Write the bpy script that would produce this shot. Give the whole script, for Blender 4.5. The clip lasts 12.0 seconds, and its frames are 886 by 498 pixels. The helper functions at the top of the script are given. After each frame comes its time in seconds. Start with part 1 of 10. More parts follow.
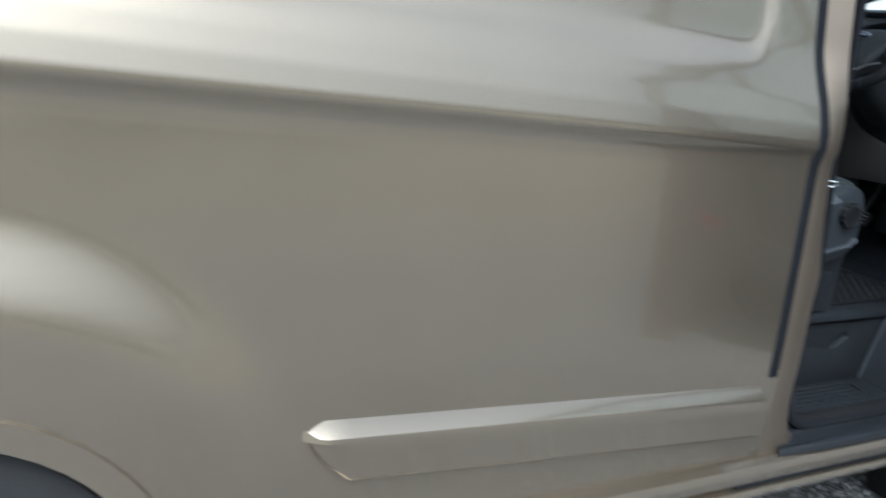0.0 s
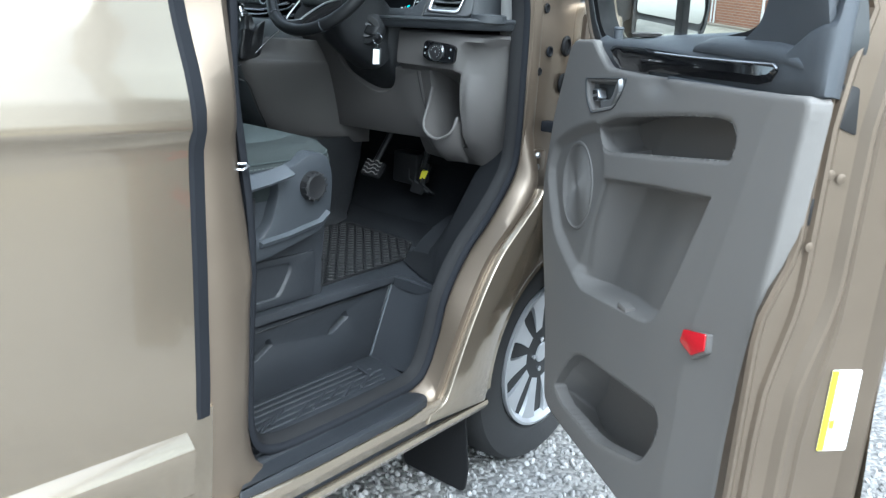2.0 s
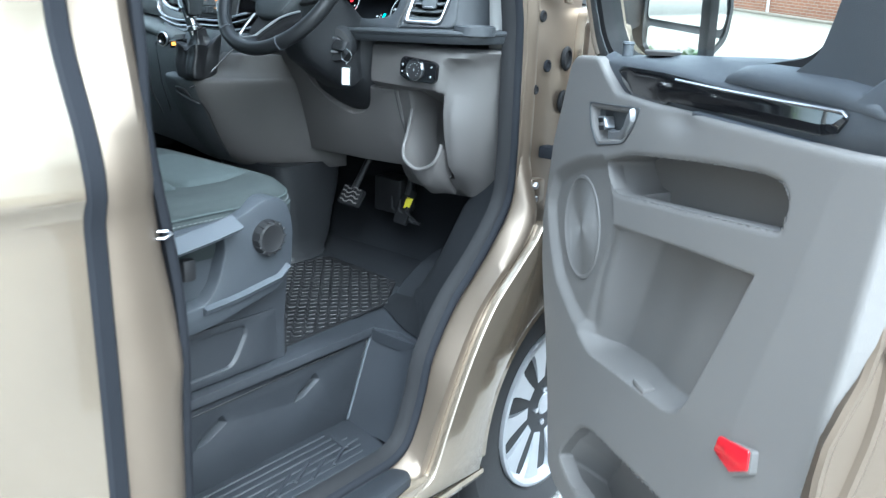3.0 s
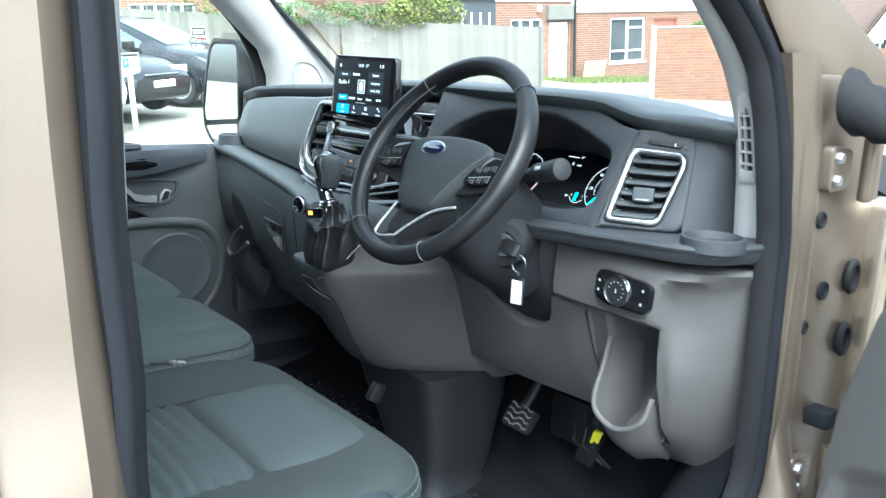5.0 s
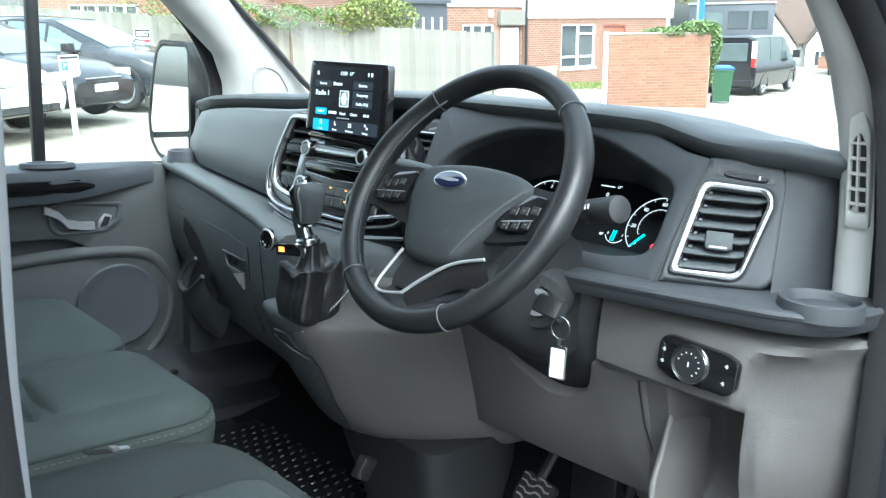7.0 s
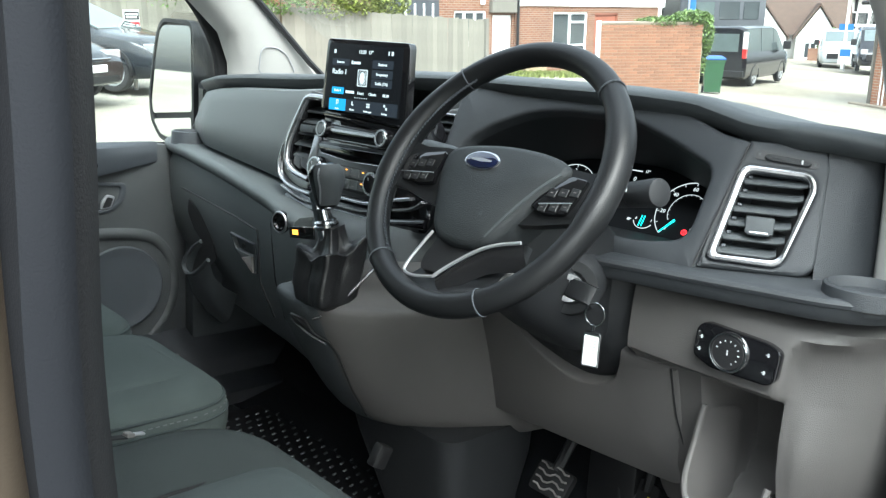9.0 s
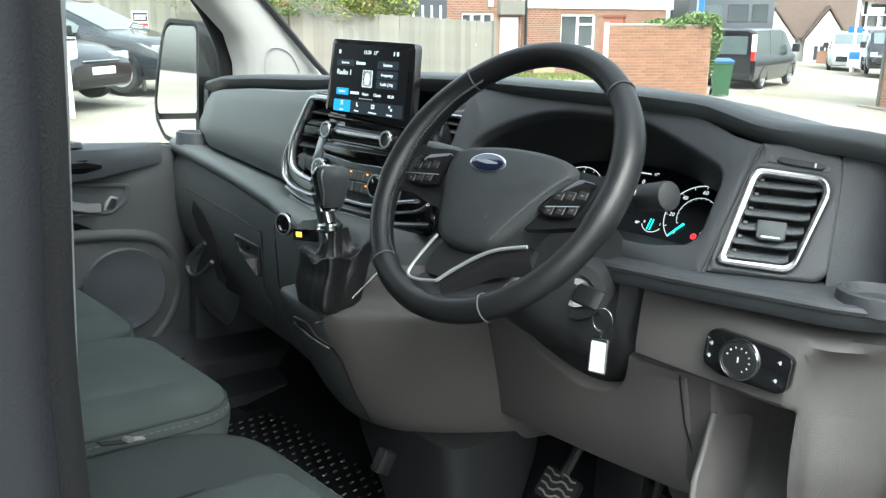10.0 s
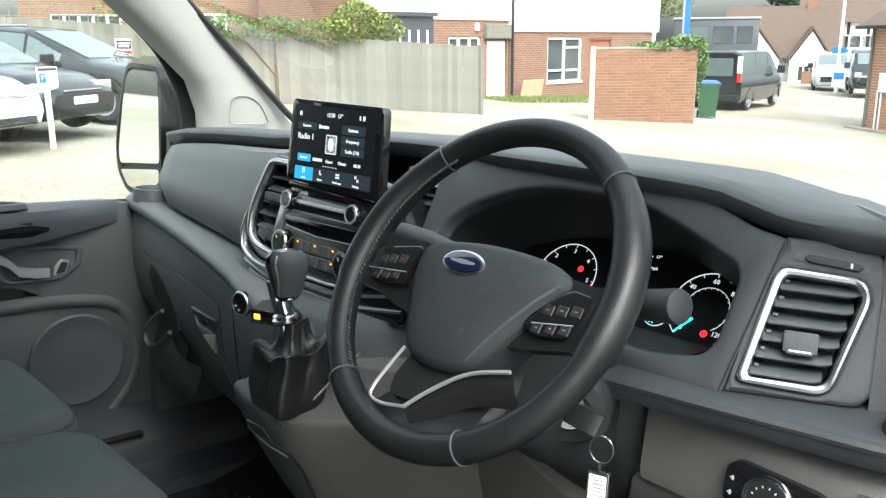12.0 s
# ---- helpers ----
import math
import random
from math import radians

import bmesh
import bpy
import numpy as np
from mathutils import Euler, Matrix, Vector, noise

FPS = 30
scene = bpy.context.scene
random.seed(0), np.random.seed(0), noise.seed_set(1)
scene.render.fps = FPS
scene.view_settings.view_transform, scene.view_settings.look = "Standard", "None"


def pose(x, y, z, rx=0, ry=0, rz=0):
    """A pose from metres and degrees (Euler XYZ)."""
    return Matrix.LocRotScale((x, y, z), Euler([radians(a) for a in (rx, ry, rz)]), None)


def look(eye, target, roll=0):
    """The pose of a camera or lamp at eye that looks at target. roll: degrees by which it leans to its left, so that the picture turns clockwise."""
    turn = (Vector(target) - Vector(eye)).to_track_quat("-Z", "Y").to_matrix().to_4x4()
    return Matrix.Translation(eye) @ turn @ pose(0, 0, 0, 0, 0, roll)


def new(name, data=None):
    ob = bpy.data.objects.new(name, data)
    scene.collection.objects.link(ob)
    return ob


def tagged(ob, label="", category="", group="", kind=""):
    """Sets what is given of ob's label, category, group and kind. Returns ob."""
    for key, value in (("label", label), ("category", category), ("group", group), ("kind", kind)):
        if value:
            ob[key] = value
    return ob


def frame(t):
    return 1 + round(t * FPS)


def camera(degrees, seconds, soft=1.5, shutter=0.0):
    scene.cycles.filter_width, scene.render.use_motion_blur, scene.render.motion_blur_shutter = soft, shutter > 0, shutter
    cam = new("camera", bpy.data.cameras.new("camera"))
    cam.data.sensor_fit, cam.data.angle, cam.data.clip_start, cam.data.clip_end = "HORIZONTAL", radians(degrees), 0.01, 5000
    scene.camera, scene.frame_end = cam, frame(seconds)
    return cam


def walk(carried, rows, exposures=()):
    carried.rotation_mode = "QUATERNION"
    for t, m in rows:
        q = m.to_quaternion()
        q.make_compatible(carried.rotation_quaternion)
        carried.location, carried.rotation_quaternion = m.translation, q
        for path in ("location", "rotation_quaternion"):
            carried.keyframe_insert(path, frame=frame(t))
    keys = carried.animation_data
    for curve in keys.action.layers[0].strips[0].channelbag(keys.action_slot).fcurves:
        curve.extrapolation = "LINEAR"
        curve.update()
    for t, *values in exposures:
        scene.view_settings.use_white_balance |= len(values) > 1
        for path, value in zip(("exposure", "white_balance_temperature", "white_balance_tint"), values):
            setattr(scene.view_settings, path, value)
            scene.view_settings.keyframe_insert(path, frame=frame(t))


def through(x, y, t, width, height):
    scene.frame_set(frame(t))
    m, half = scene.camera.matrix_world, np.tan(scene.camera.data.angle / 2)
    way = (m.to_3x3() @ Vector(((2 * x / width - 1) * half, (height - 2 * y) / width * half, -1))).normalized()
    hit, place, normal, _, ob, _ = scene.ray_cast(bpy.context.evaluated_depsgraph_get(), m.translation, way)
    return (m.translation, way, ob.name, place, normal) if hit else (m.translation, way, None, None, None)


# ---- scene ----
cam = camera(55.44, 12.0, soft=1.3, shutter=0.35)
VAN = pose(0, 0, 0, 0, 4.5, 0)  # the van stands nose-down on the sloping yard
# seconds; eye in the van's own axes (x ahead, y to its left, z up); yaw, pitch, lean
PATH = [
    (0, -1.537, -1.189, 1.242, -29.44, -13.62, 5.95),
    (0.5, -1.355, -1.326, 1.300, -35.89, -16.33, 4.42),
    (1, -1.123, -1.378, 1.319, -41.23, -17.08, 4.31),
    (1.5, -0.947, -1.300, 1.324, -49.04, -16.71, 4.69),
    (2, -0.798, -1.149, 1.339, -52.31, -16.68, 3.73),
    (2.5, -0.717, -1.054, 1.369, -52.53, -16.90, 2.62),
    (3, -0.512, -0.982, 1.388, -51.90, -17.57, 2.54),
    (3.2, -0.428, -0.967, 1.386, -51.08, -15.69, 2.90),
    (3.5, -0.303, -0.920, 1.435, -48.56, -14.18, 3.70),
    (3.7, -0.258, -0.894, 1.453, -44.37, -13.68, 3.44),
    (5.3, -0.024, -0.469, 1.522, -38.86, -12.09, 2.28),
    (5.5, -0.013, -0.434, 1.518, -39.03, -12.29, 2.27),
    (6, 0.037, -0.367, 1.515, -41.00, -11.79, 3.06),
    (6.5, 0.094, -0.299, 1.509, -42.16, -11.54, 3.03),
    (7, 0.068, -0.253, 1.521, -42.37, -11.63, 2.66),
    (9, 0.049, -0.196, 1.506, -43.26, -12.41, 3.41),
    (9.5, 0.054, -0.191, 1.505, -42.67, -11.87, 3.64),
    (10, 0.064, -0.184, 1.504, -42.77, -12.31, 3.53),
    (10.5, 0.089, -0.170, 1.501, -43.04, -12.69, 3.35),
    (11, 0.145, -0.127, 1.528, -43.44, -12.69, 3.22),
    (11.5, 0.176, -0.084, 1.561, -43.32, -10.45, 2.92),
    (12, 0.194, -0.068, 1.565, -43.40, -10.83, 3.06),
]
walk(cam, [(t, VAN @ pose(x, y, z, 90 + pitch, 0, yaw) @ pose(0, 0, 0, 0, 0, lean)) for t, x, y, z, yaw, pitch, lean in PATH],
     [(0.0, 0.36, 5500, 2), (0.5, 0.62, 5450, 1), (1.0, 0.72, 5400, 1), (1.5, 1.52, 5550, 0), (2.0, 1.55, 5550, 0), (2.6, 2.08, 5350, -1), (3.5, 2.3, 5320, -2), (5.5, 2.18, 5600, -2), (7.0, 2.22, 5700, -2), (9.0, 1.85, 6100, 0), (10.0, 1.85, 6200, 0), (10.5, 2.0, 6100, 0), (11.0, 2.1, 6100, 0), (11.5, 1.85, 6300, 3), (12.0, 1.72, 6400, 3)])

# ---------------------------------------------------------------- light
world = bpy.data.worlds.new("overcast_sky")
scene.world = world
world.use_nodes = True
wn, wl = world.node_tree.nodes, world.node_tree.links
sky = wn.new("ShaderNodeTexSky")
sky.sky_type, sky.sun_disc = "NISHITA", False
sky.sun_elevation, sky.sun_rotation = radians(48), radians(200)
sky.air_density, sky.dust_density, sky.ozone_density = 1.0, 4.0, 1.0
cloud = wn.new("ShaderNodeHueSaturation")           # cloud cover takes most of the blue away
cloud.inputs["Saturation"].default_value = 0.30
wl.new(sky.outputs[0], cloud.inputs["Color"])
at_w, sep_w, lift, dome = wn.new("ShaderNodeTexCoord"), wn.new("ShaderNodeSeparateXYZ"), wn.new("ShaderNodeMapRange"), wn.new("ShaderNodeVectorMath")
wl.new(at_w.outputs["Generated"], sep_w.inputs[0])
wl.new(sep_w.outputs[2], lift.inputs[0])
lift.inputs[1].default_value, lift.inputs[2].default_value = 0.0, 1.0
lift.inputs[3].default_value, lift.inputs[4].default_value = 0.75, 2.25     # an overcast dome is brightest overhead
dome.operation = "SCALE"
wl.new(cloud.outputs[0], dome.inputs[0])
wl.new(lift.outputs[0], dome.inputs["Scale"])
wl.new(dome.outputs[0], wn["Background"].inputs[0])
wn["Background"].inputs[1].default_value = 0.15

sun_data = bpy.data.lights.new("sun", "SUN")
sun_data.energy, sun_data.angle, sun_data.color = 0.8, radians(25), (0.97, 0.98, 1.0)
sun = new("sun", sun_data)
sun.matrix_world = look((0, 0, 30), (18, 12, 0))

# ---------------------------------------------------------------- materials


def pbr(name, color, rough=0.6, metal=0.0, grain=0.0, grain_scale=900.0, vary=0.12, vary_scale=5.0, coat=0.0, rough_vary=0.08, spec=0.5):
    """A plain surface with stains at one scale, grain at another and uneven gloss."""
    m = bpy.data.materials.new(name)
    m.use_nodes = True
    n, l = m.node_tree.nodes, m.node_tree.links
    b = n["Principled BSDF"]
    b.inputs["Roughness"].default_value, b.inputs["Metallic"].default_value = rough, metal
    b.inputs["Coat Weight"].default_value, b.inputs["Coat Roughness"].default_value = coat, 0.06
    b.inputs["Specular IOR Level"].default_value = spec
    at = n.new("ShaderNodeTexCoord")
    big = n.new("ShaderNodeTexNoise")
    big.inputs["Scale"].default_value, big.inputs["Detail"].default_value = vary_scale, 5
    l.new(at.outputs["Object"], big.inputs["Vector"])
    mix = n.new("ShaderNodeMix")
    mix.data_type = "RGBA"
    mix.inputs[6].default_value = (*[c * (1 - vary) for c in color], 1)
    mix.inputs[7].default_value = (*[min(1, c * (1 + vary)) for c in color], 1)
    l.new(big.outputs[0], mix.inputs[0])
    l.new(mix.outputs[2], b.inputs["Base Color"])
    span = n.new("ShaderNodeMapRange")
    span.inputs[3].default_value, span.inputs[4].default_value = max(0.02, rough - rough_vary), min(1, rough + rough_vary)
    l.new(big.outputs[0], span.inputs[0])
    l.new(span.outputs[0], b.inputs["Roughness"])
    if grain:
        fine = n.new("ShaderNodeTexNoise")
        fine.inputs["Scale"].default_value, fine.inputs["Detail"].default_value = grain_scale, 2
        l.new(at.outputs["Object"], fine.inputs["Vector"])
        bump = n.new("ShaderNodeBump")
        bump.inputs["Strength"].default_value, bump.inputs["Distance"].default_value = grain, 0.002
        l.new(fine.outputs[0], bump.inputs["Height"])
        l.new(bump.outputs[0], b.inputs["Normal"])
    return m


def glow(name, color, strength):
    m = bpy.data.materials.new(name)
    m.use_nodes = True
    b = m.node_tree.nodes["Principled BSDF"]
    b.inputs["Base Color"].default_value = (0.004, 0.004, 0.005, 1)
    b.inputs["Roughness"].default_value, b.inputs["Specular IOR Level"].default_value = 0.18, 0.3
    b.inputs["Emission Color"].default_value, b.inputs["Emission Strength"].default_value = (*color, 1), strength
    return m


def clear_glass(name, tint=(0.93, 0.96, 0.95), gloss=1.0):
    m = bpy.data.materials.new(name)
    m.use_nodes = True
    n, l = m.node_tree.nodes, m.node_tree.links
    n.remove(n["Principled BSDF"])
    see, shine, mix, edge = n.new("ShaderNodeBsdfTransparent"), n.new("ShaderNodeBsdfGlossy"), n.new("ShaderNodeMixShader"), n.new("ShaderNodeLayerWeight")
    see.inputs[0].default_value = (*tint, 1)
    shine.inputs["Roughness"].default_value = 0.02
    shine.inputs["Color"].default_value = (gloss, gloss, gloss, 1)
    edge.inputs[0].default_value = 0.5
    steep, low = n.new("ShaderNodeMath"), n.new("ShaderNodeMath")
    steep.operation, low.operation = "POWER", "MULTIPLY_ADD"
    steep.inputs[1].default_value, low.inputs[1].default_value, low.inputs[2].default_value = 5.0, 0.8, 0.04
    l.new(edge.outputs["Facing"], steep.inputs[0])
    l.new(steep.outputs[0], low.inputs[0])
    l.new(low.outputs[0], mix.inputs[0])
    l.new(see.outputs[0], mix.inputs[1])
    l.new(shine.outputs[0], mix.inputs[2])
    l.new(mix.outputs[0], n["Material Output"].inputs[0])
    return m


def brickwork(name, a, b, mortar, scale=1.0):
    """Stretcher-bond brick, 225 x 75 mm, laid on upright faces."""
    m = pbr(name, a, 0.85, grain=0.4, grain_scale=120)
    n, l = m.node_tree.nodes, m.node_tree.links
    p = n["Principled BSDF"]
    at = n.new("ShaderNodeTexCoord")
    sep, add, com = n.new("ShaderNodeSeparateXYZ"), n.new("ShaderNodeMath"), n.new("ShaderNodeCombineXYZ")
    l.new(at.outputs["Object"], sep.inputs[0])
    l.new(sep.outputs[0], add.inputs[0])
    l.new(sep.outputs[1], add.inputs[1])
    l.new(add.outputs[0], com.inputs[0])
    l.new(sep.outputs[2], com.inputs[1])
    t = n.new("ShaderNodeTexBrick")
    t.inputs["Color1"].default_value, t.inputs["Color2"].default_value, t.inputs["Mortar"].default_value = (*a, 1), (*b, 1), (*mortar, 1)
    t.inputs["Scale"].default_value, t.inputs["Mortar Size"].default_value = 1.0 / scale, 0.008
    t.inputs["Brick Width"].default_value, t.inputs["Row Height"].default_value = 0.225, 0.075
    l.new(com.outputs[0], t.inputs["Vector"])
    soot = n.new("ShaderNodeTexNoise")
    soot.inputs["Scale"].default_value, soot.inputs["Detail"].default_value = 0.9, 6
    l.new(at.outputs["Object"], soot.inputs["Vector"])
    mul = n.new("ShaderNodeMix")
    mul.data_type, mul.blend_type = "RGBA", "MULTIPLY"
    mul.inputs[0].default_value = 0.6
    l.new(t.outputs[0], mul.inputs[6])
    ramp = n.new("ShaderNodeValToRGB")
    ramp.color_ramp.elements[0].color, ramp.color_ramp.elements[1].color = (0.55, 0.5, 0.48, 1), (1.15, 1.1, 1.05, 1)
    l.new(soot.outputs[0], ramp.inputs[0])
    l.new(ramp.outputs[0], mul.inputs[7])
    l.new(mul.outputs[2], p.inputs["Base Color"])
    bump = n.new("ShaderNodeBump")
    bump.invert = True
    bump.inputs["Strength"].default_value, bump.inputs["Distance"].default_value = 0.8, 0.01
    l.new(t.outputs["Fac"], bump.inputs["Height"])
    l.new(bump.outputs[0], p.inputs["Normal"])
    return m


def piece_vary(m, low, high):
    """Shifts each separate piece's colour by its own chance number."""
    n, l = m.node_tree.nodes, m.node_tree.links
    b = n["Principled BSDF"]
    src = b.inputs["Base Color"].links[0].from_socket
    info, span, mul = n.new("ShaderNodeObjectInfo"), n.new("ShaderNodeMapRange"), n.new("ShaderNodeMix")
    span.inputs[3].default_value, span.inputs[4].default_value = low, high
    l.new(info.outputs["Random"], span.inputs[0])
    mul.data_type, mul.blend_type = "RGBA", "MULTIPLY"
    mul.inputs[0].default_value = 1
    l.new(src, mul.inputs[6])
    com = n.new("ShaderNodeCombineColor")
    for i in range(3):
        l.new(span.outputs[0], com.inputs[i])
    l.new(com.outputs[0], mul.inputs[7])
    l.new(mul.outputs[2], b.inputs["Base Color"])
    return m


def island_vary(m, low, high):
    n, l = m.node_tree.nodes, m.node_tree.links
    b = n["Principled BSDF"]
    src = b.inputs["Base Color"].links[0].from_socket
    info, span, mul, com = n.new("ShaderNodeNewGeometry"), n.new("ShaderNodeMapRange"), n.new("ShaderNodeMix"), n.new("ShaderNodeCombineColor")
    span.inputs[3].default_value, span.inputs[4].default_value = low, high
    l.new(info.outputs["Random Per Island"], span.inputs[0])
    mul.data_type, mul.blend_type = "RGBA", "MULTIPLY"
    mul.inputs[0].default_value = 1
    l.new(src, mul.inputs[6])
    for i in range(3):
        l.new(span.outputs[0], com.inputs[i])
    l.new(com.outputs[0], mul.inputs[7])
    l.new(mul.outputs[2], b.inputs["Base Color"])
    return m


PAINT = pbr("champagne_paint", (0.360, 0.300, 0.228), 0.25, metal=0.85, grain=0.04, grain_scale=1500, vary=0.04, coat=1.0, rough_vary=0.03)
# the same body paint, darkened to carry the shade of jambs and door edges
PAINT_IN_SHADED = pbr("champagne_paint_jamb_shaded", (0.165, 0.132, 0.101), 0.40, metal=0.6, grain=0.08, vary=0.12, vary_scale=9, coat=0.12)
SEAL = pbr("rubber_seal", (0.011, 0.012, 0.015), 0.75, grain=0.15, vary=0.2, spec=0.15)
RUBBER = pbr("black_rubber", (0.012, 0.012, 0.013), 0.7, grain=0.3, vary=0.25, spec=0.2)
DASH = pbr("dash_grained_plastic", (0.054, 0.060, 0.064), 0.5, grain=0.5, grain_scale=1100, vary=0.12, spec=0.36)
# dash plastic darkened on the driver's side, where less light comes in
DASH_SHADED = pbr("shaded_dash_plastic", (0.034, 0.037, 0.041), 0.45, grain=0.5, grain_scale=1100, vary=0.14, spec=0.4)
# dash plastic with the windscreen's sheen put into a lighter base colour
DASH_SHEEN = pbr("dash_plastic_with_sheen", (0.090, 0.100, 0.102), 0.46, grain=0.6, grain_scale=700, vary=0.12)
TAUPE = pbr("warm_grey_plastic", (0.080, 0.075, 0.073), 0.55, grain=0.45, grain_scale=1000, vary=0.07)
TRIM = pbr("door_grey_plastic", (0.160, 0.152, 0.145), 0.66, grain=0.5, grain_scale=1000, vary=0.06, spec=0.3)
TRIM_DK = pbr("slate_plastic", (0.052, 0.058, 0.067), 0.48, grain=0.4, grain_scale=1000, vary=0.1)
VALANCE = pbr("seat_cover_plastic", (0.030, 0.034, 0.040), 0.45, grain=0.4, grain_scale=1000, vary=0.12)
WHEEL_PAD = pbr("wheel_boss_vinyl", (0.023, 0.026, 0.028), 0.5, grain=0.6, grain_scale=900, vary=0.15, spec=0.35)
POST = pbr("grey_post_trim", (0.24, 0.244, 0.255), 0.55, grain=0.08, grain_scale=900, vary=0.06)
# passenger door's trim darkened for the cab's shade; also small slate parts
TRIM_SH = pbr("slate_and_shaded_door_trim", (0.053, 0.057, 0.060), 0.5, grain=0.5, grain_scale=1000, vary=0.08)
SATIN = pbr("satin_silver_trim", (0.60, 0.60, 0.62), 0.24, metal=0.95, vary=0.05)
PANEL = pbr("dark_silver_fascia", (0.105, 0.108, 0.112), 0.34, metal=0.55, vary=0.08)
SMOKED = pbr("smoked_display_cover", (0.0045, 0.005, 0.006), 0.3, vary=0.1, spec=0.12)
SPOKE = pbr("dark_gloss_spoke", (0.012, 0.012, 0.013), 0.22, metal=0.0, vary=0.1)
COWL = pbr("black_cowl_plastic", (0.016, 0.017, 0.019), 0.5, grain=0.5, grain_scale=1100, vary=0.15, spec=0.4)
BOLSTER = pbr("bolster_cloth", (0.036, 0.043, 0.043), 0.93, grain=0.9, grain_scale=1600, vary=0.16, vary_scale=11, spec=0.2)
PILLAR = pbr("pale_grey_pillar_trim", (0.34, 0.334, 0.318), 0.65, grain=0.3, grain_scale=900, vary=0.05)
HEADLINING = pbr("pale_headlining_cloth", (0.55, 0.54, 0.52), 0.95, grain=0.4, grain_scale=600, vary=0.05)
BLACK = pbr("black_plastic", (0.009, 0.009, 0.010), 0.5, grain=0.3, vary=0.2)
GLOSS = pbr("piano_black", (0.006, 0.006, 0.007), 0.07, coat=0.8, rough_vary=0.03, vary=0.1)
CHROME = pbr("satin_chrome", (0.62, 0.63, 0.65), 0.2, metal=1.0, vary=0.05)
SILVER = pbr("silver_plastic", (0.42, 0.43, 0.45), 0.32, metal=0.8, vary=0.05)
ALLOY = pbr("painted_alloy", (0.45, 0.46, 0.48), 0.34, metal=0.6, vary=0.08, vary_scale=20, coat=0.3)
LEATHER = pbr("wheel_leather", (0.010, 0.0105, 0.0115), 0.38, grain=0.16, grain_scale=600, vary=0.25, vary_scale=14, spec=0.32)
BOOT = pbr("gaiter_leather", (0.010, 0.010, 0.011), 0.36, grain=0.4, grain_scale=500, vary=0.2)
CLOTH = pbr("seat_cloth", (0.072, 0.087, 0.084), 0.92, grain=0.9, grain_scale=1600, vary=0.16, vary_scale=11, spec=0.2)
CLOTH_DK = pbr("seat_cloth_ribbed", (0.048, 0.059, 0.060), 0.92, grain=0.9, grain_scale=1300, vary=0.16, spec=0.2)
STITCH = pbr("stitching", (0.12, 0.13, 0.13), 0.9)
CARPET = pbr("black_footwell_lining", (0.009, 0.0100, 0.012), 0.85, grain=0.8, grain_scale=500, vary=0.3, spec=0.2)
STEP = pbr("step_plastic", (0.019, 0.021, 0.025), 0.46, grain=0.5, grain_scale=700, vary=0.3, vary_scale=6)
MAT = pbr("treadplate_rubber", (0.009, 0.009, 0.010), 0.46, grain=0.2, vary=0.3, vary_scale=15)
# black rubber studs coloured pale to give the glint on their tops
STUD_GLINT = pbr("glinting_tread_stud", (0.10, 0.105, 0.11), 0.4, vary=0.4, vary_scale=40)
TYRE = pbr("tyre", (0.022, 0.022, 0.023), 0.8, grain=0.4, grain_scale=200, vary=0.2, vary_scale=20)
GLASS = clear_glass("window_glass")
MIRROR = pbr("mirror", (0.85, 0.87, 0.88), 0.02, metal=1.0, vary=0.01, rough_vary=0.01)
RED = pbr("red_reflector", (0.55, 0.01, 0.02), 0.18, vary=0.15, vary_scale=120, coat=0.6)
YELLOW = pbr("yellow_sticker", (0.75, 0.68, 0.02), 0.5, vary=0.05)
WHITE = pbr("white_sticker", (0.8, 0.8, 0.79), 0.5, vary=0.04)
INK = pbr("printing_ink", (0.04, 0.04, 0.045), 0.6)
MARK = pbr("white_marking", (0.42, 0.44, 0.45), 0.5)
BLUE_BADGE = pbr("blue_enamel", (0.004, 0.007, 0.028), 0.12, coat=0.8)
LCD = glow("lit_screen", (0.02, 0.025, 0.03), 0.10)
LCD_TILE = glow("lit_screen_tile", (0.05, 0.065, 0.085), 0.20)
LCD_BLUE = glow("lit_blue_tile", (0.03, 0.30, 0.62), 0.55)
LCD_TEXT = glow("lit_text", (0.75, 0.85, 0.9), 0.42)
TEAL = glow("teal_needle", (0.05, 0.75, 0.72), 1.0)
RED_LAMP = glow("red_tell_tale", (1.0, 0.02, 0.03), 1.2)
RED_BAND = glow("red_dial_band", (0.8, 0.10, 0.10), 0.3)
AMBER = glow("amber_backlight", (1.0, 0.36, 0.05), 1.0)
DIAL = glow("dial_marking", (0.75, 0.8, 0.82), 0.32)

# ---------------------------------------------------------------- building helpers
I4 = Matrix.Identity(4)


def part(name, bm, material, parent=None, label="", smooth=32):
    """Links a bmesh as one mesh object under a thing or a part."""
    me = bpy.data.meshes.new(name)
    bmesh.ops.recalc_face_normals(bm, faces=bm.faces)
    bm.to_mesh(me)
    bm.free()
    me.materials.append(material)
    if smooth:
        me.shade_smooth()
        me.set_sharp_from_angle(angle=radians(smooth))
    ob = new(name, me)
    if parent:
        ob.parent = parent
    if label:
        ob["label"] = label
    return ob


def thing(name, m=I4, label="", category="", group="", kind=""):
    ob = new(name)
    ob.empty_display_size = 0.1
    ob.matrix_world = m
    return tagged(ob, label, category, group, kind)


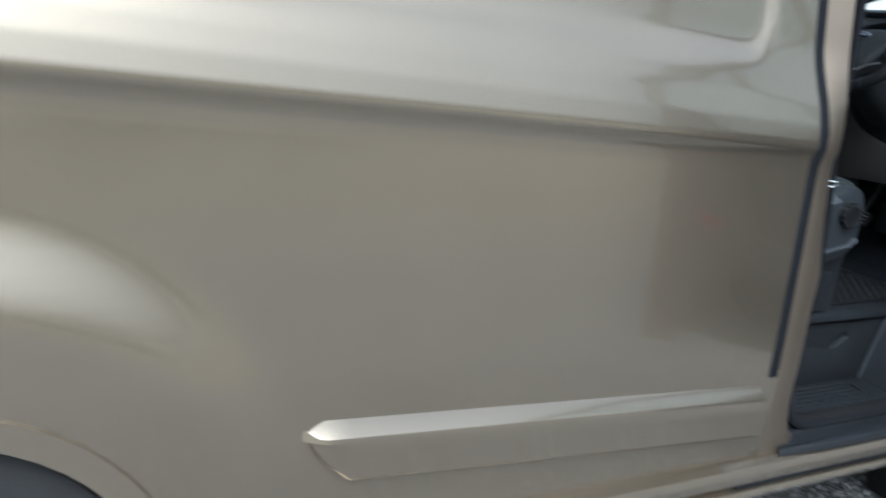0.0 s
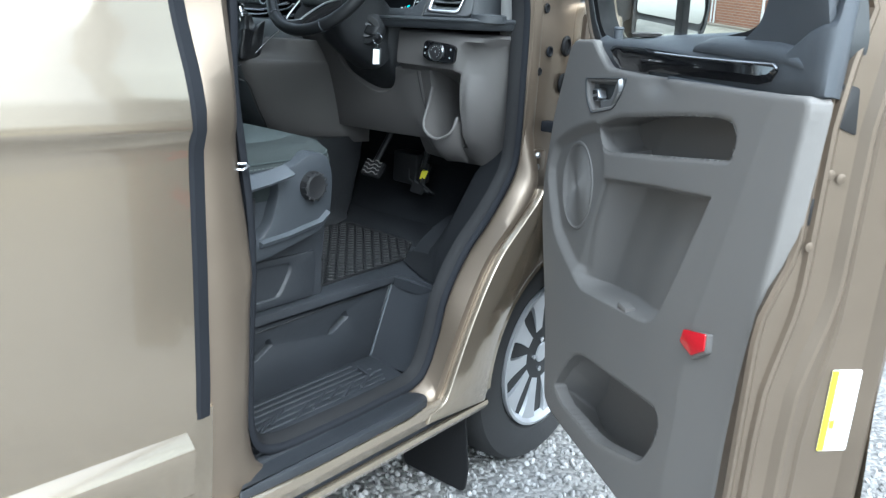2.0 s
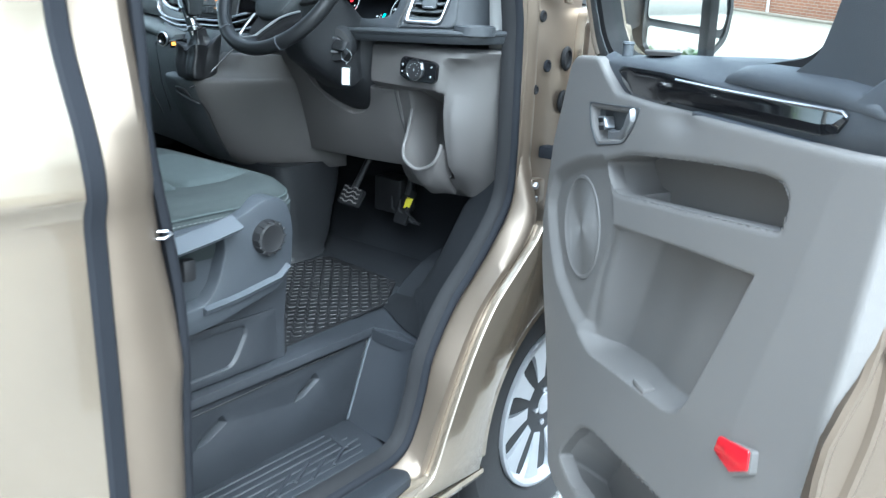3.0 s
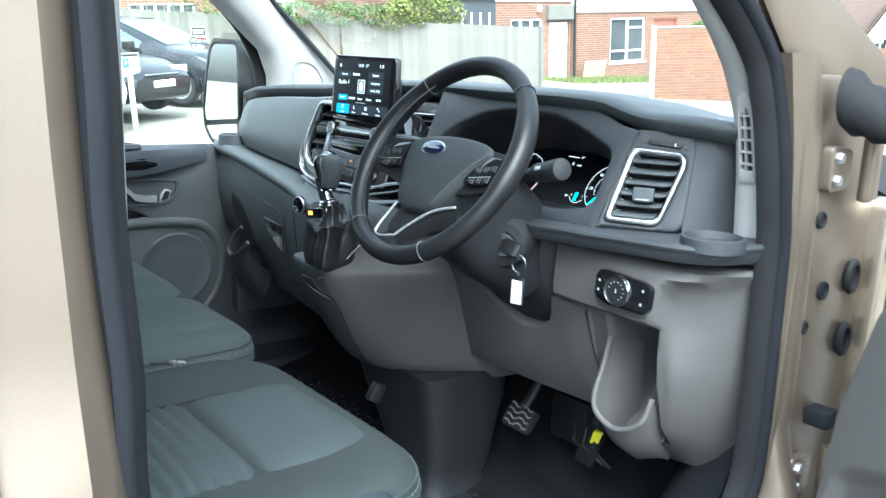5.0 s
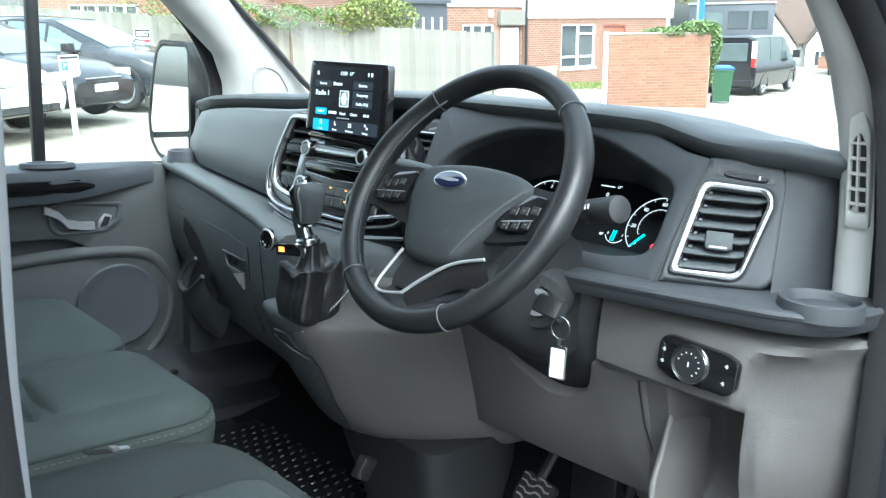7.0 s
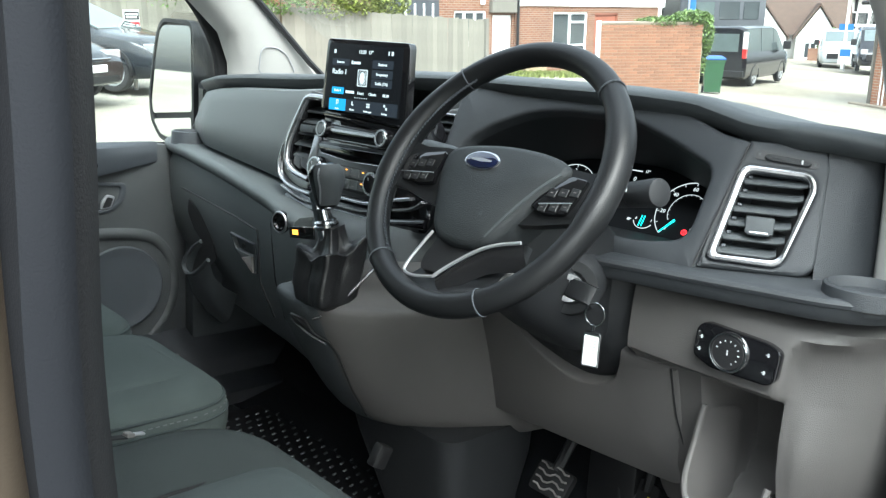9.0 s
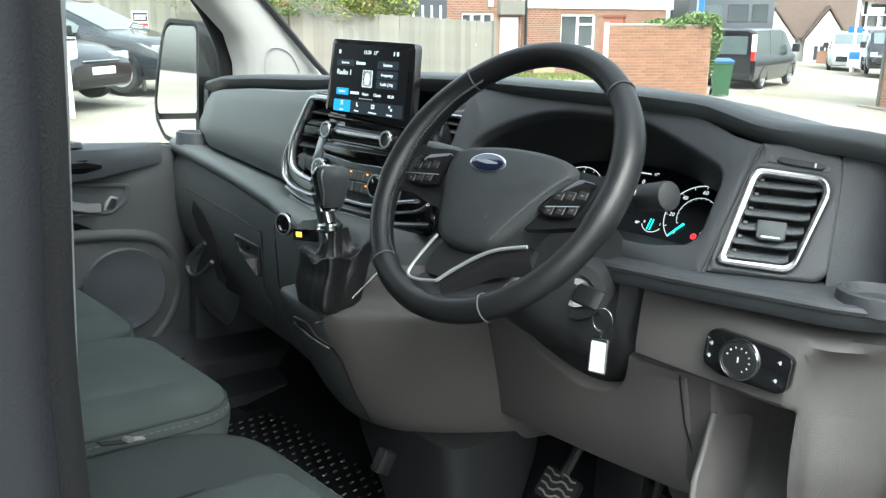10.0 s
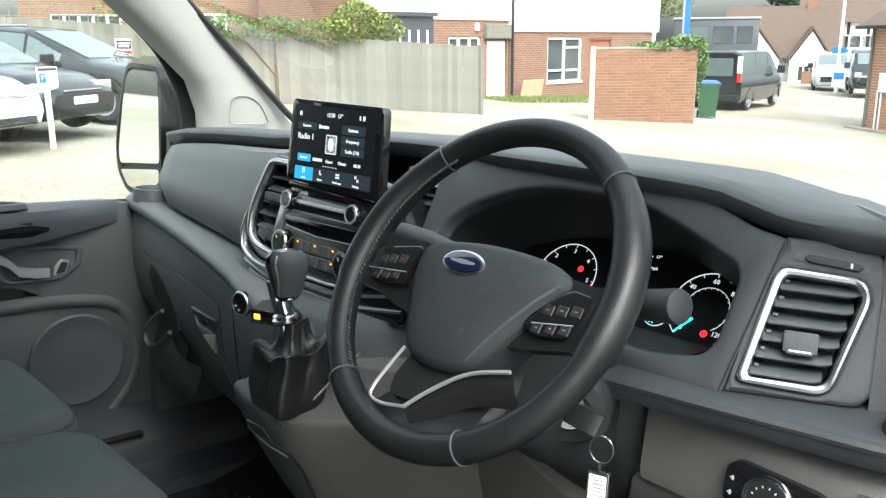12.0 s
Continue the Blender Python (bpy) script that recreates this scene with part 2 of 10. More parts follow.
def axes(o, x, y):
    """A frame at o with the given x and (roughly) y ways."""
    x = Vector(x).normalized()
    z = x.cross(Vector(y)).normalized()
    y = z.cross(x)
    return Matrix(((x.x, y.x, z.x, o[0]), (x.y, y.y, z.y, o[1]), (x.z, y.z, z.z, o[2]), (0, 0, 0, 1)))


def spline(pts, n=6, closed=False):
    """Points along a smooth curve through pts."""
    p = [Vector(q) for q in pts]
    out = []
    k = len(p)
    for i in range(k if closed else k - 1):
        if closed:
            a, b, c, d = p[i - 1], p[i], p[(i + 1) % k], p[(i + 2) % k]
        else:
            a, b, c, d = p[max(i - 1, 0)], p[i], p[i + 1], p[min(i + 2, k - 1)]
        for j in range(n):
            t = j / n
            out.append(0.5 * ((2 * b) + (c - a) * t + (2 * a - 5 * b + 4 * c - d) * t * t + (3 * b - a - 3 * c + d) * t ** 3))
    if not closed:
        out.append(p[-1])
    return out


def rounded(poly, r, n=4):
    """A 2D polygon with its corners rounded; r may be one radius or one per corner."""
    k = len(poly)
    rs = r if isinstance(r, (list, tuple)) else [r] * k
    out = []
    for i in range(k):
        a, b, c = Vector(poly[i - 1]), Vector(poly[i]), Vector(poly[(i + 1) % k])
        u, v = (a - b), (c - b)
        d = min(rs[i], u.length * 0.49, v.length * 0.49)
        if d < 1e-5:
            out.append(b)
            continue
        p, q = b + u.normalized() * d, b + v.normalized() * d
        for j in range(n + 1):
            t = j / n
            out.append(p * (1 - t) ** 2 + b * 2 * t * (1 - t) + q * t * t)
    return [(v.x, v.y) for v in out]


def box(x0, x1, y0, y1, z0, z1, bev=0.0, seg=2, m=None):
    bm = bmesh.new()
    bmesh.ops.create_cube(bm, size=1)
    for v in bm.verts:
        v.co = Vector((x0 + (v.co.x + 0.5) * (x1 - x0), y0 + (v.co.y + 0.5) * (y1 - y0), z0 + (v.co.z + 0.5) * (z1 - z0)))
    if bev:
        bmesh.ops.bevel(bm, geom=bm.edges[:], offset=bev, segments=seg, affect="EDGES", profile=0.5)
    if m is not None:
        bm.transform(m)
    return bm


def slab(poly, d0, d1, m=None, bev=0.0, seg=2):
    """A 2D outline given a thickness from d0 to d1 along z, then set at m."""
    bm = bmesh.new()
    a = [bm.verts.new((x, y, d1)) for x, y in poly]
    top = bm.faces.new(a)
    r = bmesh.ops.extrude_face_region(bm, geom=[top])
    for v in [g for g in r["geom"] if isinstance(g, bmesh.types.BMVert)]:
        v.co.z = d0
    bmesh.ops.recalc_face_normals(bm, faces=bm.faces)
    if bev:
        e = [e for e in bm.edges if all(abs(v.co.z - d1) < 1e-6 for v in e.verts)]
        bmesh.ops.bevel(bm, geom=e, offset=bev, segments=seg, affect="EDGES", profile=0.5)
    if m is not None:
        bm.transform(m)
    return bm


def loft(rings, caps=True, closed=True):
    """A skin over rings of equally many points."""
    bm = bmesh.new()
    vs = [[bm.verts.new(p) for p in r] for r in rings]
    k = len(rings[0])
    for a, b in zip(vs, vs[1:]):
        for i in range(k if closed else k - 1):
            j = (i + 1) % k
            try:
                bm.faces.new((a[i], a[j], b[j], b[i]))
            except ValueError:
                pass
    if caps and closed:
        for r in (vs[0], vs[-1]):
            try:
                bm.faces.new(r)
            except ValueError:
                pass
    return bm


def sweep(path, prof, closed=False, up=(0, 0, 1)):
    """A 2D profile (side, up) carried along a 3D path."""
    p = [Vector(q) for q in path]
    k = len(p)
    rings = []
    for i in range(k):
        if closed:
            t = (p[(i + 1) % k] - p[i - 1]).normalized()
        else:
            t = (p[min(i + 1, k - 1)] - p[max(i - 1, 0)]).normalized()
        s = t.cross(Vector(up))
        s = s.normalized() if s.length > 1e-6 else Vector((1, 0, 0))
        w = s.cross(t)
        rings.append([p[i] + s * a + w * b for a, b in prof])
    if closed:
        rings.append(rings[0])
        bm = loft(rings, caps=False)
        bmesh.ops.remove_doubles(bm, verts=bm.verts, dist=1e-6)
        return bm
    return loft(rings)


def circle(r, n=8, ry=None):
    return [(r * math.cos(2 * math.pi * i / n), (ry or r) * math.sin(2 * math.pi * i / n)) for i in range(n)]


def tube(path, r, n=8, closed=False, up=(0, 0, 1)):
    return sweep(path, circle(r, n), closed, up)


def lathe(profile, m=None, n=24, caps=True):
    """A (radius, height) profile turned about z."""
    bm = bmesh.new()
    rings = [[bm.verts.new((max(r, 1e-4) * math.cos(2 * math.pi * i / n), max(r, 1e-4) * math.sin(2 * math.pi * i / n), z)) for i in range(n)] for r, z in profile]
    for a, b in zip(rings, rings[1:]):
        for i in range(n):
            bm.faces.new((a[i], a[(i + 1) % n], b[(i + 1) % n], b[i]))
    if caps:
        bm.faces.new(rings[0])
        bm.faces.new(rings[-1])
    if m is not None:
        bm.transform(m)
    return bm


def inside_by(poly, x, y):
    """Signed distance of points (arrays) to a polygon's edge, positive inside, and the nearest place on the edge."""
    best, nx, ny, odd = np.full(x.shape, 9e9), np.zeros(x.shape), np.zeros(x.shape), np.zeros(x.shape, bool)
    for (x0, y0), (x1, y1) in zip(poly, poly[1:] + poly[:1]):
        dx, dy = x1 - x0, y1 - y0
        k = np.clip(((x - x0) * dx + (y - y0) * dy) / (dx * dx + dy * dy + 1e-12), 0, 1)
        qx, qy = x0 + k * dx, y0 + k * dy
        d = np.hypot(x - qx, y - qy)
        hit = d < best
        best, nx, ny = np.where(hit, d, best), np.where(hit, qx, nx), np.where(hit, qy, ny)
        if abs(dy) > 1e-12:
            odd ^= ((y0 > y) != (y1 > y)) & (x < x0 + (y - y0) * dx / dy)
    return np.where(odd, best, -best), nx, ny


def ease(a, b, x):
    k = np.clip((x - a) / (b - a), 0, 1)
    return k * k * (3 - 2 * k)


def moulded(outline, height, step, skirt, m, holes=()):
    """A moulded panel: a fine sheet inside an outline, raised and sunk by height(x, y), with turned-back edges and open holes."""
    xs = [p[0] for p in outline]
    ys = [p[1] for p in outline]
    gx, gy = np.meshgrid(np.arange(min(xs) - step, max(xs) + step, step), np.arange(min(ys) - step, max(ys) + step, step), indexing="ij")
    d, nx, ny = inside_by(outline, gx, gy)
    out = d < 0
    px, py = np.where(out, nx, gx), np.where(out, ny, gy)
    for hole in holes:
        hd, hx, hy = inside_by(hole, gx, gy)
        px, py, out = np.where(hd > 0, hx, px), np.where(hd > 0, hy, py), out | (hd > 0)
        d = np.minimum(d, np.abs(hd))
    pz = height(px, py) - 0.006 * (1 - np.sqrt(1 - np.clip(1 - np.maximum(d, 0) / 0.010, 0, 1) ** 2))
    bm = bmesh.new()
    made = {}

    def vert(i, j):
        if (i, j) not in made:
            made[i, j] = bm.verts.new((px[i, j], py[i, j], pz[i, j]))
        return made[i, j]

    keep = ~(out[:-1, :-1] & out[1:, :-1] & out[1:, 1:] & out[:-1, 1:])
    for i, j in zip(*np.nonzero(keep)):
        bm.faces.new((vert(i, j), vert(i + 1, j), vert(i + 1, j + 1), vert(i, j + 1)))
    rim = [e for e in bm.edges if e.is_boundary]
    low = {}
    for e in rim:
        for v in e.verts:
            if v not in low:
                low[v] = bm.verts.new((v.co.x, v.co.y, v.co.z - skirt))
        a, b = e.verts
        bm.faces.new((b, a, low[a], low[b]))
    bmesh.ops.recalc_face_normals(bm, faces=bm.faces)
    bm.transform(m)
    return bm


def holed(outer, holes, thick, m=None, edge=0.0):
    """A plate in the xy plane, its face at z=0, with pockets: (outline, depth, inset at the floor, open through)."""
    bm = bmesh.new()

    def ring(poly, z):
        vs = [bm.verts.new((x, y, z)) for x, y in poly]
        return vs, [bm.edges.new((vs[i], vs[(i + 1) % len(vs)])) for i in range(len(vs))]

    ov, oe = ring(outer, 0)
    edges = list(oe)
    hs = []
    for h in holes:
        hv, he = ring(h[0], 0)
        edges += he
        hs.append((hv, h))
    bmesh.ops.triangle_fill(bm, use_beauty=True, edges=edges)
    for hv, (poly, depth, inset, through) in hs:
        cx, cy = sum(p[0] for p in poly) / len(poly), sum(p[1] for p in poly) / len(poly)
        lo = [bm.verts.new((x + (cx - x) * inset, y + (cy - y) * inset, -depth)) for x, y in poly]
        for i in range(len(lo)):
            j = (i + 1) % len(lo)
            bm.faces.new((hv[i], hv[j], lo[j], lo[i]))
        if not through:
            bmesh.ops.triangle_fill(bm, use_beauty=True, edges=[bm.edges.get((lo[i], lo[(i + 1) % len(lo)])) for i in range(len(lo))])
    cx, cy = sum(p[0] for p in outer) / len(outer), sum(p[1] for p in outer) / len(outer)
    lo = [bm.verts.new((x, y, -thick)) for x, y in outer]
    for i in range(len(lo)):
        j = (i + 1) % len(lo)
        bm.faces.new((ov[i], ov[j], lo[j], lo[i]))
    bmesh.ops.recalc_face_normals(bm, faces=bm.faces)
    if edge:
        tops = [e for e in bm.edges if all(abs(v.co.z) < 1e-6 for v in e.verts) and any(any(abs(v.co.z) > 1e-6 for v in f.verts) for f in e.link_faces)]
        bmesh.ops.bevel(bm, geom=tops, offset=edge, segments=2, affect="EDGES", profile=0.5)
    if m is not None:
        bm.transform(m)
    return bm


def join(*bms):
    out = bmesh.new()
    for b in bms:
        me = bpy.data.meshes.new("tmp")
        b.to_mesh(me)
        b.free()
        out.from_mesh(me)
        bpy.data.meshes.remove(me)
    return out


def lettering(text, size, m, material, parent, name="lettering", depth=0.0004, align="CENTER"):
    """Raised letters in the built-in font, as a mesh, on the xy plane of m."""
    cu = bpy.data.curves.new("text", "FONT")
    cu.body, cu.size, cu.extrude, cu.align_x, cu.align_y = text, size, depth, align, "CENTER"
    cu.resolution_u = 2
    ob = bpy.data.objects.new("text", cu)
    scene.collection.objects.link(ob)
    bpy.context.view_layer.update()
    me = bpy.data.meshes.new_from_object(ob.evaluated_get(bpy.context.evaluated_depsgraph_get()))
    bpy.data.objects.remove(ob)
    me.transform(m)
    me.materials.clear()
    me.materials.append(material)
    o = new(name, me)
    if parent:
        o.parent = parent
    return o


def smoothstep(a, b, x):
    t = min(1.0, max(0.0, (x - a) / (b - a)))
    return t * t * (3 - 2 * t)


def curve1(xs, ys):
    return lambda x: float(np.interp(x, xs, ys))

# ---------------------------------------------------------------- the van: shell
van = thing("van", VAN, "champagne-gold panel van with its driver's door wide open, on gravel", "van")
FRONT_HUB, REAR_HUB, HUB_Z = 1.25, -1.65, 0.335


def crease_z(x):
    return 1.108 - 0.033 * x


side_y = curve1([-0.86, -0.80, -0.74, -0.60, -0.45, -0.25, -0.12, -0.05, -0.026, -0.012, 0.0, 0.012, 0.05, 0.09, 0.13, 0.17, 0.20, 0.5, 0.8, 0.9],
                [0.042, 0.029, 0.018, 0.010, 0.006, 0.008, 0.011, 0.0125, 0.011, 0.006, -0.001, -0.001, 0.006, 0.018, 0.034, 0.049, 0.058, 0.097, 0.15, 0.25])


def body_y(x, z):
    y = side_y(z - crease_z(x))
    for hub in (REAR_HUB, FRONT_HUB):
        r = math.hypot(x - hub, z - HUB_Z)
        y -= 0.030 * smoothstep(0.66, 0.50, r) * (1 if z < 1.05 else 0)
    # blanked window, a shallow pressing with a rounded corner
    cx, cz = max(0, x + 0.20), max(0, 1.365 - z)
    inside = smoothstep(0.092, 0.066, math.hypot(cx, cz)) if x > -2.4 else 0
    return y + 0.011 * inside


def side_sheet(x0, x1, z0, z1, hub, step=0.02, flip=False, r_arch=0.37):
    """The pressed side, with the wheel's arch cut out of it."""
    xs = np.linspace(x0, x1, int((x1 - x0) / step) + 1)
    bm = bmesh.new()
    fine = [k * 0.006 for k in range(-10, 16)]            # rows that follow the shoulder crease
    g = []
    for x in xs:
        c = crease_z(x)
        zs = list(np.linspace(z0, c - 0.066, 34)) + [c + f for f in fine] + list(np.linspace(c + 0.105, z1, 36))
        g.append([bm.verts.new((x, body_y(x, z), z)) for z in zs])
    for i in range(len(xs) - 1):
        for j in range(len(zs) - 1):
            q = (g[i][j], g[i + 1][j], g[i + 1][j + 1], g[i][j + 1])
            if all(math.hypot(v.co.x - hub, v.co.z - HUB_Z) < r_arch for v in q):
                continue
            bm.faces.new(q)
    for v in list(bm.verts):
        if not v.link_faces:
            bm.verts.remove(v)
            continue
        d = Vector((v.co.x - hub, v.co.z - HUB_Z))
        if d.length < r_arch:
            d = d.normalized() * r_arch
            v.co.x, v.co.z = hub + d.x, HUB_Z + d.y
    if flip:
        for v in bm.verts:
            v.co.y = 1.94 - v.co.y
    return bm


part("side_panel", side_sheet(-2.65, 0.012, 0.30, 1.93, REAR_HUB), PAINT, van, "champagne metallic side panel with a sharp shoulder crease", smooth=40)
part("side_panel", side_sheet(-2.65, 0.10, 0.30, 1.93, REAR_HUB, 0.05, True), PAINT, van, smooth=40)


def arch_lip(hub, y):
    pts = [(hub + 0.372 * math.cos(a), y, HUB_Z + 0.372 * math.sin(a)) for a in np.linspace(-0.1, math.pi + 0.1, 30)]
    return sweep(pts, [(-0.012, -0.012), (0.03, -0.012), (0.03, 0.006), (-0.008, 0.010)], up=(0, 1, 0))


part("wheel_arch_lip", arch_lip(REAR_HUB, -0.018), PAINT, van)


def liner(hub, y0, y1):
    rings = []
    for y in (y0, y1):
        rings.append([(hub + 0.375 * math.cos(a), y, HUB_Z + 0.375 * math.sin(a)) for a in np.linspace(-0.35, math.pi + 0.35, 24)])
    bm = loft(rings, closed=False)
    bm.faces.new([v for v in bm.verts if abs(v.co.y - y1) < 1e-6])
    return bm


for hub in (REAR_HUB, FRONT_HUB):
    part("wheel_arch_liner", liner(hub, 0.02 if hub < 0 else 0.05, 0.36), CARPET, van)

# moulding along the flank, its near end cut on a slant
mould_top = lambda x: 0.571 - 0.049 * x
mould_low = lambda x: 0.448 - 0.062 * x


def moulding():
    rings = []
    for x in np.linspace(-1.10, -0.008, 24):
        t, lo = mould_top(x), mould_low(x)
        if x < -1.015:                        # slanted rear end
            lo = t + (lo - t) * (x + 1.10) / 0.085 - 0.012
        y = body_y(x, t) + 0.032 * smoothstep(-1.070, -1.098, x)
        rings.append([(x, y + 0.012, t + 0.004), (x, y + 0.002, t), (x, y - 0.024, t - 0.026), (x, y - 0.026, t - 0.034), (x, y - 0.023, (t + lo) / 2), (x, y - 0.021, lo + 0.007), (x, y - 0.016, lo + 0.001), (x, y + 0.012, lo)])
    return loft(rings)


part("side_moulding", moulding(), PAINT, van, "painted flank moulding with a bright upper edge", smooth=25)
# rubber strip down the door shut line
strip = []
for z in np.linspace(0.586, 1.93, 40):
    y = body_y(0.0, z)
    strip.append([(0.013, y + 0.02, z), (0.013, y + 0.001, z), (0.019, y - 0.004, z), (0.040, y - 0.002, z), (0.048, y + 0.008, z), (0.048, y + 0.03, z)])
part("door_edge_strip", loft(strip), SEAL, van, "black rubber strip down the shut line")

# rear door post: painted jamb
post_x = curve1([0.36, 0.42, 0.50, 0.75, 0.82, 0.90, 1.0, 1.15, 1.29, 1.45, 1.7, 1.95], [0.24, 0.175, 0.160, 0.164, 0.172, 0.170, 0.153, 0.138, 0.130, 0.122, 0.118, 0.118])
jamb = []
for z in np.linspace(0.36, 1.93, 60):
    xe, y0 = post_x(z), body_y(0.0, z)
    bulge = 0.012 * smoothstep(0.9, 0.8, z) + 0.024 * smoothstep(1.05, 1.32, z)
    jamb.append([(0.046, y0 + 0.012, z), (0.054, y0 + 0.006, z), (xe * 0.62 + 0.02, 0.022 + y0 * 0.7 - bulge, z), (xe - 0.012, 0.046 + y0 * 0.5 - bulge, z), (xe, 0.056 + y0 * 0.5 - bulge, z),
                 (xe + 0.001, 0.072 + y0 * 0.5 - bulge * 0.8, z), (xe - 0.02, 0.10 + y0 * 0.5, z), (0.046, 0.10 + y0 * 0.5, z)])
part("door_post", loft(jamb), PAINT_IN_SHADED, van, "painted rear door post", smooth=50)
lower = []
for z in np.linspace(0.33, 0.60, 10):
    y0 = body_y(0.0, z)
    lower.append([(0.010, y0, z), (0.050, y0 + 0.002, z), (0.060, y0 + 0.02, z), (0.010, y0 + 0.03, z)])
part("door_post_foot", loft(lower), PAINT, van)
striker = tube([(0.142, 0.052, 1.030), (0.154, 0.045, 1.030), (0.163, 0.047, 1.024), (0.154, 0.053, 1.017), (0.142, 0.059, 1.018)], 0.0024, 8)
part("door_striker", striker, SILVER, van, "bright steel door striker loop")

# weather seal round the doorway
seal_path = spline([(0.60, 0.068, 0.405), (0.40, 0.068, 0.403), (0.24, 0.068, 0.412), (0.182, 0.068, 0.47), (0.178, 0.070, 0.62), (0.186, 0.072, 0.80), (0.182, 0.073, 0.92), (0.166, 0.072, 1.03), (0.140, 0.064, 1.17),
                    (0.137, 0.060, 1.28), (0.128, 0.058, 1.40), (0.127, 0.058, 1.50), (0.127, 0.078, 1.70), (0.15, 0.13, 1.84), (0.30, 0.17, 1.885), (0.60, 0.17, 1.87), (0.80, 0.13, 1.74), (0.94, 0.108, 1.63), (1.003, 0.092, 1.556),
                    (1.022, 0.085, 1.506), (1.035, 0.080, 1.455), (1.043, 0.075, 1.402), (1.051, 0.072, 1.347), (1.058, 0.070, 1.29), (1.060, 0.068, 1.15), (1.060, 0.066, 1.0), (1.044, 0.066, 0.905), (0.960, 0.066, 0.806), (0.858, 0.066, 0.716), (0.788, 0.066, 0.615), (0.760, 0.066, 0.52), (0.725, 0.066, 0.44), (0.68, 0.067, 0.41)], 6, True)


def hoop(path, prof):
    """A profile (outwards in the doorway's plane, across it) carried round a closed path."""
    c = Vector((0.60, 0, 1.05))
    k = len(path)
    rings = []
    for i, p in enumerate(path):
        t = (path[(i + 1) % k] - path[i - 1]).normalized()
        out = t.cross(Vector((0, 1, 0))).normalized()
        if out.dot(Vector((p.x, 0, p.z)) - c) < 0:
            out = -out
        rings.append([p + out * a + Vector((0, 1, 0)) * b for a, b in prof])
    bm = loft(rings + [rings[0]], caps=False)
    bmesh.ops.remove_doubles(bm, verts=bm.verts, dist=1e-6)
    return bm


part("door_seal", hoop(seal_path, [(0.009, -0.010), (0.002, -0.014), (-0.006, -0.011), (-0.009, -0.002), (-0.008, 0.010), (0.0, 0.018), (0.008, 0.014)]), SEAL, van, "grey-black rubber weather seal round the doorway", smooth=60)
part("seal_lip", hoop(seal_path, [(-0.007, -0.003), (-0.012, 0.0), (-0.022, 0.014), (-0.022, 0.026), (-0.010, 0.022)]), RUBBER, van, smooth=60)

# painted front jamb that curls round the wheel housing
ridge = [(0.640, 0.362), (0.687, 0.372), (0.712, 0.40), (0.745, 0.471), (0.802, 0.584), (0.883, 0.706), (0.985, 0.790), (1.055, 0.850), (1.085, 0.93), (1.092, 1.10), (1.088, 1.28), (1.080, 1.42), (1.040, 1.56)]
seal_side = [(0.640, 0.385), (0.690, 0.404), (0.728, 0.430), (0.772, 0.512), (0.804, 0.605), (0.872, 0.702), (0.972, 0.790), (1.056, 0.888), (1.074, 0.985), (1.075, 1.15), (1.064, 1.295), (1.050, 1.41), (1.012, 1.555)]
ridge, seal_side = spline([(x, 0, z) for x, z in ridge], 4), spline([(x, 0, z) for x, z in seal_side], 4)
rings = []
for a, b in zip(ridge, seal_side):
    dy = 0.042 * smoothstep(0.86, 1.02, a.z)
    rings.append([(a.x + 0.03, 0.012 + dy, a.z - 0.004), (a.x + 0.012, 0.006 + dy, a.z - 0.004), (a.x, 0.010 + dy, a.z), ((a.x + b.x) / 2, 0.032 + dy * 0.6, (a.z + b.z) / 2), (b.x, 0.062, b.z), (b.x, 0.085, b.z)])
part("front_jamb", loft(rings, closed=False), PAINT_IN_SHADED, van, "painted front door jamb curling round the wheel housing", smooth=60)
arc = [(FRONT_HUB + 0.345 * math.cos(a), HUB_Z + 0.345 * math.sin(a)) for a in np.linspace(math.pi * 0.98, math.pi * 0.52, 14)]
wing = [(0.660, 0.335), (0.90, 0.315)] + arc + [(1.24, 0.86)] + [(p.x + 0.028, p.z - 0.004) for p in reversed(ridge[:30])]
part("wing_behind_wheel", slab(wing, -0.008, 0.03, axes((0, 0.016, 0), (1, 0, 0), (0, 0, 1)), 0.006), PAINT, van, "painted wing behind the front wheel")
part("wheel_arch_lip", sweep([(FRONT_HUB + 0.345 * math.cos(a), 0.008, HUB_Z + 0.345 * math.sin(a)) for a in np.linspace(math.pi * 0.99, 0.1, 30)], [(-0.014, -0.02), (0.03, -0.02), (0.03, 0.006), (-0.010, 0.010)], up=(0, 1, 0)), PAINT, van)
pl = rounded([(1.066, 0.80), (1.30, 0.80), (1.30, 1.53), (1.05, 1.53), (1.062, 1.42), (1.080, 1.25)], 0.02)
part("hinge_pillar", slab(pl, -0.03, 0.006, axes((0, 0.060, 0), (1, 0, 0), (0, 0, 1)), 0.004), PAINT_IN_SHADED, van, "painted hinge pillar")
part("pillar_paint", loft([[(x0, y + 0.012, z), (x0 + 0.02, y, z), (x1, y - 0.012, z), (x1 + 0.012, y + 0.004, z), (x1, y + 0.03, z)] for x0, x1, y, z in ((1.055, 1.30, 0.058, 1.50), (1.020, 1.27, 0.062, 1.55), (0.965, 1.12, 0.078, 1.63), (0.825, 0.985, 0.100, 1.74), (0.66, 0.82, 0.130, 1.85))]), PAINT_IN_SHADED, van, "painted windscreen pillar", smooth=50)
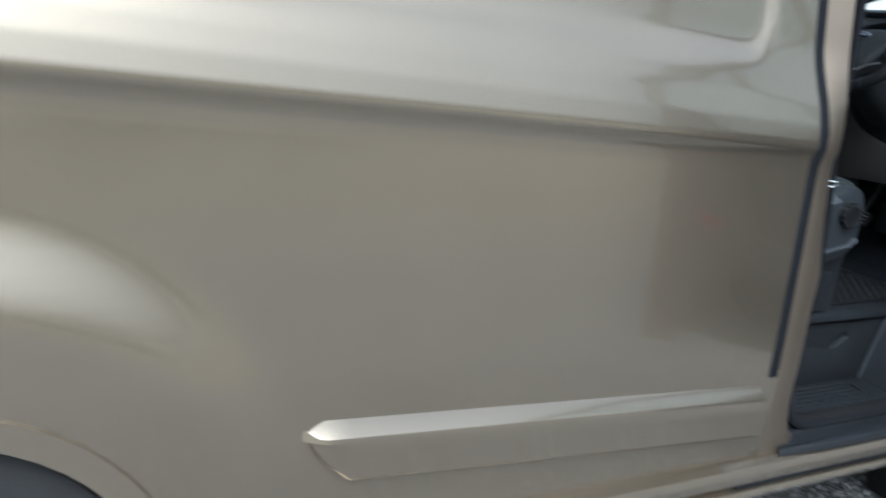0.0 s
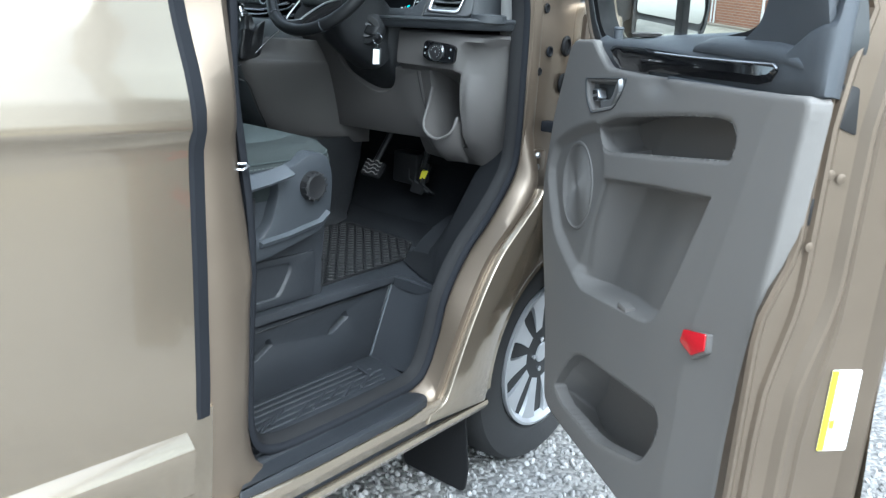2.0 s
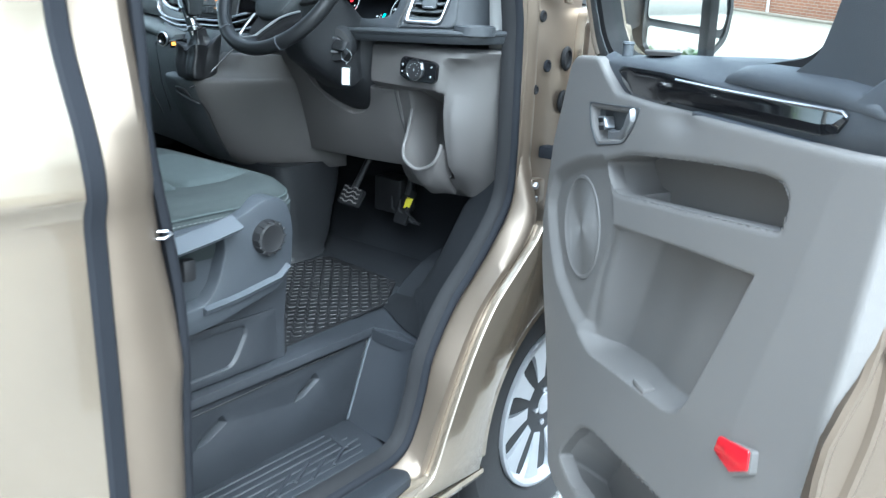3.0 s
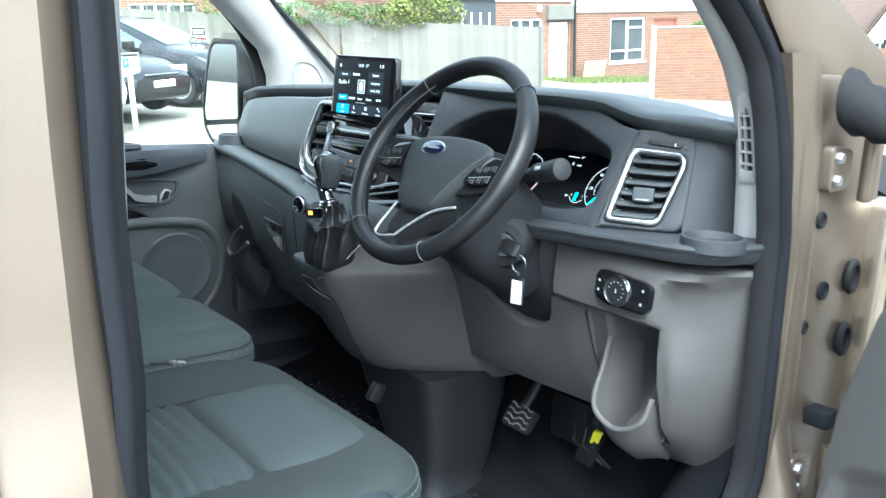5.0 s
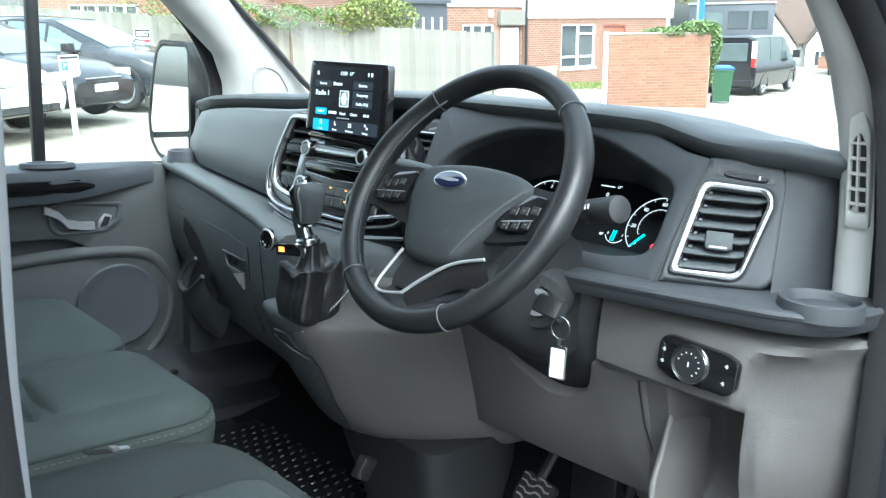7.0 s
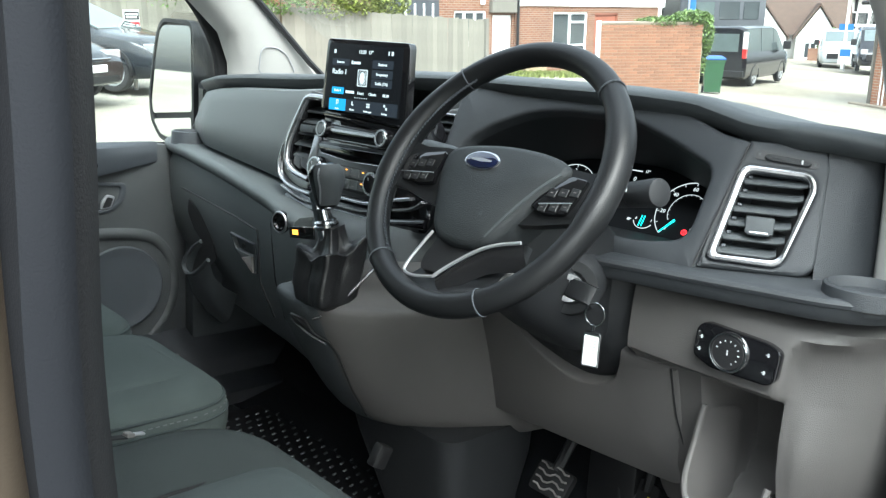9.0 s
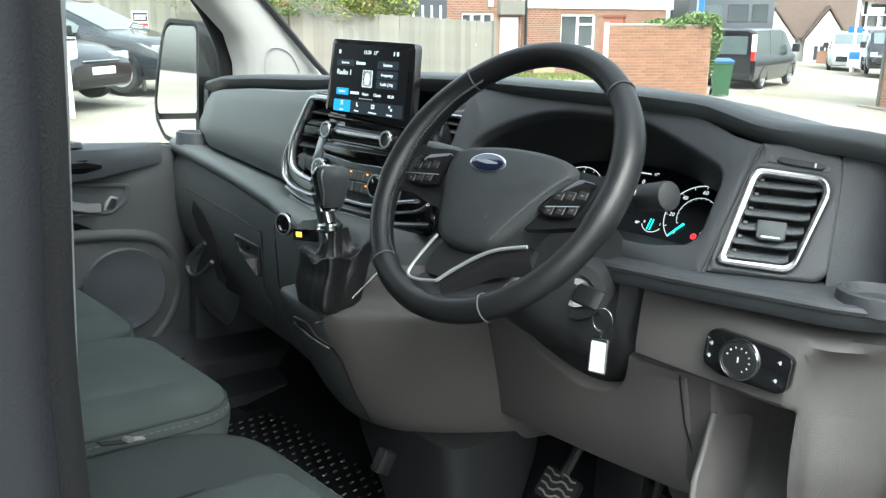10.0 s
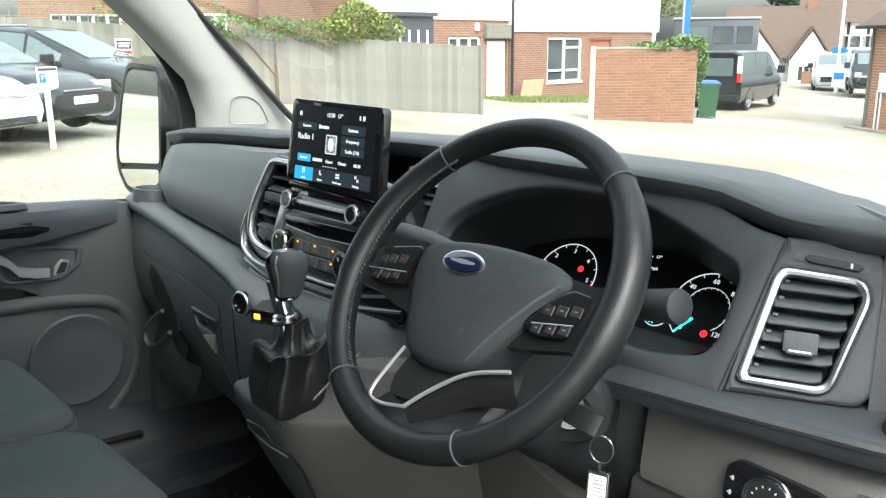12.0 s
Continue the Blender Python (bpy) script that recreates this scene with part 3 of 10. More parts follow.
part("front_wing", slab(rounded([(1.26, 0.72), (1.60, 0.55), (2.12, 0.50), (2.15, 0.95), (1.80, 1.20), (1.28, 1.36)], 0.05), -0.03, 0.01, axes((0, 0.03, 0), (1, 0, 0), (0, 0, 1)), 0.008), PAINT, van)
for x, z, r in ((1.158, 1.216, 0.014), (0.758, 0.372, 0.013)):
    part("body_plug", lathe([(r * 0.6, -0.002), (r, 0), (r, 0.004), (r * 0.75, 0.005), (r * 0.6, 0.002)], axes((x, 0.052 if x > 1 else 0.006, z), (1, 0, 0), (0, 0, 1)), 20), SEAL if x > 1 else PAINT_IN_SHADED, van)
part("check_strap", box(1.150, 1.185, 0.012, 0.052, 1.006, 1.034, 0.004), SEAL, van, "black door check strap bracket")
for z in (1.40, 0.93):
    part("door_hinge", join(slab(rounded([(1.105, z - 0.034), (1.165, z - 0.028), (1.165, z + 0.028), (1.105, z + 0.034)], 0.012), -0.010, 0.006, axes((0, 0.042, 0), (1, 0, 0), (0, 0, 1)), 0.003), lathe([(0.004, -0.047), (0.010, -0.045), (0.011, -0.040), (0.011, 0.040), (0.010, 0.045), (0.004, 0.047)], pose(1.172, 0.016, z), 14)), PAINT_IN_SHADED, van, "painted door hinge")
    for dz in (-0.016, 0.016):
        part("hinge_bolt", lathe([(0.001, 0.007), (0.007, 0.007), (0.009, 0.004), (0.009, 0.0)], axes((1.122, 0.036, z + dz), (1, 0, 0), (0, 0, 1)), 6), SILVER, van)
part("wiring_boot", loft([[(x + r * math.cos(a), 0.030 - 0.012 * k, z + 1.35 * r * math.sin(a)) for a in np.linspace(0, 2 * math.pi, 16, endpoint=False)] for k, (x, z, r) in enumerate(((1.110, 1.500, 0.030), (1.116, 1.492, 0.033), (1.124, 1.484, 0.026), (1.130, 1.478, 0.029), (1.138, 1.470, 0.022), (1.146, 1.462, 0.024), (1.154, 1.455, 0.018)))]), RUBBER, van, "black ribbed wiring boot to the door", smooth=50)
for x, z, r in ((1.128, 1.325, 0.012), (1.118, 1.165, 0.010), (1.130, 0.84, 0.012)):
    part("jamb_plug", lathe([(0.001, 0.001), (r * 0.6, 0.001), (r * 0.75, 0.004), (r, 0.003), (r * 1.1, 0.0)], axes((x, 0.0525, z), (1, 0, 0), (0, 0, 1)), 18), RUBBER, van)
for z, dz in ((1.23, 0.055), (1.13, 0.06)):
    gb = lathe([(0.004, 0), (0.016, 0.0), (0.019, 0.006), (0.017, 0.012), (0.013, 0.013), (0.012, 0.006)], axes((1.232, 0.052, z), (1, 0, 0), (0, 0, 1)), 20)
    for v in gb.verts:
        v.co.z = z + (v.co.z - z) * 1.5
    part("wiring_gaiter", gb, RUBBER, van, "black rubber wiring gaiter")

# sill
rings_s = []
for x in np.linspace(-1.25, 0.915, 30):
    d = 0.0 if x < 0.80 else 0.02 * (x - 0.80) / 0.115
    rings_s.append([(x, 0.09, 0.372), (x, 0.012, 0.378), (x, -0.006, 0.370 + d * 0), (x, -0.010, 0.352), (x, -0.004, 0.328), (x, 0.012, 0.322), (x, 0.014, 0.316), (x, -0.010, 0.312), (x, -0.013, 0.302), (x, -0.006, 0.288), (x, 0.02, 0.286), (x, 0.09, 0.300)])
part("sill", loft(rings_s), PAINT, van, "painted sill with a bright lower lip", smooth=25)
rk = []
for x in np.linspace(-0.03, 0.905, 24):
    rk.append([(x, 0.014, 0.332), (x, -0.003, 0.328), (x, -0.006, 0.322), (x, -0.003, 0.317), (x, 0.014, 0.315)])
part("sill_strip", loft(rk), SEAL, van, "black strip along the sill")
cov = [(0.17, 0.060), (0.10, 0.004), (0.30, -0.008), (0.60, -0.006), (0.675, 0.004), (0.690, 0.030), (0.672, 0.062)]
part("sill_cover", slab(rounded(cov, 0.012), 0.376, 0.396, None, 0.006), STEP, van, "black plastic sill cover")

# mud flap and tyre of the front wheel
part("mud_flap", slab(rounded([(0.02, 0.28), (0.25, 0.28), (0.25, 0.02), (0.03, 0.02), (0.015, 0.10)], 0.015), -0.004, 0.004, axes((0.90, 0, 0), (0, 1, 0), (0, 0, 1)) @ pose(0, 0, 0, -8, 0, 0), 0.002), RUBBER, van, "black rubber mud flap")


def road_wheel(x, y, spokes=10, parent=van):
    m = axes((x, y, HUB_Z), (1, 0, 0), (0, 0, 1))
    t = part("wheel", lathe([(0.218, 0.10), (0.235, 0.118), (0.29, 0.124), (0.325, 0.112), (0.338, 0.09), (0.341, 0.06), (0.341, -0.06), (0.335, -0.09), (0.29, -0.11), (0.218, -0.10)], m @ pose(0, 0, -0.10), 56), TYRE, parent, "road wheel with a black tyre and bright ten-spoke alloy rim")
    part("rim", lathe([(0.222, 0.010), (0.222, 0.022), (0.214, 0.024), (0.200, 0.010), (0.190, -0.03), (0.186, -0.15), (0.180, -0.15), (0.05, -0.15), (0.05, -0.155), (0.222, -0.155)], m, 56, False), ALLOY, t)
    part("brake_disc", lathe([(0.06, -0.10), (0.15, -0.10), (0.15, -0.115), (0.06, -0.115)], m, 32), SILVER, t)
    for i in range(spokes):
        a = 2 * math.pi * i / spokes
        sp = loft([[(r, -w, z0), (r, -w * 0.8, z1), (r, w * 0.8, z1), (r, w, z0)] for r, w, z0, z1 in ((0.045, 0.016, -0.03, -0.004), (0.09, 0.021, -0.026, 0.001), (0.135, 0.026, -0.022, 0.007), (0.175, 0.035, -0.02, 0.011), (0.207, 0.052, -0.02, 0.014))])
        sp.transform(m @ pose(0, 0, 0, 0, 0, math.degrees(a)))
        part("spoke", sp, ALLOY, t)
    part("hub_cap", lathe([(0.001, 0.004), (0.028, 0.003), (0.031, 0.0), (0.066, -0.004), (0.070, -0.02)], m, 28), ALLOY, t)
    for i in range(5):
        a = 2 * math.pi * (i + 0.5) / 5
        part("wheel_nut", lathe([(0.001, 0.010), (0.008, 0.009), (0.010, 0.0), (0.010, -0.012)], m @ Matrix.Translation((0.05 * math.cos(a), 0.05 * math.sin(a), 0)), 6), CHROME, t)
    return t


road_wheel(FRONT_HUB, 0.035)
road_wheel(REAR_HUB, 0.02)
for hx in (FRONT_HUB, REAR_HUB):
    part("wheel", lathe([(0.05, 0.0), (0.20, -0.005), (0.235, 0.02), (0.29, 0.024), (0.33, 0.0), (0.341, -0.04), (0.341, -0.16), (0.30, -0.20), (0.05, -0.20)], axes((hx, 1.92, HUB_Z), (-1, 0, 0), (0, 0, 1)), 40), TYRE, van)

# roof, bulkhead, tail, nose: what closes the van round the cab
roof_rings = []
for x in np.linspace(-2.65, 0.62, 8):
    roof_rings.append([(x, 0.10, 1.86), (x, 0.17, 1.94), (x, 0.35, 1.975), (x, 0.97, 1.99), (x, 1.59, 1.975), (x, 1.77, 1.94), (x, 1.84, 1.86), (x, 1.80, 1.86), (x, 1.74, 1.91), (x, 0.97, 1.95), (x, 0.20, 1.91), (x, 0.14, 1.86)])
part("roof", loft(roof_rings), PAINT, van, smooth=40)
# unseen bulkhead and headlining, made pale to bounce light onto the dashboard
part("bounce_bulkhead", box(-0.42, -0.39, 0.10, 1.84, 0.30, 1.93), PILLAR, van)
part("headlining", slab(rounded([(-0.39, 0.17), (0.60, 0.17), (0.66, 0.97), (0.60, 1.77), (-0.39, 1.77)], 0.05), 1.885, 1.90), HEADLINING, van)
part("tail_panel", box(-2.67, -2.63, 0.06, 1.88, 0.40, 1.90, 0.02), PAINT, van)
part("underbody", box(-2.6, 0.90, 0.09, 1.86, 0.26, 0.30), BLACK, van)
bon = []
for x, w, z in ((1.66, 0.88, 1.36), (1.85, 0.86, 1.27), (2.05, 0.82, 1.12), (2.16, 0.78, 0.95), (2.18, 0.80, 0.55), (2.14, 0.80, 0.30)):
    bon.append([(x, 0.97 - w, z - 0.10), (x, 0.97 - w * 0.9, z - 0.015), (x, 0.97, z), (x, 0.97 + w * 0.9, z - 0.015), (x, 0.97 + w, z - 0.10)])
part("bonnet", loft(bon, closed=False), PAINT, van, smooth=50)
part("front_wing", slab(rounded([(1.26, 0.72), (1.60, 0.55), (2.12, 0.50), (2.15, 0.95), (1.80, 1.20), (1.28, 1.36)], 0.05), -0.03, 0.01, axes((0, 1.90, 0), (1, 0, 0), (0, 0, 1)), 0.008), PAINT, van)

# ---------------------------------------------------------------- the open driver's door
DOOR = axes((1.15, 0.05, 0), (-0.66, -0.75, 0), (0, 0, 1))   # x along the door from its hinge, y up, z to the trim's side
skin = []
for u in (-0.02, 0.3, 0.7, 1.05, 1.165):
    ring = []
    for z, n in ((0.36, -0.235), (0.45, -0.245), (0.60, -0.225), (0.85, -0.205), (1.05, -0.195), (1.10, -0.170), (1.14, -0.195), (1.21, -0.18), (1.265, -0.160)):
        k = smoothstep(-0.02, 0.35, u)
        low = 0.07 * (1 - smoothstep(0.0, 0.55, u)) * smoothstep(0.9, 0.36, z)
        ring.append((u, z + low, -0.06 + (n + 0.06) * (0.55 + 0.45 * k)))
    skin.append(ring)
shell = loft(skin, closed=False)
shell.transform(DOOR)
door = part("driver_door", shell, PAINT, van, "open driver's door, champagne outside, grey trim inside", smooth=40)

# inner steel: edge flange with its stepped shut face
edge = []
for z in (0.37, 0.45, 0.60, 0.72, 0.80, 0.84, 0.88, 0.92, 0.96, 1.0, 1.04, 1.1, 1.2, 1.29, 1.36, 1.45, 1.56, 1.68, 1.82):
    f1 = -0.036 + 0.040 * smoothstep(1.04, 0.89, z)      # the four pressed ridges of the shut face
    f2 = -0.060 + 0.034 * smoothstep(0.98, 0.76, z)
    f3 = -0.116 + 0.040 * smoothstep(0.98, 0.76, z)
    f4 = -0.130 + 0.026 * smoothstep(0.94, 0.72, z)
    thin = 1 - 0.45 * smoothstep(1.3, 1.5, z)
    lean = -0.03 * smoothstep(1.25, 1.8, z)
    prof = ((1.04, -0.016), (1.085, -0.016), (1.128, min(-0.012, f1 - 0.004)), (1.143, f1 - 0.002), (1.149, f1 - 0.006), (1.148, f1 - 0.012), (1.143, f1 - 0.018), (1.143, f2 + 0.004), (1.150, f2), (1.1515, f2 - 0.006), (1.146, f2 - 0.013), (1.146, f3 + 0.012),
            (1.156, f3), (1.157, f3 - 0.006), (1.150, f4 + 0.002), (1.154, f4 - 0.003), (1.1525, f4 - 0.008), (1.152, -0.184), (1.160, -0.194), (1.166, -0.205), (1.160, -0.215), (1.06, -0.215))
    up = smoothstep(1.26, 1.36, z)                         # above the belt the edge narrows and leans in with the glass
    edge.append([(max(u, 1.04 + 0.085 * up) + lean, z, n * thin - 0.052 * up + 0.25 * max(0.0, z - 1.29)) for u, n in prof])
eb = loft(edge)
eb.transform(DOOR)
part("door_edge", eb, PAINT_IN_SHADED, door, "painted stepped shut face of the door", smooth=25)
part("door_underside", box(0.15, 1.13, 0.37, 0.43, -0.20, -0.115, 0.01, 2, DOOR @ pose(0, 0, 0, 0, 0, 1)), PAINT_IN_SHADED, door)
part("hinge_edge", box(0.06, 0.10, 0.50, 1.32, -0.16, -0.06, 0.012, 2, DOOR), PAINT_IN_SHADED, door)
part("latch_recess", slab(rounded([(1.06, -0.075), (1.10, -0.070), (1.10, -0.035), (1.06, -0.020)], 0.006), 1.1375, 1.1445, DOOR @ axes((0, 0, 0), (0, 1, 0), (0, 0, 1)), 0.002), BLACK, door, "black door latch mouth")
for z, n in ((1.135, -0.070), (1.13, -0.088), (1.030, -0.060)):
    part("screw_head", lathe([(0.002, 0.0), (0.006, 0.0), (0.0075, 0.002), (0.004, 0.003)], DOOR @ axes((1.148, z, n), (0, 1, 0), (0, 0, 1)), 10), PAINT_IN_SHADED, door)
part("shut_face_slot", slab(rounded([(1.19, -0.098), (1.255, -0.090), (1.26, -0.064), (1.20, -0.070)], 0.005), 1.1465, 1.1485, DOOR @ axes((0, 0, 0), (0, 1, 0), (0, 0, 1)), 0.0005), BLACK, door)
LBL = DOOR @ axes((1.1535, 0.772, -0.160), (0, 0, -1), (0, 1, 0)) @ pose(0, 0, 0, 0, 0, 0)
lb = part("tyre_label", slab(rounded([(-0.025, -0.068), (0.025, -0.068), (0.025, 0.068), (-0.025, 0.068)], 0.004), 0, 0.0012, LBL), WHITE, door, "white label with a yellow band")
part("label_band", slab([(-0.025, -0.067), (-0.014, -0.067), (-0.014, 0.067), (-0.025, 0.067)], 0.0012, 0.0018, LBL), YELLOW, lb)
part("label_patch", slab([(-0.013, -0.030), (-0.005, -0.030), (-0.005, -0.016), (-0.013, -0.016)], 0.0012, 0.0018, LBL), YELLOW, lb)
part("label_lines", join(*[slab([(-0.008 + i * 0.008, -0.05), (-0.0065 + i * 0.008, -0.05), (-0.0065 + i * 0.008, 0.03), (-0.008 + i * 0.008, 0.03)], 0.0012, 0.0016, LBL) for i in range(4)]), INK, lb)

# trim panel: one moulding with a sunk loudspeaker field, two pockets and a bin
outline = rounded([(0.077, 0.888), (0.113, 1.073), (0.165, 1.186), (0.190, 1.243), (0.221, 1.260), (0.345, 1.268), (0.38, 1.246), (0.45, 1.215), (0.61, 1.218), (0.774, 1.224), (1.099, 1.237), (1.172, 1.243), (1.160, 1.143), (1.145, 1.034), (1.124, 0.913), (1.106, 0.801), (1.098, 0.683), (1.096, 0.53), (1.080, 0.485), (0.955, 0.422), (0.77, 0.376), (0.318, 0.335), (0.262, 0.350), (0.211, 0.53), (0.154, 0.663), (0.098, 0.786)], 0.02, 3)
field = rounded([(0.10, 0.93), (0.135, 1.005), (0.21, 1.040), (0.31, 1.076), (0.43, 1.104), (0.455, 1.065), (0.50, 1.025), (0.50, 0.97), (0.45, 0.85), (0.41, 0.722), (0.328, 0.734), (0.206, 0.778), (0.135, 0.86)], 0.03, 3)
upper = rounded([(0.425, 1.088), (0.544, 1.124), (0.808, 1.165), (0.958, 1.183), (1.000, 1.180), (1.014, 1.160), (1.005, 1.124), (0.79, 1.089), (0.51, 1.046), (0.475, 1.048)], [0.02, 0.03, 0.05, 0.02, 0.02, 0.02, 0.006, 0.05, 0.02, 0.02], 4)
lower_well = rounded([(0.36, 0.965), (0.525, 0.993), (0.785, 1.034), (0.970, 1.059), (0.91, 0.938), (0.84, 0.805), (0.812, 0.778), (0.772, 0.766), (0.676, 0.750), (0.444, 0.711), (0.300, 0.735)], [0.02, 0.05, 0.05, 0.006, 0.05, 0.04, 0.02, 0.03, 0.05, 0.03, 0.02], 4)
bin_hole = rounded([(0.333, 0.418), (0.375, 0.475), (0.440, 0.548), (0.500, 0.572), (0.882, 0.638), (0.903, 0.622), (0.895, 0.575), (0.850, 0.505), (0.624, 0.425), (0.40, 0.400)], [0.015, 0.03, 0.03, 0.03, 0.015, 0.012, 0.03, 0.03, 0.05, 0.03], 4)
handle_bowl = rounded([(0.328, 1.180), (0.560, 1.201), (0.545, 1.172), (0.508, 1.137), (0.384, 1.112), (0.344, 1.138)], [0.010, 0.006, 0.02, 0.02, 0.012, 0.02], 4)


def trim_height(x, y):
    crease = np.interp(y, [0.35, 0.596, 0.718, 0.845, 1.048, 1.232], [0.945, 0.955, 0.958, 0.973, 1.041, 1.099])
    h = 0.004 - 0.12 * np.sqrt(np.maximum(0, x - crease) ** 2 + 1e-5) + 0.0006
    h = h - 0.016 * ease(0.0, 0.030, inside_by(field, x, y)[0])
    fold = 0.45 + (y - 0.72) * 0.40
    well = ease(0.0, 0.015, inside_by(lower_well, x, y)[0]) * ease(-0.05, 0.06, x - (0.405 + (y - 0.73) * 0.42))
    h = h - well * (0.074 - 0.022 * ease(0.10, 0.26, x - fold))
    h = h - 0.030 * ease(0.004, 0.014, inside_by(handle_bowl, x, y)[0])
    h = h - 0.013 * np.exp(-((x - 0.692) / 0.055) ** 2 - ((y - 1.212) / 0.022) ** 2)
    return h


part("trim_panel", moulded(outline, trim_height, 0.0033, 0.030, DOOR, [bin_hole, upper]), TRIM, door, "grey moulded door trim with pockets", smooth=60)


def door_recess(hole, c, grow, shrink, deep, sink, name):
    """The shell behind an opening in the trim, its floor lower than the lip."""
    (cx, cy), k = c, len(hole)
    ring_f = [(cx + (x - cx) * grow, cy + (y - cy) * (grow + 0.04), -0.018) for x, y in hole]
    ring_b = [(cx + (x - cx) * shrink, cy + (y - cy) * shrink - sink(x, y), -deep) for x, y in hole]
    bm = loft([ring_f, ring_b], caps=False)
    bm.verts.ensure_lookup_table()
    bm.faces.new([bm.verts[i] for i in range(k, 2 * k)])
    bm.transform(DOOR)
    part(name, bm, TRIM, door, smooth=50)


door_recess(bin_hole, (0.62, 0.52), 1.02, 0.92, 0.105, lambda x, y: 0.07 if y < 0.50 else 0.0, "door_bin")
door_recess(upper, (0.74, 1.115), 1.01, 0.95, 0.085, lambda x, y: 0.035 if y < 1.04 + 0.19 * (x - 0.48) else -0.004, "upper_pocket")
# the loudspeaker
sp_m = DOOR @ Matrix.Translation((0.300, 0.925, -0.0125))
grille = part("speaker_grille", lathe([(0.001, 0.0010), (0.05, 0.0018), (0.096, 0.0010), (0.100, 0.0040), (0.105, 0.0035), (0.108, -0.003)], sp_m, 56), TRIM, door, "round speaker grille with fine ridges")
for r in np.linspace(0.008, 0.094, 19):
    part("speaker_ridge", sweep([sp_m @ Vector((r * math.cos(a), r * math.sin(a), 0.0014)) for a in np.linspace(0, 2 * math.pi, 44, endpoint=False)], circle(0.0011, 4), True, sp_m.to_3x3() @ Vector((0, 0, 1))), TRIM, grille)
part("pocket_clip", box(0.655, 0.700, 0.752, 0.764, -0.020, 0.003, 0.003, 2, DOOR @ pose(0, 0, 0)), TRIM, door)
# red marker and blanking cap
rf = rounded([(0.947, 0.800), (0.955, 0.826), (1.028, 0.846), (1.030, 0.818), (0.992, 0.793)], 0.004)
part("reflector_bezel", slab([(x + (x - 0.99) * 0.10, z + (z - 0.82) * 0.16 - 0.003) for x, z in rf], -0.012, 0.007, DOOR, 0.003), TRIM, door)
part("red_reflector", slab(rf, 0.007, 0.0100, DOOR, 0.002), RED, door, "red door-open reflector")
part("blanking_cap", lathe([(0.001, 0.0012), (0.012, 0.0010), (0.0138, 0.0), (0.0145, -0.002)], DOOR @ Matrix.Translation((1.118, 1.185, -0.0065)) @ pose(0, 0, 0, 0, 11, 0), 24), TRIM, door)

# armrest shelf: soft dark upper, gloss black pull strip
def belt_ring(u, z0, s0, s1, top, back=0.0, thin=1.0):
    return [(x, z, n * thin - back) for x, z, n in ((u, z0, -0.085), (u, z0, -0.022), (u, z0 + 0.003, -0.016), (u, s0, -0.013), (u, s1, -0.012), (u, s1 + 0.006, -0.016), (u, s1 + 0.014, -0.030), (u, top - 0.006, -0.052), (u, top, -0.066), (u, top - 0.002, -0.090))]


arm = loft([belt_ring(*r) for r in ((0.335, 1.256, 1.262, 1.264, 1.270), (0.352, 1.236, 1.243, 1.258, 1.273), (0.385, 1.219, 1.226, 1.259, 1.276), (0.45, 1.206, 1.213, 1.261, 1.281), (0.58, 1.207, 1.213, 1.265, 1.293), (0.63, 1.213, 1.226, 1.266, 1.296), (0.75, 1.217, 1.232, 1.267, 1.305), (0.92, 1.224, 1.239, 1.268, 1.317), (1.04, 1.230, 1.247, 1.274, 1.330), (1.085, 1.233, 1.256, 1.292, 1.350), (1.12, 1.236, 1.262, 1.318, 1.385, 0.004), (1.145, 1.238, 1.264, 1.325, 1.40, 0.006, 0.7), (1.162, 1.240, 1.266, 1.33, 1.40, 0.012, 0.45), (1.170, 1.243, 1.268, 1.33, 1.395, 0.020, 0.2))])
arm.transform(DOOR)
armrest = part("armrest", arm, TRIM_DK, door, "slate-dark soft armrest shelf", smooth=60)
gl = loft([[(u, z0, -0.016), (u, z0, -0.009), (u, z0 * 0.55 + z1 * 0.45, -0.004), (u, z1, -0.008), (u, z1, -0.016)] for u, z0, z1 in ((0.432, 1.245, 1.258), (0.447, 1.233, 1.261), (0.50, 1.214, 1.263), (0.612, 1.214, 1.267), (0.640, 1.226, 1.267), (0.69, 1.228, 1.267), (0.80, 1.233, 1.267), (1.030, 1.243, 1.272), (1.056, 1.250, 1.273), (1.070, 1.266, 1.273))])
gl.transform(DOOR)
part("pull_strip", gl, GLOSS, armrest, "gloss black door pull strip")
part("pull_strip_edge", tube([DOOR @ Vector(p) for p in ((0.66, 1.262, -0.006), (0.80, 1.265, -0.006), (0.95, 1.270, -0.006), (1.066, 1.275, -0.007), (1.074, 1.270, -0.008))], 0.0022, 6), SATIN, armrest, "satin silver line along the strip")
part("lower_lip", box(0.765, 1.06, 1.2195, 1.228, -0.03, -0.003, 0.003, 2, DOOR @ pose(0, 0, 0, 0, 0, 1.6) @ pose(0, -0.023, 0)), TRIM_DK, armrest)
pad = loft([[(u, 1.268, -0.05), (u, 1.270, -0.022), (u, 1.274 + b * 0.25, -0.016 + b * 0.3), (u, 1.282 + b * 0.7, -0.018 + b * 0.3), (u, 1.290 + b, -0.034), (u, 1.292 + b, -0.06), (u, 1.285, -0.075)] for u, b in ((0.79, 0.0), (0.81, 0.008), (0.85, 0.014), (0.95, 0.018), (1.04, 0.020), (1.08, 0.017), (1.11, 0.009), (1.130, -0.004))])
pad.transform(DOOR)
part("elbow_pad", pad, TRIM_DK, armrest, "padded elbow rest", smooth=70)
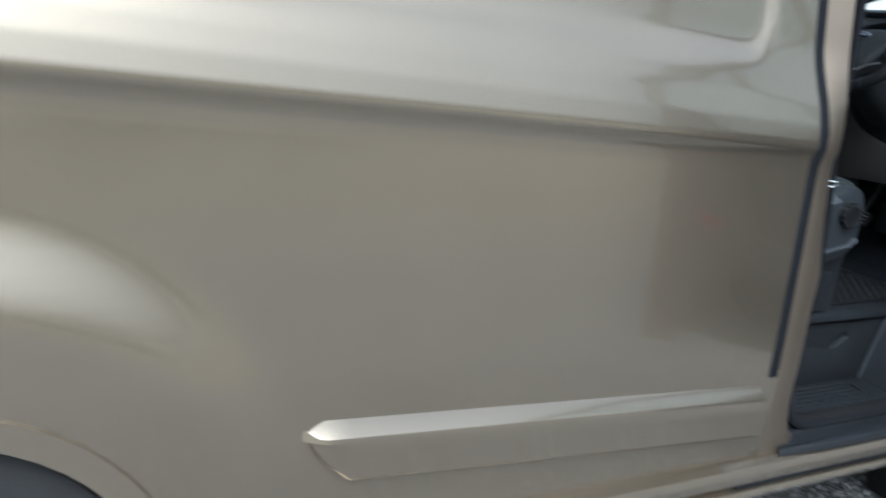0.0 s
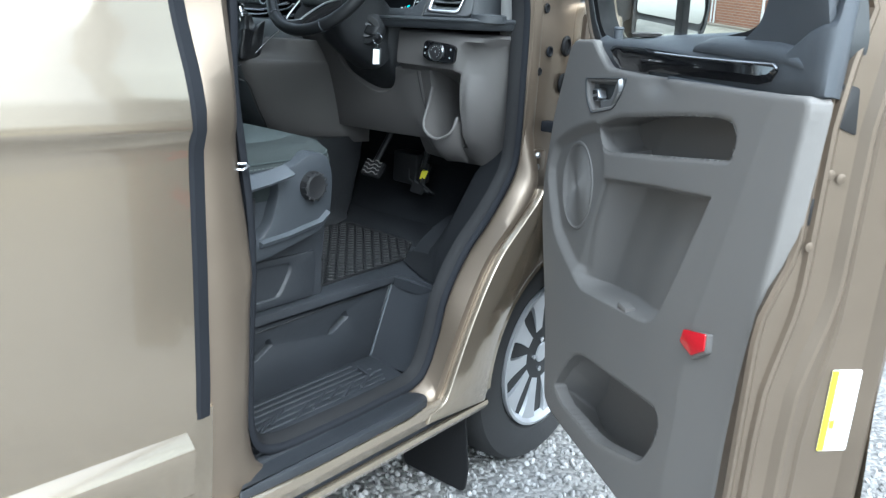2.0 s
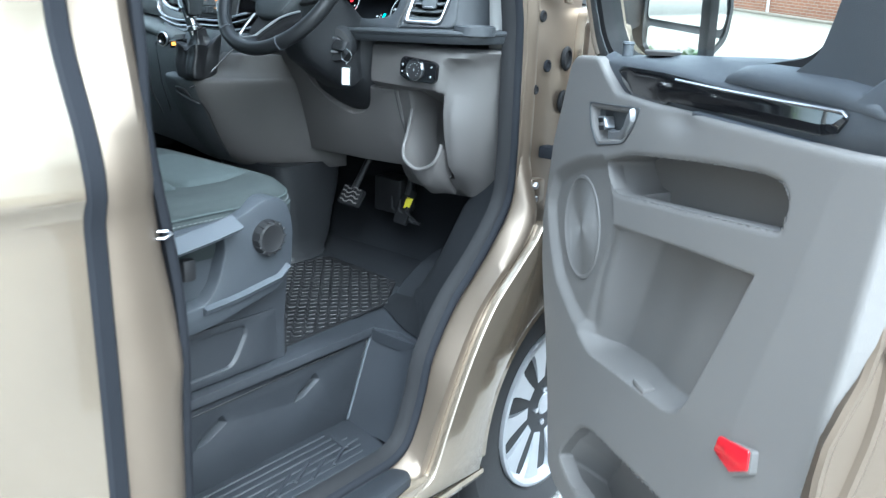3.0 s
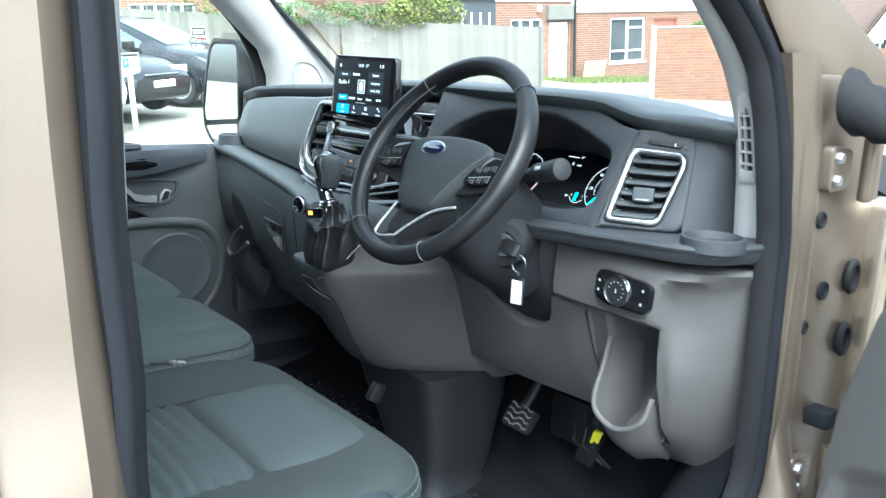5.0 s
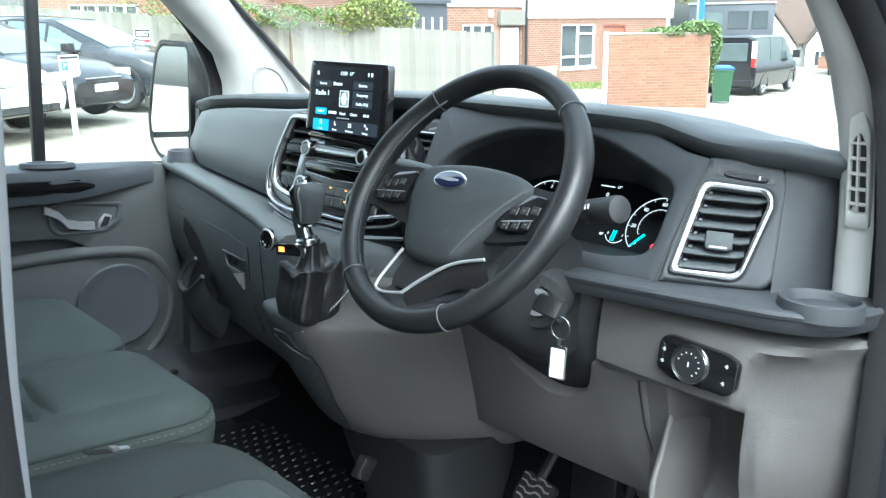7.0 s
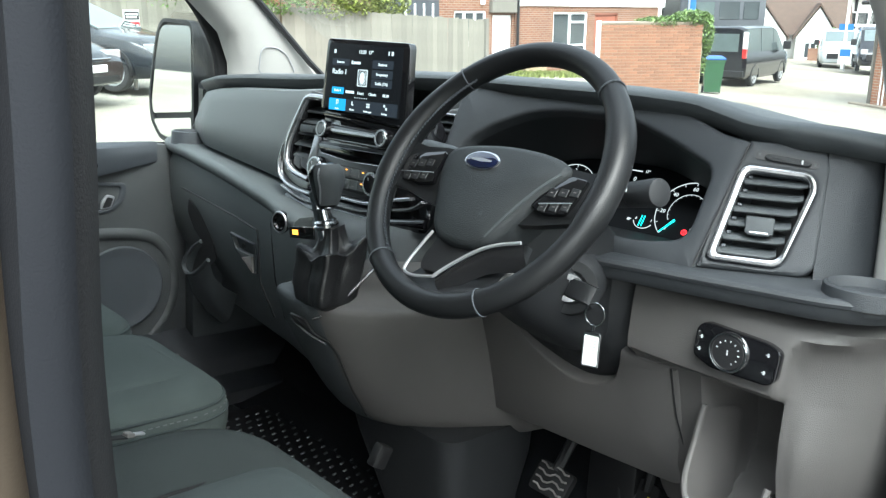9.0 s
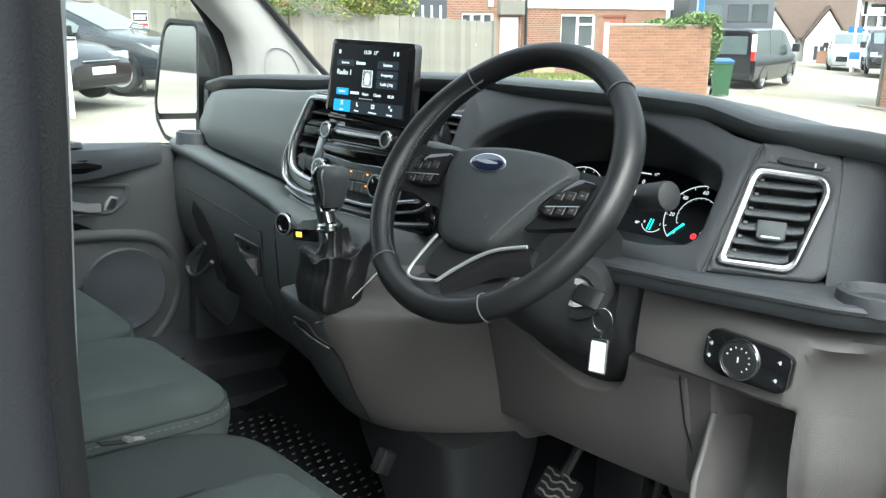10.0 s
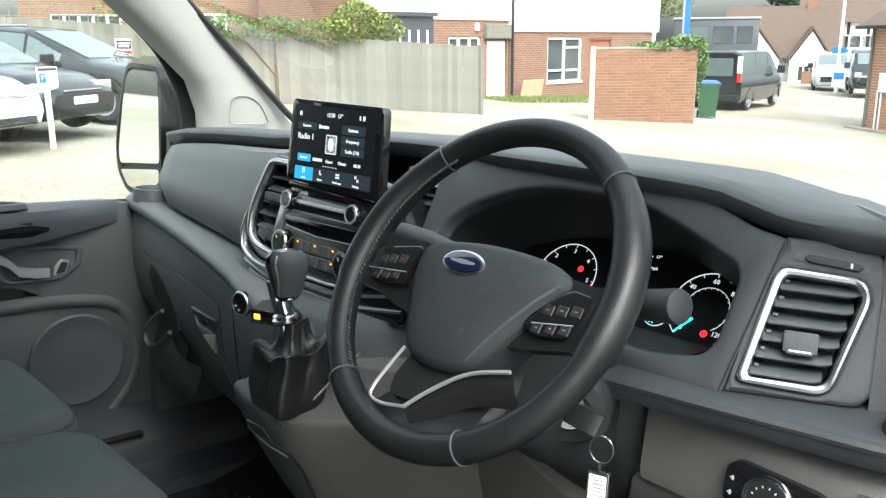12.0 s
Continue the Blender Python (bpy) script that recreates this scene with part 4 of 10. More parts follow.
part("bottle_ring", lathe([(0.022, 0.0), (0.030, 0.0), (0.034, 0.006), (0.030, 0.009), (0.024, 0.003)], DOOR @ axes((0.47, 1.283, -0.066), (1, 0.06, 0), (0, 0, -1)) @ Matrix.Diagonal((1.9, 0.6, 1, 1)), 28), TRIM, armrest)
part("lock_button", lathe([(0.010, 0.0), (0.010, 0.022), (0.012, 0.024), (0.009, 0.028)], DOOR @ axes((0.362, 1.270, -0.046), (1, 0, 0), (0, 0, -1)), 16), TRIM_DK, door)
# inside handle
ho = [(x + (x - 0.445) * 0.05, y + (y - 1.158) * 0.10) for x, y in handle_bowl]
handle = part("inside_handle", holed(ho, [(handle_bowl, 0.027, 0.14, False)], 0.005, DOOR @ Matrix.Translation((0, 0, 0.0062)), 0.0015), TRIM_SH, door, "dark inside door handle bowl with a silver lever", smooth=50)
lev = loft([[(u, z - 0.010, d - 0.004), (u - 0.003, z - 0.007, d + 0.005), (u - 0.006, z + 0.009, d + 0.006), (u - 0.004, z + 0.013, d - 0.003)] for u, z, d in ((0.405, 1.131, -0.014), (0.44, 1.133, -0.009), (0.485, 1.142, -0.004), (0.512, 1.156, 0.001), (0.535, 1.178, 0.006), (0.548, 1.190, 0.007))])
bmesh.ops.subdivide_edges(lev, edges=lev.edges, cuts=1, use_grid_fill=True, smooth=0.4)
lev.transform(DOOR)
part("lever", lev, SILVER, handle, smooth=70)
part("lock_switch", slab(rounded([(0.362, 1.160), (0.396, 1.166), (0.410, 1.146), (0.376, 1.136)], 0.006), -0.018, 0.001, DOOR, 0.003), SILVER, handle)
for du, dv in ((0.0, 0.0), (0.008, -0.013)):
    part("lock_switch_key", slab(rounded([(0.370 + du, 1.158 + dv), (0.392 + du, 1.162 + dv), (0.397 + du, 1.155 + dv), (0.375 + du, 1.150 + dv)], 0.002), 0.001, 0.0025, DOOR), BLACK, handle)

# window surround, glass, divider bar, mirror
WIN = DOOR @ Matrix.Translation((0, 1.29, -0.068)) @ pose(0, 0, 0, 14, 0, 0) @ Matrix.Translation((0, -1.29, 0))   # the glass leans in
frame_out = [(0.26, 1.24), (0.205, 1.252), (0.188, 1.30), (0.186, 1.40), (0.235, 1.55), (0.42, 1.82), (0.50, 1.855), (1.06, 1.86), (1.12, 1.70), (1.15, 1.42), (1.155, 1.30), (1.10, 1.24)]
frame_in = [(0.33, 1.252), (0.262, 1.262), (0.228, 1.305), (0.222, 1.40), (0.266, 1.53), (0.45, 1.77), (0.52, 1.805), (1.02, 1.81), (1.10, 1.64), (1.075, 1.47), (1.02, 1.380), (0.985, 1.338), (0.935, 1.312), (0.76, 1.284), (0.60, 1.270)]
win_r = [0.03, 0.04, 0.03, 0.05, 0.08, 0.06, 0.04, 0.06, 0.06, 0.05, 0.03, 0.03, 0.03, 0.05, 0.05]
wf = holed(rounded(frame_out, 0.03), [(rounded(frame_in, win_r), 0.05, 0.0, True)], 0.05, WIN @ Matrix.Translation((0, 0, 0.026)), 0.006)
part("window_frame", wf, TRIM_SH, door, "slate window surround with black seals", smooth=40)
part("frame_flange", sweep([WIN @ Vector((x, y, 0.010)) for x, y in rounded(frame_out, 0.03)[8:50]], [(-0.012, -0.05), (0.014, -0.05), (0.014, 0.010), (0.004, 0.022), (-0.012, 0.018)], up=WIN.to_3x3() @ Vector((0, 0, 1))), PAINT_IN_SHADED, door, "painted outer window flange", smooth=50)
corner = slab(rounded([(0.80, 1.270), (0.935, 1.313), (0.985, 1.339), (1.018, 1.382), (1.073, 1.47), (1.105, 1.66), (1.140, 1.66), (1.160, 1.33), (1.160, 1.25)], [0.01, 0.02, 0.02, 0.03, 0.04, 0.005, 0.005, 0.03, 0.01]), 0.0255, 0.036, WIN, 0.002)
part("window_corner_trim", corner, TRIM_DK, door, "slate trim sweeping up behind the window")
part("window_seal", sweep([WIN @ Vector((x, y, 0.0)) for x, y in rounded(frame_in, win_r)], [(-0.014, -0.022), (0.010, -0.022), (0.012, 0.018), (-0.010, 0.026)], True, WIN.to_3x3() @ Vector((0, 0, 1))), RUBBER, door)
part("divider_bar", slab([(0.556, 1.26), (0.588, 1.26), (0.815, 1.81), (0.783, 1.81)], -0.026, -0.012, WIN, 0.003), BLACK, door, "black window divider bar")
pane = part("window_pane", slab(rounded(frame_in, 0.03), -0.006, -0.002, WIN), GLASS, door)
pane.visible_shadow = False

# ---------------------------------------------------------------- dashboard
brow_z = curve1([0.10, 0.16, 0.21, 0.29, 0.315, 0.38, 0.46, 0.65, 0.85, 1.02, 1.30, 1.53, 1.68, 1.84], [1.442, 1.455, 1.461, 1.463, 1.467, 1.484, 1.488, 1.489, 1.490, 1.486, 1.466, 1.457, 1.447, 1.430])
brow_x = curve1([0.10, 0.17, 0.25, 0.45, 0.70, 0.90, 1.30, 1.68, 1.84], [1.085, 1.035, 1.012, 1.003, 1.010, 1.032, 1.040, 1.035, 1.08])
brow_dip = curve1([0.20, 0.30, 0.41, 0.52], [0.018, 0.012, 0.011, 0.0])      # how far the top falls away behind the lip
rings = []
for y in np.linspace(0.10, 1.84, 90):
    b, z, d = brow_x(y), brow_z(y), brow_dip(y)
    rings.append([(1.74, y, z - 0.095 - d), (b + 0.40, y, z - 0.020 - 1.5 * d), (b + 0.22, y, z - 0.004 - 1.2 * d), (b + 0.12, y, z + 0.001 - d), (b + 0.055, y, z + 0.003 - 0.5 * d), (b + 0.022, y, z + 0.001), (b + 0.008, y, z - 0.0015),
                  (b + 0.002, y, z - 0.0045), (b, y, z - 0.009), (b + 0.0025, y, z - 0.014), (b + 0.018, y, z - 0.0305), (b + 0.06, y, z - 0.032), (b + 0.12, y, z - 0.036), (1.74, y, z - 0.2)])
dash = part("dashboard", loft(rings), DASH, van, "black grained dashboard top", smooth=50)
slot_m = axes((1.25, 0.345, 1.4385), (0.80, 0.60, 0), (-0.60, 0.80, 0))
part("demister_slot", slab(rounded([(-0.115, -0.022), (0.10, -0.014), (0.10, 0.014), (-0.10, 0.022)], 0.012), -0.004, 0.003, slot_m, 0.001), BLACK, dash)
part("demister_ridge", sweep([slot_m @ Vector(p) for p in spline([(-0.16, -0.034, 0.0), (-0.12, -0.028, 0.004), (0.0, -0.022, 0.006), (0.11, -0.016, 0.004)], 5)], [(-0.007, -0.004), (0.006, -0.004), (0.003, 0.006), (-0.003, 0.006)]), DASH_SHEEN, dash, smooth=60)

# driver's face of the dashboard, sloping like the wheel
F = axes((0.945, 0, 1.29), (0, -1, 0), (0.40, 0, 0.917))
face = rounded([(-0.81, -0.014), (-0.316, -0.012), (-0.298, 0.160), (-0.335, 0.166), (-0.39, 0.186), (-0.46, 0.198), (-0.81, 0.20)], 0.006)
binnacle = rounded([(-0.780, 0.095), (-0.738, 0.133), (-0.662, 0.166), (-0.60, 0.176), (-0.48, 0.175), (-0.409, 0.152), (-0.341, 0.124), (-0.333, 0.110), (-0.336, 0.040), (-0.348, 0.023), (-0.40, 0.012), (-0.72, 0.012), (-0.775, 0.03)], [0.03, 0.04, 0.04, 0.03, 0.03, 0.03, 0.014, 0.014, 0.012, 0.014, 0.02, 0.02, 0.02], 6)
part("instrument_face", holed(face, [(binnacle, 0.02, 0.03, True)], 0.06, F, 0.005), DASH_SHADED, dash, "black dashboard face round the dials", smooth=45)
part("face_seam", tube([F @ Vector(p) for p in ((-0.3165, -0.006, 0.0015), (-0.307, 0.07, 0.0015), (-0.298, 0.156, 0.0015))], 0.0013, 6), BLACK, dash)
# the vent's own face, turned towards the door
V = axes((0.954, 0.302, 1.298), (0.43, -0.90, 0), (0.37, 0, 0.929))
vent_o = rounded([(-0.005, 0.002), (0.018, 0.109), (0.026, 0.117), (0.100, 0.114), (0.108, 0.096), (0.081, 0.005), (0.071, -0.002), (0.001, -0.001)], [0.004, 0.008, 0.008, 0.010, 0.010, 0.010, 0.008, 0.004])
vent_i = rounded([(0.006, 0.008), (0.028, 0.106), (0.033, 0.110), (0.094, 0.107), (0.099, 0.096), (0.077, 0.013), (0.070, 0.007), (0.010, 0.006)], 0.006)
vface = rounded([(-0.015, -0.012), (0.104, -0.008), (0.116, 0.004), (0.118, 0.130), (0.108, 0.149), (0.0265, 0.149)], [0.002, 0.012, 0.014, 0.014, 0.006, 0.002])
part("vent_face", holed(vface, [(vent_o, 0.05, 0.05, True)], 0.05, V, 0.005), DASH_SHADED, dash, "black dashboard face round the driver's vent", smooth=45)
fold = [V @ Vector((0.1145, v, -0.003)) for v in (-0.010, 0.03, 0.07, 0.11, 0.147)]
side = [fold]
for k, (x, y) in ((0.35, (1.045, 0.186)), (0.75, (1.080, 0.170)), (1.0, (1.14, 0.152))):
    side.append([Vector((x + (p.z - 1.36) * 0.30 * (1 - k), y + (p.z - 1.36) * 0.12 * (1 - k), p.z - 0.004 * k)) for p in fold])
part("dash_end", loft(side, closed=False), DASH_SHADED, dash, "black dashboard end beside the pillar", smooth=60)

# dials on a dark cover at the bottom of the binnacle
DIALS = axes((1.05, 0, 1.245), (0, -1, 0), (0.545, 0, 0.839))
bcx, bcy = sum(p[0] for p in binnacle) / len(binnacle), sum(p[1] for p in binnacle) / len(binnacle)
liner_front = [F @ Vector((bcx + (x - bcx) * 0.994, bcy + (y - bcy) * 0.985, -0.016)) for x, y in binnacle]
liner_back = []
for p in liner_front:
    q = DIALS.inverted() @ p
    liner_back.append(DIALS @ Vector((bcx + (q.x - bcx) * 0.985, q.y, -0.004)))
part("binnacle_liner", loft([liner_front, liner_back], caps=False), COWL, dash, smooth=50)
cluster = part("instrument_panel", slab([(-0.80, -0.02), (-0.31, -0.02), (-0.31, 0.20), (-0.80, 0.20)], -0.004, 0.0, DIALS), SMOKED, van, "lit instrument cluster with two dials")
cluster_up = DIALS.to_3x3() @ Vector((0, 0, 1))


def arc_line(u, v, r, a0, a1, w, material, name="dial_ring"):
    ring = [DIALS @ Vector((u + r * math.cos(a), v + r * math.sin(a), 0.0015)) for a in np.linspace(radians(a0), radians(a1), 40)]
    part(name, sweep(ring, [(-w, -0.0004), (w, -0.0004), (w, 0.0004), (-w, 0.0004)], up=cluster_up), material, cluster)


def dial(u, v, r, numbers, a0, step, needle, inner=0.0, size=0.0085):
    """A ring with numbers every step degrees clockwise from a0, and a pointer at its edge."""
    a1 = a0 - step * (len(numbers) - 1)
    arc_line(u, v, r, a0, a1 - 8, 0.0006, DIAL)
    ticks = []
    for a in np.linspace(radians(a0), radians(a1), (len(numbers) - 1) * 2 + 1):
        ticks.append(box(r - 0.0045, r - 0.0005, -0.0004, 0.0004, 0.001, 0.0015, 0, 1, DIALS @ Matrix.Translation((u, v, 0)) @ Matrix.Rotation(a, 4, "Z")))
    if inner:
        arc_line(u, v, inner, a0 - 20, a1 - 8, 0.0003, DIAL)
        for a in np.linspace(radians(a0 - 20), radians(a1), 17):
            ticks.append(box(inner - 0.0022, inner, -0.0003, 0.0003, 0.001, 0.0015, 0, 1, DIALS @ Matrix.Translation((u, v, 0)) @ Matrix.Rotation(a, 4, "Z")))
    part("dial_ticks", join(*ticks), DIAL, cluster)
    for i, n in enumerate(numbers):
        a = radians(a0 - step * i)
        if n:
            lettering(n, size, DIALS @ Matrix.Translation((u + (r - 0.0105) * math.cos(a), v + (r - 0.0105) * math.sin(a), 0.0015)), DIAL, cluster, name="dial_number")
    m = DIALS @ Matrix.Translation((u, v, 0.0025)) @ Matrix.Rotation(radians(needle), 4, "Z")
    part("needle", loft([[(x, -w, 0), (x, w, 0), (x, w, 0.0012), (x, -w, 0.0012)] for x, w in ((r * 0.40, 0.0017), (r - 0.001, 0.0007))]), TEAL, cluster).data.transform(m)


dial(-0.425, 0.090, 0.0475, ["0", "20", "40", "60", "80", "100", "120"], 233, 47, 233, 0.0285)
dial(-0.640, 0.089, 0.048, ["0", "1", "2", "3", "4", "5", "6"], 230, 46, 230)
arc_line(-0.640, 0.089, 0.0462, 0, -46, 0.0007, RED_BAND, "red_band")
arc_line(-0.485, 0.071, 0.018, 205, 325, 0.0006, DIAL, "fuel_arc")
for dx in (0.0, 0.0045):
    part("fuel_needle", box(-0.4905 + dx, -0.4890 + dx, 0.056, 0.073, 0.0015, 0.0022, 0, 1, DIALS), TEAL, cluster)
for text, u, v, size in (("0", -0.4985, 0.067, 0.006), ("1", -0.4725, 0.067, 0.006), ("0", -0.530, 0.128, 0.010), ("mph", -0.514, 0.127, 0.006), ("17\u00b0", -0.514, 0.143, 0.006)):
    lettering(text, size, DIALS @ Matrix.Translation((u, v, 0.0015)), DIAL, cluster)
for u, v in ((-0.416, 0.060), (-0.620, 0.103)):
    part("warning_lamp", lathe([(0.0026, 0.0002), (0.0044, 0.0002), (0.0044, 0.0)], DIALS @ Matrix.Translation((u, v, 0.0015)), 20, False), RED_LAMP, cluster)
    part("warning_mark", box(u - 0.0007, u + 0.0007, v - 0.0018, v + 0.0018, 0.0012, 0.0017, 0, 1, DIALS), RED_LAMP, cluster)
for u0, u1, v0, v1 in ((-0.549, -0.523, 0.1415, 0.1435), (-0.513, -0.508, 0.062, 0.066), (-0.508, -0.506, 0.064, 0.0655)):
    part("trip_display", box(u0, u1, v0, v1, 0.001, 0.0014, 0, 1, DIALS), DIAL, cluster)


def air_vent(m, outline, inner_o, slats, name="air_vent", chrome=True, tab=None, label="air vent with dark slats in a satin chrome surround"):
    """Both outlines in m's xy plane; broad slats, their front edges low, between the inner one's ends."""
    if chrome:
        a, b = outline, inner_o
        k = 72

        def even(poly):
            p = [Vector((x, y)) for x, y in poly]
            d = [0.0]
            for i in range(len(p)):
                d.append(d[-1] + (p[(i + 1) % len(p)] - p[i]).length)
            return [(float(np.interp(t, d, [q.x for q in p] + [p[0].x])), float(np.interp(t, d, [q.y for q in p] + [p[0].y]))) for t in np.linspace(0, d[-1], k, endpoint=False)]

        a, b = even(a), even(b)
        rows = [[(x, y, -0.012) for x, y in a], [(x, y, 0.002) for x, y in a]] + [[(p[0] + (q[0] - p[0]) * t, p[1] + (q[1] - p[1]) * t, z) for p, q in zip(a, b)] for t, z in ((0.12, 0.005), (0.45, 0.0062), (0.85, 0.0045), (1.0, 0.0))] + [[(x, y, -0.014) for x, y in b]]
        bm = loft(rows, caps=False)
        bm.transform(m)
        root = part(name, bm, SATIN, van, label, smooth=45)
    else:
        root = part(name, holed(outline, [(inner_o, 0.012, 0.0, True)], 0.008, m @ Matrix.Translation((0, 0, 0.001)), 0.001), BLACK, van, label)
    part("duct", join(loft([[m @ Vector((x, y, z)) for x, y in inner_o] for z in (-0.012, -0.060)], caps=False), slab(inner_o, -0.064, -0.058, m)), BLACK, root)
    ys = [p[1] for p in inner_o]
    y0, y1 = min(ys), max(ys)
    pitch = (y1 - y0) / slats
    for i in range(slats):
        v = y0 + pitch * (i + 0.22)
        ends = []
        for w in (v, v + pitch * 0.55):
            xs = []
            for j in range(len(inner_o)):
                a, b = inner_o[j], inner_o[(j + 1) % len(inner_o)]
                if (a[1] - w) * (b[1] - w) < 0:
                    xs.append(a[0] + (b[0] - a[0]) * (w - a[1]) / (b[1] - a[1]))
            ends.append((min(xs) + 0.001, max(xs) - 0.001) if len(xs) >= 2 else (0, 0))
        if ends[0][1] > ends[0][0]:
            x0, x1 = max(ends[0][0], ends[1][0] - 0.004), ends[0][1]
            rows = []
            for s in (0.0, 0.05, 0.5, 0.86, 0.95, 1.0):
                x, up = x0 + (x1 - x0) * s, 0.0028 * max(0.0, (s - 0.82) / 0.18) ** 2          # the outer end curls up
                rows.append([(x, v + up - 0.0018, -0.004), (x, v + up - 0.0006, -0.0018), (x, v + up + 0.0012, -0.002), (x, v + up + pitch * 0.42, -0.010), (x, v + up + pitch * 0.80, -0.024), (x, v + up + pitch * 0.72, -0.026), (x, v + up + pitch * 0.25, -0.013)])
            part("slat", loft(rows), DASH, root, smooth=50).data.transform(m)
            part("slat_pivot", box(x0 + 0.003, x0 + 0.008, v + pitch * 0.42, v + pitch * 0.62, -0.012, -0.0075, 0.0006, 1, m), TRIM_DK, root)
    if tab:
        x0, x1, v0, v1 = tab
        part("vent_tab", join(box(x0, x1, v0, v1, -0.006, 0.004, 0.002, 2, m), box(x0 + 0.003, x1 - 0.004, v0 - 0.002, v0 + 0.001, 0.000, 0.0062, 0.001, 1, m)), DASH, root)
        part("tab_mark", box(x0 + 0.006, x1 - 0.006, v0 + 0.0005, v0 + 0.002, 0.0045, 0.0064, 0, 1, m), SATIN, root)
    return root


air_vent(V, vent_o, vent_i, 6, tab=(0.034, 0.066, 0.035, 0.056))
th = part("thumbwheel", slab(rounded([(0.034, 0.126), (0.104, 0.119), (0.106, 0.128), (0.036, 0.137)], 0.004), -0.001, 0.0012, V), BLACK, van, "vent thumb wheel")
part("thumbwheel_roll", slab(rounded([(0.044, 0.1275), (0.050, 0.1245), (0.094, 0.1205), (0.098, 0.124), (0.094, 0.128), (0.048, 0.1325)], 0.003), 0.001, 0.005, V, 0.002), COWL, th)
part("thumbwheel_mark", box(0.0858, 0.0878, 0.1225, 0.1275, 0.0048, 0.0056, 0, 1, V), MARK, th)
part("thumbwheel_icons", join(box(0.0375, 0.0405, 0.130, 0.1335, 0.0012, 0.0016, 0, 1, V), box(0.100, 0.1025, 0.1225, 0.126, 0.0012, 0.0016, 0, 1, V)), TRIM_SH, th)

# shelf that runs under the vent to the cup holder
front = spline([(0.898, 0.445, 0), (0.903, 0.38, 0), (0.909, 0.30, 0), (0.918, 0.22, 0), (0.926, 0.150, 0), (0.955, 0.103, 0), (1.01, 0.086, 0), (1.075, 0.080, 0)], 5)
sh = []
for off, z in ((0.034, 1.250), (0.012, 1.252), (0.007, 1.258), (0.004, 1.2690), (0.0015, 1.2705), (0.000, 1.2745), (0.002, 1.2785), (0.0065, 1.2800), (0.0110, 1.2785), (0.0125, 1.2770), (0.0150, 1.2785), (0.032, 1.2800)):
    sh.append([(p.x + off, p.y + off * 0.6, z + (0.43 - p.y) * 0.035) for p in front] + [(1.17, 0.085, z + 0.013), (1.17, 0.2, z + 0.01), (1.06, 0.22, z + 0.006), (1.0, 0.445, z - 0.003)])
part("dash_shelf", loft(sh), DASH_SHADED, dash, "black shelf under the driver's vent", smooth=30)
cup_m = pose(0.982, 0.130, 1.293) @ Matrix.Scale(0.95, 4)
cup = part("cup_holder", lathe([(0.037, -0.02), (0.040, 0.004), (0.043, 0.009), (0.047, 0.007), (0.048, -0.004), (0.048, -0.012)], cup_m, 36), DASH_SHADED, van, "round black cup holder in the shelf")
part("cup_floor", lathe([(0.001, -0.012), (0.039, -0.012), (0.039, -0.016)], cup_m, 28), BLACK, cup)

